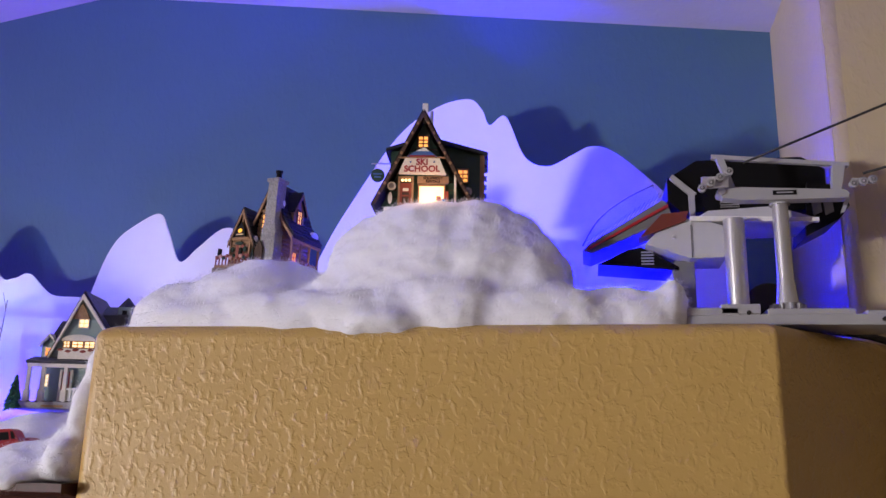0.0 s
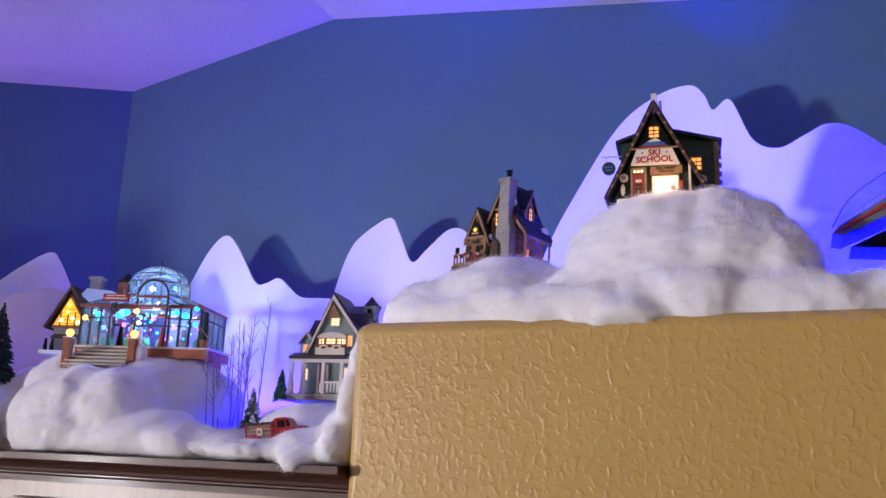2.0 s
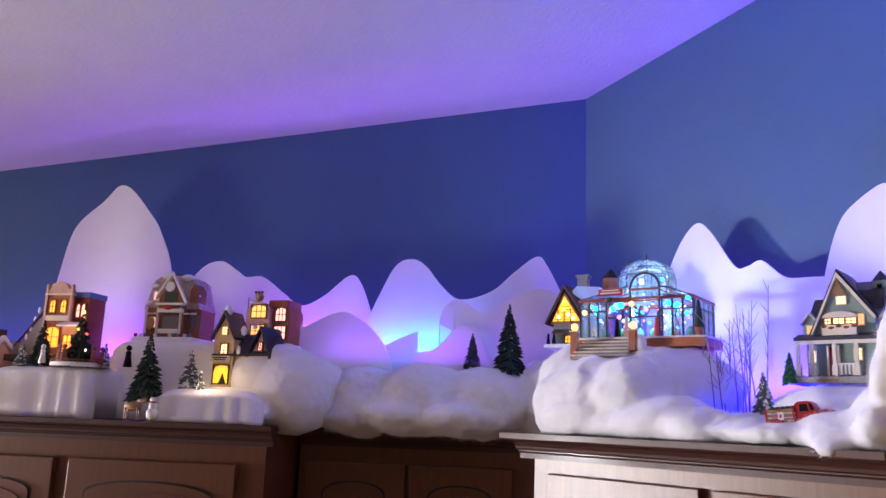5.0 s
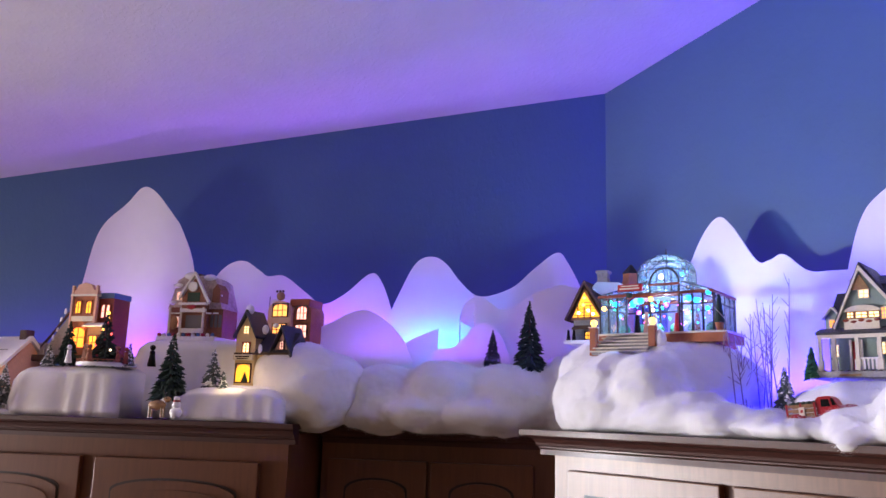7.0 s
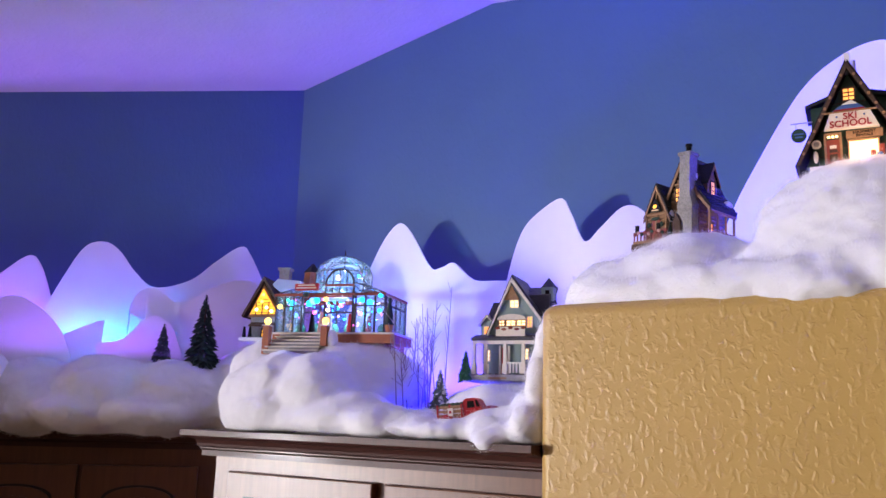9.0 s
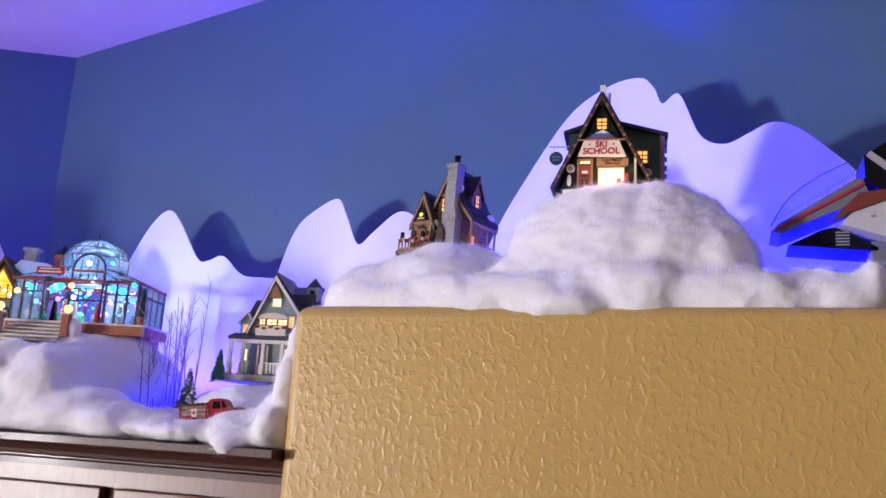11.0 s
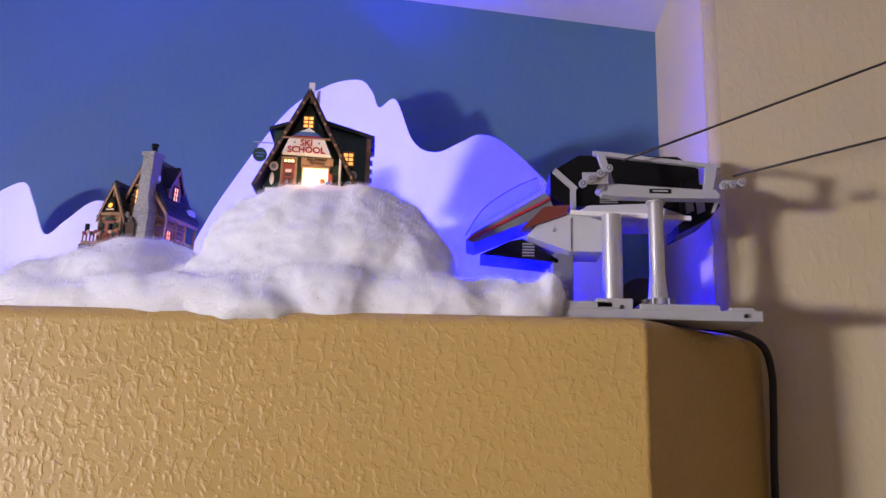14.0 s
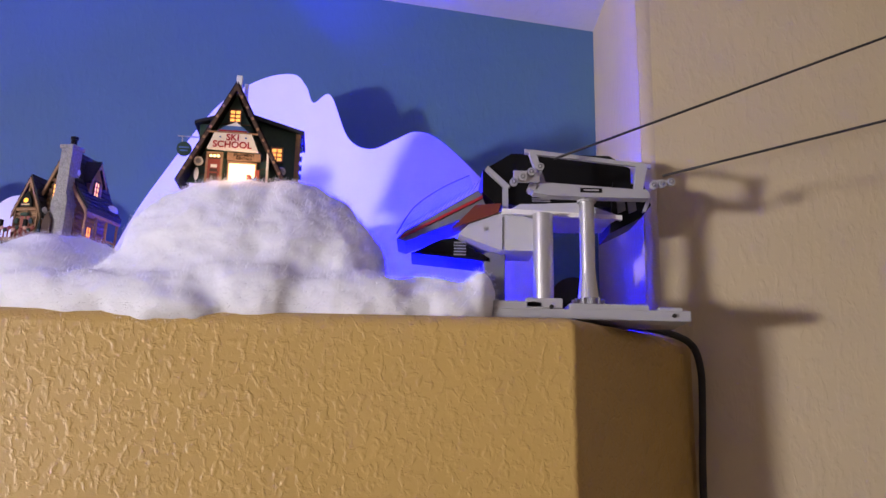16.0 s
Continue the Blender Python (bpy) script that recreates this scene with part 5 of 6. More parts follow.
    part("end_trim", prism([(0.106, 0.198), (0.112, 0.200), (0.122, 0.222), (0.116, 0.238), (0.110, 0.238), (0.115, 0.222)], 0.046, 0.0505), GREY_PLASTIC, cab)
    roof = part("platform_roof", prism([(-0.125, 0.186), (-0.02, 0.178), (0.055, 0.180), (0.062, 0.184), (0.0, 0.205), (-0.10, 0.200)], 0.02, 0.12), SHADED_PLASTIC, t, "grey platform roof")
    part("roof_edge", prism([(-0.13, 0.182), (0.064, 0.176), (0.064, 0.183), (-0.13, 0.190)], 0.012, 0.02), WHITE_PAINT, roof)
    body = part("drive_housing", prism([(-0.20, 0.150), (-0.13, 0.125), (-0.075, 0.125), (-0.070, 0.175), (-0.12, 0.192), (-0.165, 0.185)], 0.03, 0.11), SHADED_PLASTIC, t)
    part("housing_seam", boxes((-0.128, -0.126, 0.0285, 0.0302, 0.126, 0.180)), DARK_GREY, body)
    part("housing_screw", rod((-0.155, 0.028, 0.160), (-0.155, 0.031, 0.160), 0.003, n=10), SILVER, body)
    part("rear_leg", boxes((-0.155, -0.120, 0.06, 0.10, 0.0, 0.128), bevel=0.002), DARK_GREY, t)
    part("motor", rod((0.0, 0.10, 0.055), (0.0, 0.16, 0.055), 0.042, n=24), BLACK_RUBBER, t)
    part("motor_stand", boxes((-0.03, 0.02, 0.10, 0.16, 0.0, 0.055)), BLACK_RUBBER, t)
    ramp = part("boarding_ramp", prism([(-0.300, 0.150), (-0.286, 0.146), (-0.150, 0.204), (-0.160, 0.232), (-0.166, 0.236), (-0.288, 0.163)], 0.07, 0.17), DARK_GREY, t, "dark grey boarding ramp")
    part("ramp_stripe", prism([(-0.292, 0.150), (-0.158, 0.222), (-0.157, 0.228), (-0.292, 0.155)], 0.0675, 0.0705), RED_PAINT, ramp)
    part("orange_panel", prism([(-0.210, 0.158), (-0.135, 0.186), (-0.130, 0.202), (-0.172, 0.198)], 0.024, 0.06), ORANGE_PLASTIC, t)
    part("under_tray", prism([(-0.275, 0.124), (-0.145, 0.112), (-0.145, 0.118), (-0.205, 0.152), (-0.225, 0.148)], 0.06, 0.15), BLACK_GLOSS, t)
    for k in range(5):
        part("tray_fin", boxes((-0.205, -0.185, 0.0575, 0.0602, 0.122 + 0.005 * k, 0.124 + 0.005 * k)), GREY_PLASTIC, t)
    fence = part("ramp_screen", prism([(-0.300, 0.162), (-0.270, 0.206), (-0.225, 0.240), (-0.180, 0.262), (-0.172, 0.240)], 0.068, 0.0695), GLASS, ramp, "clear plastic screen")
    fence.visible_shadow = False
    for k in range(16):
        x = -0.292 + 0.0078 * k
        part("screen_wire", rod((x, 0.0675, 0.160 + (x + 0.292) * 0.62), (x + 0.012, 0.0675, 0.176 + (x + 0.292) * 0.66), 0.0005, n=5), DARK_GREY, ramp)
    curve_line("screen_rim", [(-0.300, 0.0675, 0.158), (-0.272, 0.0675, 0.204), (-0.226, 0.0675, 0.239), (-0.18, 0.0675, 0.262)], 0.0011, DARK_GREY, ramp)
    curve_line("wire_loop", [(0.006, 0.03, 0.16), (0.016, 0.03, 0.14), (0.014, 0.03, 0.11), (0.0, 0.04, 0.09)], 0.0013, SILVER, t)
    return t


ski_lift()
for a, b in (((0.236, 1.318, 2.655), (0.709, 1.2, 2.819)), ((0.405, 1.318, 2.632), (0.695, 1.2, 2.686))):
    a, b = Vector(a), Vector(b)
    way = b - a
    k = (3.446 + 0.1345 * (RIDGE_X - a.x) - a.z) / (way.z + 0.1345 * way.x)
    rope = curve_line("lift_rope", [a, a + way * k * 0.5 - Vector((0, 0, 0.004)), a + way * k], 0.0019, BLACK_RUBBER)
    tagged(rope, "taut black rope running from the toy lift to the ceiling", "rope", "lift ropes")
cable = curve_line("power_cable", [(0.30, 1.40, 2.405), (0.37, 1.425, 2.412), (0.44, 1.47, 2.410), (0.492, 1.49, 2.392), (0.510, 1.500, 2.35), (0.511, 1.505, 2.28), (0.506, 1.506, 2.15), (0.508, 1.506, 1.9), (0.507, 1.506, 1.2), (0.507, 1.506, 0.01)], 0.0062, BLACK_RUBBER)
tagged(cable, "thick black power cable hanging down the wall", "cable")
small = curve_line("power_cable", [(0.02, 1.60, 2.44), (0.035, 1.55, 2.475), (0.06, 1.52, 2.462), (0.09, 1.5, 2.445), (0.13, 1.5, 2.43)], 0.0016, BLACK_RUBBER)
tagged(small, "thin black wire behind the cotton snow", "cable")


# ---- truck and twigs ----
def toy_truck(m):
    t = root("red_truck", m, "small red vintage pickup truck carrying a wooden crate on cotton snow", "toy truck")
    part("chassis", boxes((-0.062, 0.060, -0.020, 0.020, 0.008, 0.014), bevel=0.001), BLACK_RUBBER, t)
    part("cab", prism([(-0.008, 0.012), (0.030, 0.012), (0.030, 0.030), (0.022, 0.046), (0.016, 0.050), (-0.002, 0.050), (-0.008, 0.046)], -0.018, 0.018), RED_PAINT, t)
    part("bonnet", ball((0.040, 0, 0.022), 0.016, 3, (1.45, 0.85, 0.75)), RED_PAINT, t, smooth=True)
    part("side_window", prism([(0.000, 0.032), (0.016, 0.032), (0.014, 0.045), (0.001, 0.045)], -0.0186, -0.0175), BLACK_GLOSS, t)
    part("windscreen", prism([(0.019, 0.033), (0.0265, 0.033), (0.0215, 0.045), (0.017, 0.046)], -0.0184, 0.0184), BLACK_GLOSS, t)
    part("bed", boxes((-0.062, -0.008, -0.019, 0.019, 0.012, 0.016)), RED_PAINT, t)
    for z in (0.018, 0.026, 0.034):
        part("side_slat", boxes((-0.062, -0.009, -0.020, -0.0175, z, z + 0.005)), TAN_LOG, t)
        part("side_slat", boxes((-0.062, -0.009, 0.0175, 0.020, z, z + 0.005)), TAN_LOG, t)
    for x in (-0.061, -0.036, -0.012):
        part("stake", boxes((x, x + 0.003, -0.0212, -0.0175, 0.012, 0.041)), RED_PAINT, t)
    part("side_badge", boxes((-0.038, -0.028, -0.0225, -0.020, 0.019, 0.034)), CREAM_PAINT, t)
    part("badge_bar", boxes((-0.035, -0.031, -0.0232, -0.0222, 0.024, 0.029)), RED_PAINT, t)
    part("bumper", boxes((0.060, 0.065, -0.020, 0.020, 0.008, 0.013), bevel=0.001), SILVER, t)
    part("grille", boxes((0.058, 0.0615, -0.008, 0.008, 0.014, 0.026)), SILVER, t)
    for y in (-0.012, 0.012):
        part("headlight", ball((0.058, y, 0.022), 0.0036, 1), SILVER, t)
    for x in (-0.042, 0.040):
        for y in (-0.019, 0.019):
            wheel = part("wheel", rod((x, y - 0.004, 0.010), (x, y + 0.004, 0.010), 0.0105, n=18), BLACK_RUBBER, t)
            part("hub", rod((x, y - 0.005, 0.010), (x, y + 0.005, 0.010), 0.004, n=12), SILVER, wheel)
            part("fender", ball((x, y, 0.014), 0.0125, 2, (1.25, 0.5, 0.75)), RED_PAINT, wheel)
    for k in range(5):
        part("evergreen_bough", ball((-0.052 + 0.009 * k, 0.0, 0.040), 0.008, 1, (1.2, 1.6, 0.7)), BOTTLE_GREEN, t)
    return t


toy_truck(pose(-0.968, 1.345, 2.188, 0, -6, 14))

twigs = root("twig_bundle", pose(-1.20, 1.47, 2.20), "bundle of bare upright branching twigs in blue light", "twigs")
rng = random.Random(5)
for k in range(15):
    x, y = rng.uniform(-0.085, 0.085), rng.uniform(-0.03, 0.05)
    h = rng.uniform(0.15, 0.29)
    lean = rng.uniform(-0.025, 0.02)
    stem = part("twig", rod((x, y, 0), (x + lean, y, h), 0.0017, 0.0007, 5), TWIG, twigs)
    side = bmesh.new()
    for j in range(7):
        u = rng.uniform(0.25, 0.95)
        p = Vector((x + lean * u, y, h * u))
        add_rod(side, p, p + Vector((rng.uniform(-0.03, 0.03), rng.uniform(-0.01, 0.01), rng.uniform(0.015, 0.05))), 0.0009, 0.0004, 4)
    tagged(part("side_shoot", side, TWIG, stem), kind="stuff")


# ---- conservatory ----
def vs_at(a, b, u, z):
    """A place on the plan line from a to b, at height z."""
    return (a[0] + (b[0] - a[0]) * u, a[1] + (b[1] - a[1]) * u, z)


def conservatory(m):
    h = root("glass_conservatory", m, "glass domed conservatory model glowing with coloured lights on cotton snow", "model conservatory")
    part("plinth", boxes((-0.14, 0.145, -0.02, 0.15, -0.035, 0.0), bevel=0.001), ORANGE_BRICK, h, "brick plinth")
    part("plinth_cap", boxes((-0.143, 0.148, -0.023, 0.153, -0.003, 0.002)), CREAM_PAINT, h)
    part("terrace", boxes((0.0, 0.180, -0.036, 0.10, -0.024, -0.004), bevel=0.001), ORANGE_BRICK, h)
    part("terrace_cap", boxes((-0.002, 0.183, -0.039, 0.103, -0.004, 0.0)), CREAM_PAINT, h)
    for k in range(6):
        part("step", boxes((-0.120 - 0.002 * k, 0.012, -0.030 - 0.012 * k, -0.018, -0.009 * k - 0.003, -0.009 * k)), CREAM_PAINT, h)
        part("riser", boxes((-0.118 - 0.002 * k, 0.010, -0.024 - 0.012 * k, -0.019, -0.009 * (k + 1), -0.009 * k - 0.003)), GREY_STONE, h)
    for x, zz in ((-0.130, -0.055), (0.020, -0.035)):
        post = part("gate_post", boxes((x - 0.008, x + 0.008, -0.075, -0.058, zz, 0.012), bevel=0.001), ORANGE_BRICK, h)
        part("post_cap", boxes((x - 0.010, x + 0.010, -0.077, -0.056, 0.012, 0.015)), CREAM_PAINT, post)
        part("lantern", ball((x, -0.066, 0.024), 0.0085, 2), BULBS[6], post)
    for x0, x1, z1 in ((-0.14, -0.07, 0.094), (0.07, 0.145, 0.094)):
        wing = part("wing_glazing", boxes((x0, x1, -0.008, -0.0065, 0.0, z1)), GLASS, h)
        wing.visible_shadow = False
        for k in range(4):
            xi = x0 + (x1 - x0) * k / 3
            part("mullion", boxes((xi - 0.0016, xi + 0.0016, -0.0105, -0.0045, 0.0, z1)), BRASS, wing)
        for z in (0.0, z1 * 0.72, z1):
            part("transom", boxes((x0, x1, -0.0105, -0.0045, z - 0.0015, z + 0.0015)), BRASS, wing)
        part("eave", boxes((x0 - 0.004, x1 + 0.004, -0.016, -0.008, z1 - 0.002, z1 + 0.004)), RED_DOOR, h)
    for x in (-0.14, 0.145):
        side = part("side_glazing", boxes((x - 0.001, x + 0.001, 0.0, 0.14, 0.0, 0.094)), GLASS, h)
        side.visible_shadow = False
        for k in range(5):
            part("mullion", boxes((x - 0.002, x + 0.002, 0.035 * k - 0.0016, 0.035 * k + 0.0016, 0.0, 0.096)), BRASS, side)
    back = part("back_glazing", boxes((-0.14, 0.145, 0.148, 0.150, 0.0, 0.094)), GLASS, h)
    back.visible_shadow = False
    for k in range(7):
        xi = -0.14 + 0.0475 * k
        part("mullion", boxes((xi - 0.002, xi + 0.002, 0.1465, 0.1515, 0.0, 0.096)), BRASS, back)
    part("transom", boxes((-0.14, 0.145, 0.1465, 0.1515, 0.070, 0.074)), BRASS, back)
    for x in (-0.14, 0.145):
        part("transom", boxes((x - 0.002, x + 0.002, 0.0, 0.14, 0.068, 0.073)), BRASS, h)
    # arched portal
    arch_bm = bmesh.new()
    pts = [(0.0, 0.0)] + [(0.036 + 0.036 * math.cos(math.pi - a), 0.118 + 0.036 * math.sin(a)) for a in [k * math.pi / 12 for k in range(13)]] + [(0.072, 0.0)]
    for (xa, za), (xb, zb) in zip(pts, pts[1:]):
        add_rod(arch_bm, (xa, -0.030, za), (xb, -0.030, zb), 0.0026, n=6)
    arch = part("portal_arch", arch_bm, BRASS, h)
    part("portal_beam", boxes((-0.002, 0.074, -0.033, -0.027, 0.090, 0.095), (-0.002, 0.074, -0.033, -0.027, 0.112, 0.117)), RED_DOOR, arch)
    for x in (0.018, 0.036, 0.054):
        part("portal_bar", rod((x, -0.030, 0.095), (x, -0.030, 0.148), 0.0012, n=5), BRASS, arch)
    part("portal_glass", boxes((0.003, 0.069, -0.0305, -0.0295, 0.095, 0.150)), GLASS, arch).visible_shadow = False
    sign = part("sign_board", boxes((-0.085, -0.022, -0.026, -0.020, 0.104, 0.121), bevel=0.001), RED_PAINT, h, "red sign board")
    part("sign_text", boxes((-0.076, -0.031, -0.0275, -0.0255, 0.1155, 0.118), (-0.080, -0.028, -0.0275, -0.0255, 0.1085, 0.112)), CREAM_PAINT, sign)
    part("wreath", ball((-0.055, -0.024, 0.094), 0.010, 1, (1, 0.4, 0.8)), BOTTLE_GREEN, h)
    # drum and dome
    cx, cy, r = 0.006, 0.065, 0.071
    part("eave", boxes((-0.144, 0.149, 0.146, 0.152, 0.092, 0.098)), RED_DOOR, h)
    for x in (-0.144, 0.145):
        part("eave", boxes((x, x + 0.004, -0.008, 0.146, 0.092, 0.098)), RED_DOOR, h)
    part("lintel", boxes((-0.066, 0.066, -0.014, -0.007, 0.088, 0.098)), RED_DOOR, h)
    rim = [(-0.142, -0.012), (0.006, -0.012), (0.147, -0.012), (0.147, 0.065), (0.147, 0.15), (0.006, 0.15), (-0.142, 0.15), (-0.142, 0.065)]
    for k in range(8):
        a0, a1 = -math.pi * 0.75 + k * math.pi / 4, -math.pi * 0.75 + (k + 1) * math.pi / 4
        pane_bm = bmesh.new()
        vs = [pane_bm.verts.new(p) for p in ((*rim[k], 0.098), (*rim[(k + 1) % 8], 0.098), (cx + r * math.cos(a1), cy + r * math.sin(a1), 0.128), (cx + r * math.cos(a0), cy + r * math.sin(a0), 0.128))]
        pane_bm.faces.new(vs)
        slab = part("roof_pane", pane_bm, GLASS, h)
        slab.visible_shadow = False
        bar = bmesh.new()
        for u in (0.0, 0.33, 0.67):
            add_rod(bar, vs_at(rim[k], rim[(k + 1) % 8], u, 0.098), vs_at((cx + r * math.cos(a0), cy + r * math.sin(a0)), (cx + r * math.cos(a1), cy + r * math.sin(a1)), u, 0.128), 0.0012, n=5)
        part("roof_bar", bar, BRASS, slab)
    prof = [(r, 0.126), (r, 0.156), (r * 0.97, 0.164), (r * 0.88, 0.178), (r * 0.70, 0.190), (r * 0.45, 0.199), (r * 0.10, 0.204)]
    dome_bm = bmesh.new()
    loops = [[dome_bm.verts.new((cx + rr * math.cos(a), cy + rr * math.sin(a), z)) for a in [k * math.tau / 16 for k in range(16)]] for rr, z in prof]
    for a, b in zip(loops, loops[1:]):
        for k in range(16):
            dome_bm.faces.new((a[k], a[(k + 1) % 16], b[(k + 1) % 16], b[k]))
    dome = part("dome", dome_bm, GLASS, h, "clear ribbed glass dome", smooth=True)
    dome.visible_shadow = False
    for k in range(8):
        a = k * math.tau / 8 + math.tau / 16
        rib = bmesh.new()
        for (r0, z0), (r1, z1) in zip(prof, prof[1:]):
            add_rod(rib, (cx + r0 * math.cos(a), cy + r0 * math.sin(a), z0), (cx + r1 * math.cos(a), cy + r1 * math.sin(a), z1), 0.0011, n=5)
        part("dome_rib", rib, BRASS, dome)
    for z, rr in ((0.128, r), (0.158, r), (0.178, r * 0.88)):
        hoop = bmesh.new()
        for k in range(24):
            a, b = k * math.tau / 24, (k + 1) * math.tau / 24
            add_rod(hoop, (cx + rr * math.cos(a), cy + rr * math.sin(a), z), (cx + rr * math.cos(b), cy + rr * math.sin(b), z), 0.0012, n=5)
        part("hoop", hoop, BRASS, dome)
    part("finial", rod((cx, cy, 0.203), (cx, cy, 0.220), 0.003, 0.0006, 8), BRASS, dome)
    # strings of bulbs, shoppers and planters inside
    for k in range(90):
        x = -0.135 + 0.275 * rng.random()
        z = rng.choice((0.028, 0.05, 0.072, 0.080, 0.084))
        y = rng.uniform(-0.004, 0.11)
        part("bulb", ball((x, y, z + rng.uniform(-0.008, 0.008)), rng.uniform(0.0014, 0.0030), 1), BULBS[(0, 0, 1, 2, 5, 3, 2)[k % 7]], h)
    for x, y, z, r0, c in ((-0.098, -0.004, 0.076, 0.007, 0), (-0.035, -0.004, 0.082, 0.008, 0), (-0.052, 0.01, 0.084, 0.008, 5), (0.085, -0.004, 0.082, 0.007, 0), (0.135, -0.012, 0.092, 0.006, 0), (0.004, -0.035, 0.080, 0.006, 6), (0.010, 0.02, 0.142, 0.007, 1), (0.055, 0.04, 0.148, 0.004, 3), (-0.128, -0.014, 0.066, 0.006, 6), (0.072, 0.02, 0.052, 0.005, 2), (-0.05, 0.02, 0.056, 0.005, 2), (-0.105, 0.03, 0.05, 0.006, 5), (-0.070, 0.03, 0.080, 0.008, 0), (0.060, 0.02, 0.084, 0.007, 5), (0.100, 0.01, 0.078, 0.008, 0), (0.118, 0.03, 0.060, 0.006, 0), (-0.120, 0.01, 0.084, 0.005, 3), (0.020, 0.02, 0.072, 0.005, 2), (-0.010, 0.01, 0.060, 0.005, 1)):
        part("lantern", ball((x, y, z), r0, 2), BULBS[c], h)
    for x, mat, hh in ((-0.050, BLACK_GLOSS, 0.05), (-0.026, PINK_STUCCO, 0.055), (-0.004, SNOW, 0.05), (0.050, RED_PAINT, 0.05), (0.10, RED_PAINT, 0.045)):
        part("figurine", rod((x, 0.01, 0.0), (x, 0.01, hh), 0.009, 0.004, 10), mat, h)
    for k in range(6):
        part("planter", ball((-0.11 + 0.045 * k, 0.07, 0.018), 0.016, 2, (1, 0.7, 1)), BRIGHT_GREEN, h)
    top = part("topiary", rod((0.158, -0.01, 0.02), (0.158, -0.01, 0.085), 0.012, 0.003, 10), BOTTLE_GREEN, h)
    part("pot", rod((0.158, -0.01, 0.0), (0.158, -0.01, 0.022), 0.007, 0.011, 12), ORANGE_BRICK, top)
    part("stone_ornament", ball((0.035, -0.058, -0.018), 0.018, 2, (0.8, 0.8, 1.3)), SNOW, h)
    return h


conservatory(pose(-1.462, 1.475, 2.392, 0, 0, 18))
point_lamp("conservatory_light", (-1.475, 1.530, 2.463), 2.0, (0.28, 0.55, 1.0), 0.004)


def lit_cottage(m):
    h = root("amber_lit_cottage", m, "dark stone cottage model with amber glowing gable and snowy roof", "model house")
    part("lower_wall", boxes((-0.038, 0.04, 0.0, 0.11, 0.0, 0.062)), GREY_STONE, h)
    part("gable", prism([(-0.045, 0.058), (0.048, 0.060), (-0.004, 0.150)], -0.006, 0.11), TAN_LOG, h)
    part("gable_glow", prism([(-0.038, 0.066), (0.040, 0.067), (-0.004, 0.136)], -0.0085, -0.0055), WINDOW_YELLOW, h, "amber glowing gable window")
    for x, z in ((-0.020, 0.078), (0.008, 0.084), (-0.006, 0.100), (0.022, 0.074), (-0.004, 0.120)):
        part("bulb", ball((x, -0.009, z), 0.0048, 2), BULBS[1 if z < 0.09 else 6], h)
    part("gable_slat", boxes(*[(-0.036 + 0.030 * k / 5, 0.038 - 0.030 * k / 5, -0.0098, -0.0082, 0.070 + 0.009 * k, 0.0712 + 0.009 * k) for k in range(5)]), DARK_TIMBER, h)
    for x in (-0.022, -0.004, 0.014):
        part("gable_bar", boxes((x - 0.0012, x + 0.0012, -0.0105, -0.008, 0.062, 0.100)), DARK_TIMBER, h)
    for a, b in (((-0.004, 0.158), (-0.056, 0.056)), ((-0.004, 0.158), (0.060, 0.060))):
        part("roof_slope", prism([a, b, (b[0] * 1.08, b[1] + 0.004), (a[0], a[1] + 0.012)], -0.014, 0.12), DARK_TIMBER, h)
    part("snow_roof", prism([(0.004, 0.152), (0.075, 0.10), (0.10, 0.10), (0.085, 0.165), (0.02, 0.17)], 0.03, 0.12), SNOW, h)
    part("side_wing", boxes((0.03, 0.10, 0.02, 0.12, 0.0, 0.10)), ORANGE_BRICK, h)
    ch = part("chimney", boxes((0.006, 0.036, 0.08, 0.105, 0.12, 0.212), bevel=0.001), GREY_STONE, h)
    part("chimney_cap", boxes((0.002, 0.040, 0.076, 0.109, 0.204, 0.211)), GREY_STONE, ch)
    tower = part("roof_lantern", rod((0.105, 0.08, 0.15), (0.105, 0.08, 0.195), 0.028, 0.022, 6), ORANGE_BRICK, h)
    part("lantern_cap", rod((0.105, 0.08, 0.195), (0.105, 0.08, 0.222), 0.026, 0.003, 6), BLACK_ROOF, tower)
    lit_window(h, 0.005, 0.006, 0.016, 0.020, -0.001, WINDOW_YELLOW, DARK_TIMBER, 2, 2, arch=True)
    lit_window(h, 0.066, 0.058, 0.018, 0.024, 0.018, WINDOW_ORANGE, DARK_TIMBER, 2, 2)
    part("awning", side_prism([(-0.026, 0.030), (0.0, 0.040), (0.0, 0.044), (-0.027, 0.034)], -0.034, 0.034), DARK_TIMBER, h)
    for x in (-0.030, -0.046):
        part("figurine", rod((x, -0.02, 0.0), (x, -0.02, 0.03), 0.006, 0.003, 8), BLACK_GLOSS, h)
    part("base", boxes((-0.055, 0.10, -0.035, 0.12, -0.01, 0.0), bevel=0.002), SNOW, h)
    return h


lit_cottage(pose(-1.775, 1.56, 2.398, 0, 0, 26))


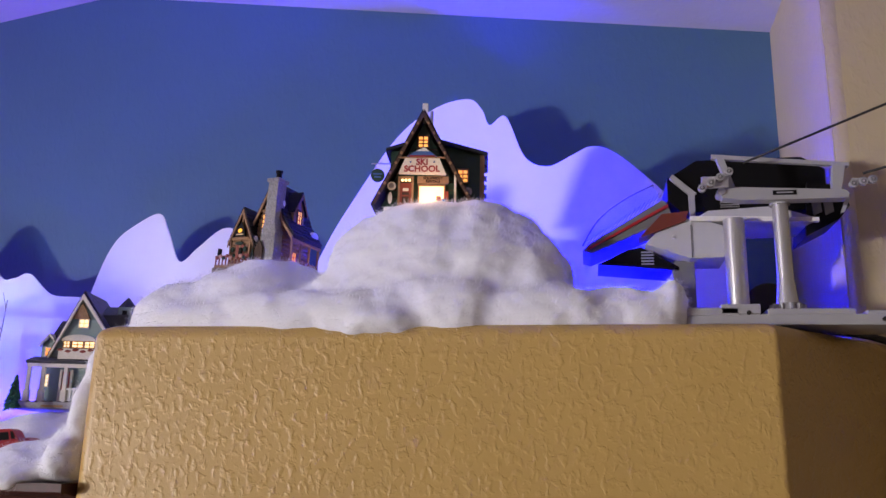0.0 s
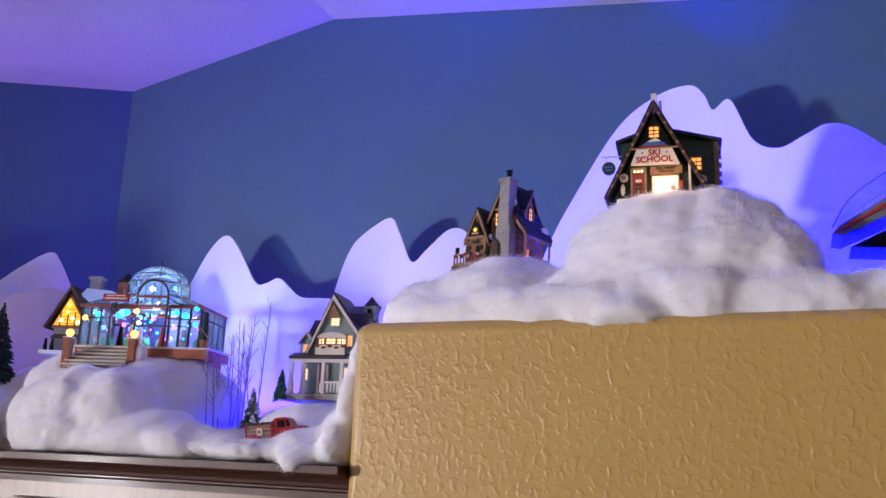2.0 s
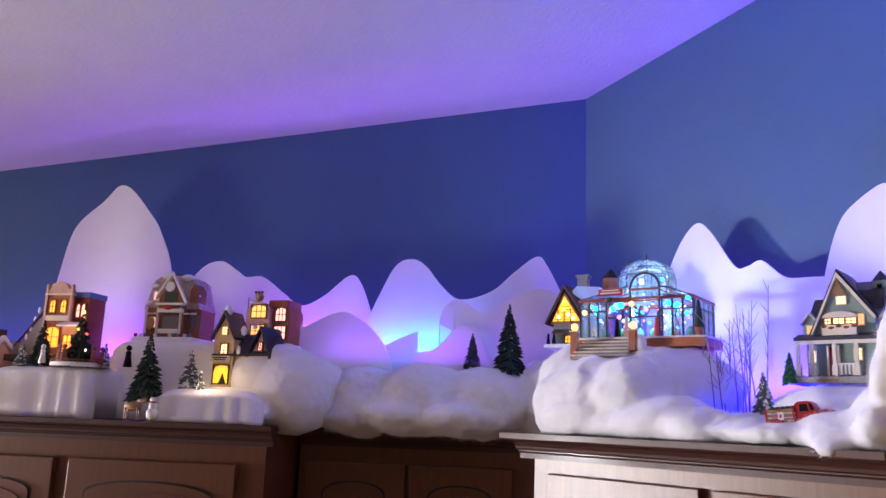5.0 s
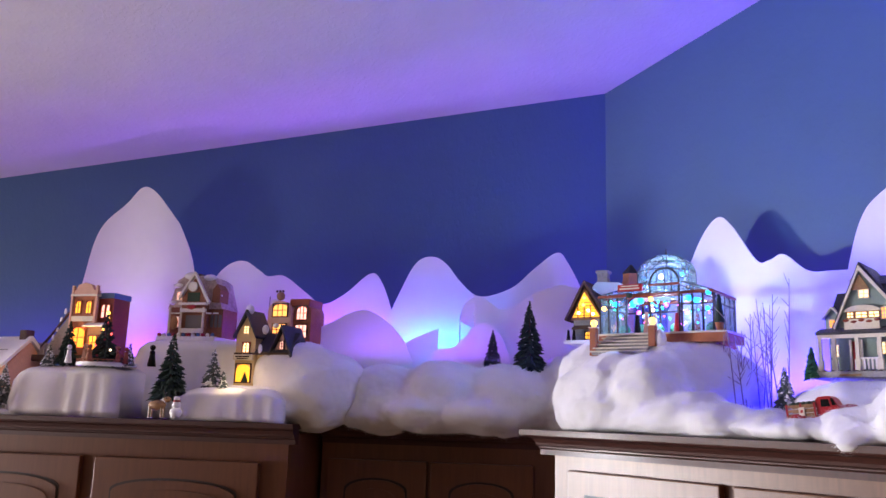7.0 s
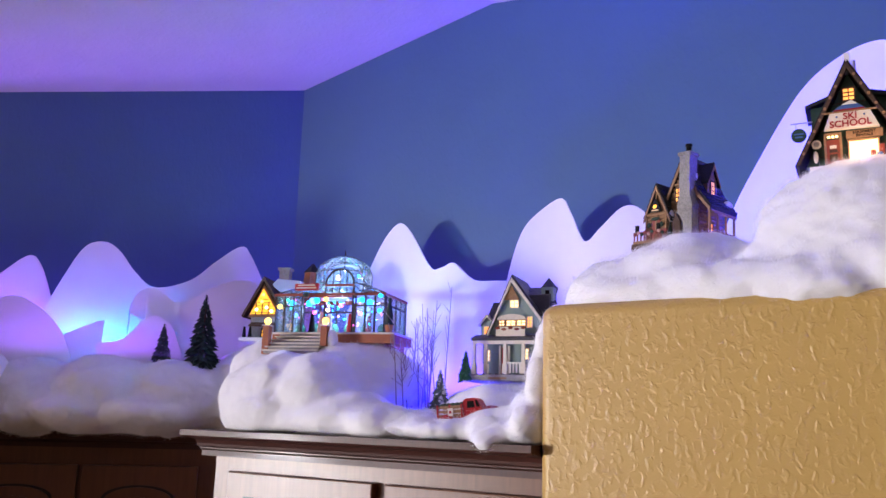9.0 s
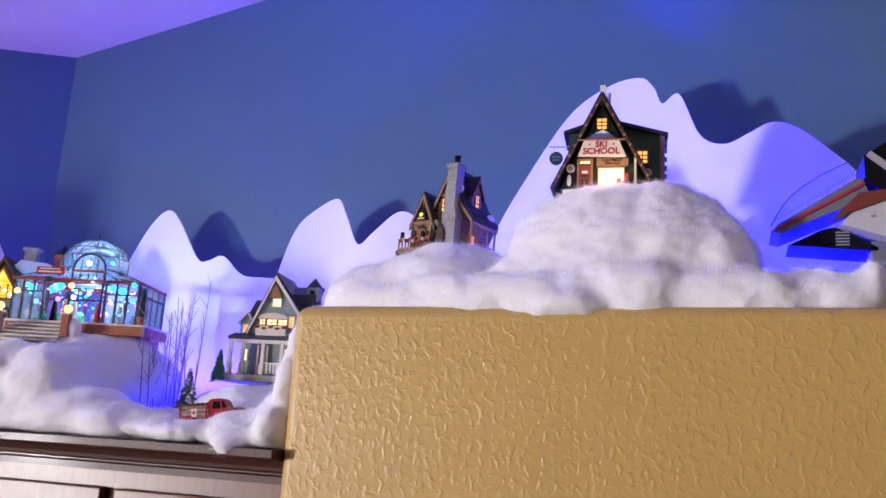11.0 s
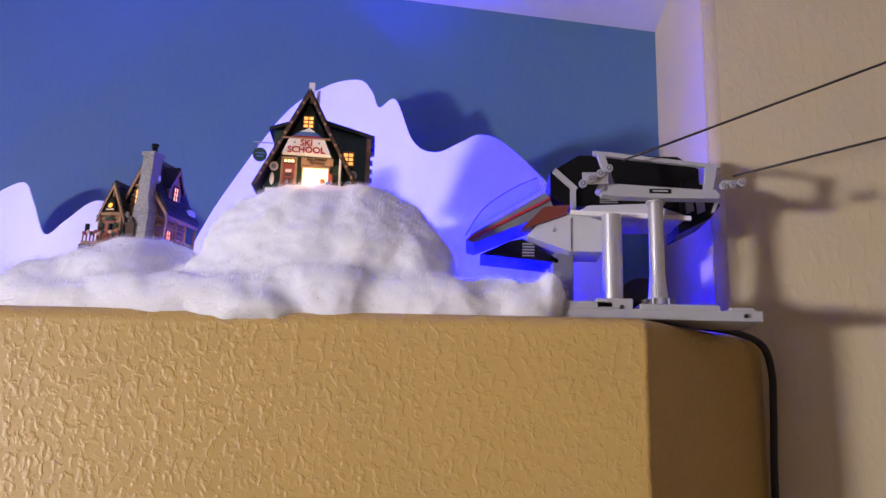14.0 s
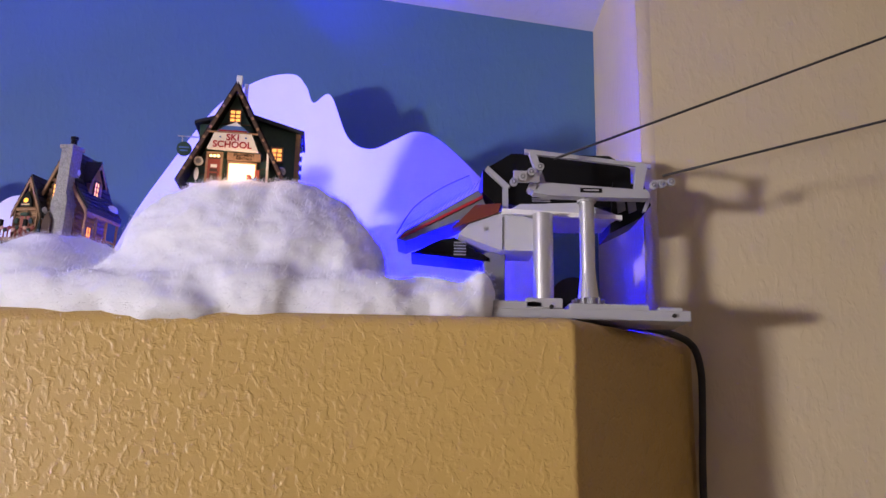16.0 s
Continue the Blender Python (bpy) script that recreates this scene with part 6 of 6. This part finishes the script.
# ---- the village on the slanting side ----
def brick_tower(m):
    h = root("brick_tower_shop", m, "orange brick tower model with fire-lit arched doorway", "model house")
    part("front_block", boxes((-0.045, 0.038, 0.0, 0.09, 0.0, 0.195)), ORANGE_BRICK, h)
    part("parapet", prism([(-0.050, 0.192), (0.043, 0.192), (0.043, 0.206), (0.028, 0.208), (0.018, 0.224), (-0.006, 0.232), (-0.030, 0.224), (-0.038, 0.208), (-0.050, 0.206)], -0.004, 0.012), PINK_STUCCO, h)
    part("cornice", boxes((-0.052, 0.045, -0.008, 0.095, 0.188, 0.194), (-0.049, 0.042, -0.005, 0.002, 0.108, 0.124)), CREAM_PAINT, h)
    for x in (-0.048, 0.041):
        part("corner_pier", boxes((x - 0.004, x + 0.004, -0.006, 0.004, 0.0, 0.222), bevel=0.001), PINK_STUCCO, h)
    part("side_block", boxes((0.038, 0.090, 0.02, 0.10, 0.0, 0.185)), RED_DOOR, h)
    part("side_cornice", boxes((0.037, 0.094, 0.014, 0.10, 0.183, 0.200)), BLUE_PAINT, h)
    for x in (-0.024, 0.015):
        lit_window(h, x, 0.134, 0.018, 0.038, -0.001, WINDOW_YELLOW, ORANGE_BRICK, 2, 2, arch=True)
    for x in (0.055, 0.073):
        lit_window(h, x, 0.122, 0.011, 0.040, 0.018, WINDOW_PINK, RED_DOOR, 1, 2, arch=True)
    lit_window(h, -0.014, 0.026, 0.050, 0.062, -0.001, WINDOW_ORANGE, ORANGE_BRICK, 2, 2, arch=True)
    part("porch_roof", side_prism([(-0.03, 0.088), (0.0, 0.10), (0.0, 0.104), (-0.031, 0.092)], 0.02, 0.095), SNOW, h)
    part("side_shop", boxes((0.03, 0.085, -0.012, 0.02, 0.0, 0.09)), TAN_LOG, h)
    lit_window(h, 0.052, 0.02, 0.026, 0.04, -0.013, WINDOW_ORANGE, DARK_TIMBER, 2, 2)
    stair = part("side_stair", prism([(-0.15, 0.0), (-0.045, 0.0), (-0.045, 0.12), (-0.06, 0.12)], 0.0, 0.04), GREY_STONE, h, "grey stone outside stair")
    part("stair_rail", rod((-0.150, -0.002, 0.02), (-0.055, -0.002, 0.135), 0.004, n=8), DARK_TIMBER, stair)
    part("stair_pier", boxes((-0.155, -0.13, -0.005, 0.04, 0.0, 0.04), bevel=0.001), GREY_STONE, stair)
    for k in range(4):
        snow_patch(stair, (-0.07 - 0.012 * k, -0.002, 0.14 - 0.028 * k), (0.008, 0.004, 0.016))
    part("base", boxes((-0.155, 0.095, -0.03, 0.11, -0.02, 0.0), bevel=0.002), DARK_TIMBER, h)
    return h


def gingerbread(m):
    h = root("gingerbread_house", m, "brown gingerbread house model with white icing trim", "model house")
    part("wall", boxes((-0.070, 0.045, 0.0, 0.10, 0.0, 0.085)), GINGER, h)
    part("mansard_roof", prism([(-0.085, 0.082), (0.085, 0.082), (0.060, 0.165), (0.040, 0.178), (-0.035, 0.178), (-0.060, 0.165)], 0.01, 0.11), FROSTED_SHINGLE, h, "brown shingled roof frosted with snow")
    part("centre_gable", prism([(-0.028, 0.080), (0.045, 0.080), (0.045, 0.112), (0.008, 0.168), (-0.028, 0.112)], -0.012, 0.05), GINGER, h)
    for a, b in (((0.008, 0.176), (-0.036, 0.106)), ((0.008, 0.176), (0.056, 0.092))):
        part("icing", prism([a, b, (b[0] * 1.06, b[1] + 0.008), (a[0], a[1] + 0.010)], -0.020, -0.010), WHITE_PAINT, h)
    part("medallion", rod((0.006, -0.022, 0.142), (0.006, -0.016, 0.142), 0.014, n=18), WHITE_PAINT, h, "white oval sign")
    lit_window(h, -0.048, 0.108, 0.014, 0.022, 0.006, WINDOW_PINK, WHITE_PAINT, 2, 2, arch=True)
    part("upper_window", boxes((-0.012, 0.026, -0.014, -0.011, 0.100, 0.126)), GREEN_PAINT, h)
    part("balcony_trim", boxes((-0.030, 0.048, -0.018, -0.008, 0.070, 0.080), (-0.034, 0.052, -0.022, -0.008, 0.090, 0.096)), WHITE_PAINT, h)
    part("heart", ball((0.006, -0.02, 0.084), 0.010, 1, (1.8, 0.4, 0.8)), RED_PAINT, h)
    part("shop_window", boxes((-0.018, 0.032, -0.003, 0.001, 0.026, 0.062)), DARK_GREY, h)
    part("shop_sill", boxes((-0.024, 0.038, -0.014, 0.0, 0.012, 0.024)), WHITE_PAINT, h)
    for x in (-0.066, -0.030, 0.040):
        part("candy_post", rod((x, -0.010, 0.0), (x, -0.010, 0.084), 0.0036, n=8), CREAM_PAINT, h)
    part("gingerbread_figure", ball((-0.050, -0.010, 0.040), 0.018, 2, (0.7, 0.3, 1.1)), TAN_FUR, h)
    part("side_wing", boxes((0.045, 0.088, 0.015, 0.10, 0.0, 0.082)), GINGER, h)
    for x in (0.055, 0.068, 0.080):
        part("side_window", boxes((x - 0.004, x + 0.004, 0.0125, 0.0155, 0.03, 0.065)), DARK_GREY, h)
    for x, z, s in ((-0.058, 0.150, 0.016), (0.040, 0.172, 0.020), (-0.020, 0.178, 0.022), (0.070, 0.120, 0.014), (-0.072, 0.100, 0.013)):
        part("snow_patch", ball((x, 0.012, z), 1.0, 2, (s, 0.012, s * 0.5)), SNOW, h)
    for x in (-0.062, -0.044, 0.052, 0.074):
        part("icing_band", boxes((x - 0.008, x + 0.008, -0.004, 0.002, 0.066, 0.070)), WHITE_PAINT, h)
    lit_window(h, -0.048, 0.030, 0.016, 0.026, -0.001, WINDOW_PINK, WHITE_PAINT, 2, 2)
    part("chimney", boxes((-0.03, -0.012, 0.05, 0.07, 0.17, 0.19)), DARK_TIMBER, h)
    part("dormer", prism([(0.058, 0.10), (0.082, 0.10), (0.082, 0.135), (0.070, 0.152), (0.058, 0.135)], 0.0, 0.05), GINGER, h)
    for k in range(12):
        part("gumdrop", ball((-0.085 + 0.015 * k, -0.022, 0.005), 0.006, 1), (RED_PAINT, WHITE_PAINT, BLUE_PAINT)[k % 3], h)
    part("base", boxes((-0.092, 0.092, -0.03, 0.11, -0.012, 0.0), bevel=0.002), SNOW, h)
    return h


def town_shop(m):
    h = root("yellow_town_shop", m, "yellow stucco town shop model with dark roofs and bright doorway", "model house")
    part("tower_wall", prism([(-0.058, 0.0), (0.0, 0.0), (0.0, 0.128), (-0.029, 0.176), (-0.058, 0.128)], 0.0, 0.06), YELLOW_STUCCO, h)
    for s in gable_roof(-0.060, 0.002, -0.004, 0.066, 0.124, 0.184, 0.006, 0.006):
        part("tower_roof", s, SLATE_ROOF, h)
    part("wing_wall", boxes((0.0, 0.095, 0.012, 0.09, 0.0, 0.080)), YELLOW_STUCCO, h)
    part("wing_roof", side_prism([(0.002, 0.078), (0.05, 0.130), (0.05, 0.137), (-0.002, 0.085)], 0.0, 0.10), SLATE_ROOF, h)
    part("wing_gable", prism([(0.048, 0.076), (0.098, 0.076), (0.076, 0.136)], 0.004, 0.09), PINK_STUCCO, h)
    for a, b in (((0.076, 0.144), (0.040, 0.076)), ((0.076, 0.144), (0.106, 0.070))):
        part("gable_roof", prism([a, b, (b[0] + 0.004, b[1] + 0.003), (a[0], a[1] + 0.009)], -0.006, 0.09), SLATE_ROOF, h)
    part("spire", ball((-0.030, 0.01, 0.194), 0.011, 2, (1, 1, 1.3)), SNOW, h)
    snow_patch(h, (0.02, 0.01, 0.142), (0.014, 0.012, 0.02))
    snow_patch(h, (0.05, 0.01, 0.152), (0.014, 0.01, 0.010))
    snow_patch(h, (0.016, -0.002, 0.092), (0.009, 0.008, 0.02))
    lit_window(h, -0.028, 0.132, 0.014, 0.018, -0.001, WINDOW_BRIGHT, YELLOW_STUCCO, 2, 3)
    lit_window(h, -0.026, 0.084, 0.018, 0.024, -0.001, WINDOW_BRIGHT, RED_DOOR, 2, 3, arch=True)
    sign = part("shop_sign", boxes((-0.058, -0.002, -0.010, -0.004, 0.064, 0.078), bevel=0.001), CREAM_PAINT, h)
    part("sign_text", boxes((-0.050, -0.010, -0.0112, -0.0098, 0.071, 0.0745), (-0.046, -0.014, -0.0112, -0.0098, 0.0665, 0.069)), DARK_TIMBER, sign)
    lit_window(h, -0.030, 0.010, 0.042, 0.044, -0.001, WINDOW_YELLOW, DARK_TIMBER, 1, 1, arch=True)
    part("doorway_tree", rod((-0.022, -0.006, 0.010), (-0.022, -0.006, 0.034), 0.009, 0.001, 9), BOTTLE_GREEN, h)
    part("cornice", boxes((-0.060, 0.098, -0.004, 0.010, 0.078, 0.083)), DARK_TIMBER, h)
    part("frieze_text", boxes((0.014, 0.04, 0.009, 0.0125, 0.068, 0.073), (0.056, 0.09, 0.009, 0.0125, 0.068, 0.073)), RED_DOOR, h)
    part("side_door", boxes((0.006, 0.022, 0.009, 0.013, 0.0, 0.052)), RED_DOOR, h)
    lit_window(h, 0.034, 0.022, 0.010, 0.026, 0.010, WINDOW_BRIGHT, CREAM_PAINT, 1, 3)
    for x in (0.064, 0.084):
        lit_window(h, x, 0.018, 0.008, 0.030, 0.010, WINDOW_BRIGHT, DARK_TIMBER, 2, 4, arch=True)
    lit_window(h, 0.076, 0.092, 0.010, 0.020, 0.002, WINDOW_PINK, DARK_TIMBER, 2, 3, arch=True)
    part("flower_box", boxes((0.020, 0.044, -0.004, 0.008, 0.0, 0.012), bevel=0.002), RED_PAINT, h)
    part("base", boxes((-0.07, 0.105, -0.03, 0.09, -0.012, 0.0), bevel=0.002), SNOW, h)
    return h


def toy_shop(m):
    h = root("rose_toy_shop", m, "rose pink shop model with arched glowing windows and barrel roof", "model house")
    arch = [(-0.062, 0.0), (0.012, 0.0)] + [(-0.025 + 0.037 * math.cos(a), 0.086 + 0.030 * math.sin(a)) for a in [k * math.pi / 10 for k in range(11)]]
    part("front", prism(arch, 0.0, 0.09), PINK_STUCCO, h)
    part("barrel_roof", boxes((0.0, 0.062, 0.01, 0.09, 0.10, 0.122), bevel=0.004), RED_DOOR, h)
    side = [(0.012, 0.0), (0.068, 0.0)] + [(0.040 + 0.028 * math.cos(a), 0.080 + 0.030 * math.sin(a)) for a in [k * math.pi / 10 for k in range(11)]]
    part("side_front", prism(side, 0.012, 0.09), ORANGE_BRICK, h)
    lit_window(h, -0.022, 0.072, 0.044, 0.034, -0.001, WINDOW_GLOW, DARK_TIMBER, 3, 2, arch=True)
    lit_window(h, 0.040, 0.064, 0.030, 0.036, 0.011, WINDOW_PINK, DARK_TIMBER, 3, 2, arch=True)
    lit_window(h, 0.040, 0.014, 0.034, 0.034, 0.011, WINDOW_PINK, DARK_TIMBER, 3, 2)
    lit_window(h, -0.022, 0.020, 0.040, 0.030, -0.001, WINDOW_GLOW, DARK_TIMBER, 3, 2)
    part("roof_ornament", ball((-0.036, 0.02, 0.132), 0.012, 2, (1, 1, 1.1)), TAN_FUR, h)
    for x in (-0.046, -0.036, -0.026):
        part("ornament_tip", ball((x, 0.015, 0.145), 0.004, 1), DARK_TIMBER, h)
    snow_patch(h, (-0.052, 0.02, 0.118), (0.02, 0.02, 0.008))
    part("flagpole", rod((-0.064, 0.01, 0.09), (-0.064, 0.01, 0.13), 0.001, n=5), DARK_TIMBER, h)
    part("base", boxes((-0.07, 0.075, -0.01, 0.09, -0.012, 0.0), bevel=0.002), SNOW, h)
    return h


def pink_cottage(m):
    h = root("pink_cottage", m, "pink cottage model with snowy roof and coloured string lights", "model house")
    part("wall", prism([(-0.20, 0.0), (0.028, 0.0), (0.028, 0.10), (-0.20, 0.10)], 0.0, 0.12), PINK_STUCCO, h)
    part("end_gable", side_prism([(0.0, 0.0), (0.12, 0.0), (0.12, 0.10), (0.06, 0.165), (0.0, 0.10)], 0.028, 0.034), PINK_STUCCO, h)
    part("roof", side_prism([(-0.02, 0.092), (0.06, 0.168), (0.14, 0.092), (0.14, 0.100), (0.06, 0.180), (-0.022, 0.100)], -0.20, 0.042), SNOW, h, "snow covered roof")
    part("roof_gap", boxes((-0.06, 0.0, 0.02, 0.03, 0.138, 0.142)), DARK_TIMBER, h)
    ch = part("chimney", boxes((0.0, 0.026, 0.05, 0.075, 0.15, 0.196), bevel=0.001), DARK_TIMBER, h)
    part("porch_gable", prism([(-0.15, 0.10), (-0.06, 0.10), (-0.105, 0.172)], -0.03, 0.03), YELLOW_STUCCO, h)
    part("porch_roof", side_prism([(-0.045, 0.086), (0.0, 0.104), (0.0, 0.110), (-0.046, 0.092)], -0.20, 0.03), SNOW, h)
    for k, (x, z, c) in enumerate(((-0.105, 0.155, 6), (-0.108, 0.135, 6), (-0.082, 0.118, 4), (-0.135, 0.118, 3), (-0.06, 0.074, 6), (-0.145, 0.066, 6), (-0.10, 0.076, 6), (-0.05, 0.085, 1), (-0.13, 0.02, 3))):
        part("bulb", ball((x, -0.036, z), 0.0065, 2), BULBS[c], h)
    lit_window(h, -0.12, 0.02, 0.05, 0.05, -0.001, WINDOW_YELLOW, TAN_LOG, 3, 2)
    lit_window(h, 0.010, 0.035, 0.014, 0.034, -0.001, WINDOW_GLOW, DARK_TIMBER, 1, 2)
    part("door", boxes((-0.075, -0.050, -0.003, 0.001, 0.0, 0.06)), RED_DOOR, h)
    for x in (-0.16, -0.085, -0.04):
        part("porch_post", rod((x, -0.036, 0.0), (x, -0.036, 0.092), 0.003, n=8), TAN_LOG, h)
    part("base", boxes((-0.205, 0.05, -0.05, 0.14, -0.012, 0.0), bevel=0.002), SNOW, h)
    return h


brick_tower(slope_pose(1.64, 0.43, 2.335, -6))
gingerbread(slope_pose(1.31, 0.36, 2.404, -4) @ Matrix.Scale(1.12, 4))
town_shop(slope_pose(1.030, 0.51, 2.252, -12) @ Matrix.Scale(1.16, 4))
toy_shop(slope_pose(0.99, 0.37, 2.392, -10) @ Matrix.Scale(1.12, 4))
pink_cottage(slope_pose(1.865, 0.50, 2.180, -18) @ Matrix.Scale(1.18, 4))
point_lamp("cottage_light", slope(1.89, 0.60, 2.25), 0.06, (1.0, 0.55, 0.2), 0.01)
# unseen lamp before the shop, added to brighten walls the key misses
point_lamp("shop_front_fill", slope(1.06, 0.60, 2.275), 0.16, (1.0, 0.7, 0.35), 0.006)
point_lamp("ski_school_light", (-0.262, 1.368, 2.650), 0.12, (1.0, 0.62, 0.4), 0.006)
point_lamp("cabin_light", (-0.500, 1.500, 2.565), 0.02, (1.0, 0.6, 0.3), 0.005)
point_lamp("tower_light", slope(1.60, 0.50, 2.39), 0.20, (1.0, 0.45, 0.1), 0.006)

# plaza with skaters round the tree
plaza = root("plaza_base", slope_pose(1.475, 0.545, 2.303), "round white plaza base with tiny figurines round a tree", "model plaza")
part("disc", rod((0, 0, -0.006), (0, 0, 0.004), 0.085, n=40), SNOW, plaza)
for k in range(20):
    a = math.pi + math.pi * k / 19
    part("fence_post", rod((0.084 * math.cos(a), 0.084 * math.sin(a), 0.002), (0.084 * math.cos(a), 0.084 * math.sin(a), 0.013), 0.0012, n=5), ORANGE_BRICK, plaza)
rail = bmesh.new()
for k in range(19):
    a, b = math.pi + math.pi * k / 19, math.pi + math.pi * (k + 1) / 19
    add_rod(rail, (0.084 * math.cos(a), 0.084 * math.sin(a), 0.011), (0.084 * math.cos(b), 0.084 * math.sin(b), 0.011), 0.0012, n=5)
part("fence_rail", rail, ORANGE_BRICK, plaza)


def figurine(m, height, coat, label):
    """A plain little figure: one mesh, body and head run together."""
    bm = bmesh.new()
    add_rod(bm, (0, 0, 0), (0, 0, height * 0.62), height * 0.20, height * 0.10, 10)
    add_ball(bm, (0, 0, height * 0.60), height * 0.13, 2)
    add_ball(bm, (0, 0, height * 0.84), height * 0.13, 2)
    ob = part("figurine", bm, coat, smooth=True)
    ob.matrix_world = m
    return tagged(ob, label, "figurine", "figurines")


for s, off, z, hh, coat, lab in ((1.565, 0.60, 2.303, 0.055, SNOW, "tiny pale figurine on the plaza"), (1.52, 0.59, 2.303, 0.06, PINK_STUCCO, "tiny pink figurine on the plaza"), (1.50, 0.60, 2.303, 0.058, ORANGE_BRICK, "tiny red-brown figurine on the plaza"), (1.42, 0.58, 2.303, 0.055, RED_DOOR, "tiny dark red figurine beside the tree"), (1.395, 0.58, 2.303, 0.052, RED_DOOR, "tiny dark red figurine beside the tree"), (1.33, 0.55, 2.30, 0.065, BLACK_GLOSS, "tiny dark figurine standing on the felt step"), (1.765, 0.64, 2.172, 0.06, RED_PAINT, "tiny red figurine before the pink cottage")):
    figurine(slope_pose(s, off, z), hh, coat, lab)

snowman = root("snowman", slope_pose(1.195, 0.64, 2.156), "tiny white snowman beside the tall tree", "snowman")
part("body", ball((0, 0, 0.014), 0.017, 2), SNOW, snowman, smooth=True)
part("chest", ball((0, 0, 0.036), 0.012, 2), SNOW, snowman, smooth=True)
part("head", ball((0, 0, 0.053), 0.009, 2), SNOW, snowman, smooth=True)
part("hat", rod((0, 0, 0.059), (0, 0, 0.072), 0.006, n=12), BLACK_GLOSS, snowman)
part("scarf", rod((0, 0, 0.044), (0, 0, 0.048), 0.0105, n=14), RED_PAINT, snowman)
deer = root("reindeer", slope_pose(1.255, 0.635, 2.156), "tiny tan toy reindeer beside the tall tree", "toy animal")
part("body", ball((0, 0, 0.034), 0.018, 2, (1.5, 0.7, 0.8)), TAN_FUR, deer, smooth=True)
for x in (-0.018, 0.018):
    for y in (-0.007, 0.007):
        part("leg", rod((x, y, 0.0), (x, y, 0.03), 0.0028, n=6), TAN_FUR, deer)
part("head", ball((0.030, 0, 0.050), 0.009, 2, (1.3, 0.8, 0.9)), TAN_FUR, deer, smooth=True)
for y in (-0.005, 0.005):
    part("antler", rod((0.026, y, 0.056), (0.022, y * 2.4, 0.076), 0.0014, 0.0006, 5), DARK_TIMBER, deer)
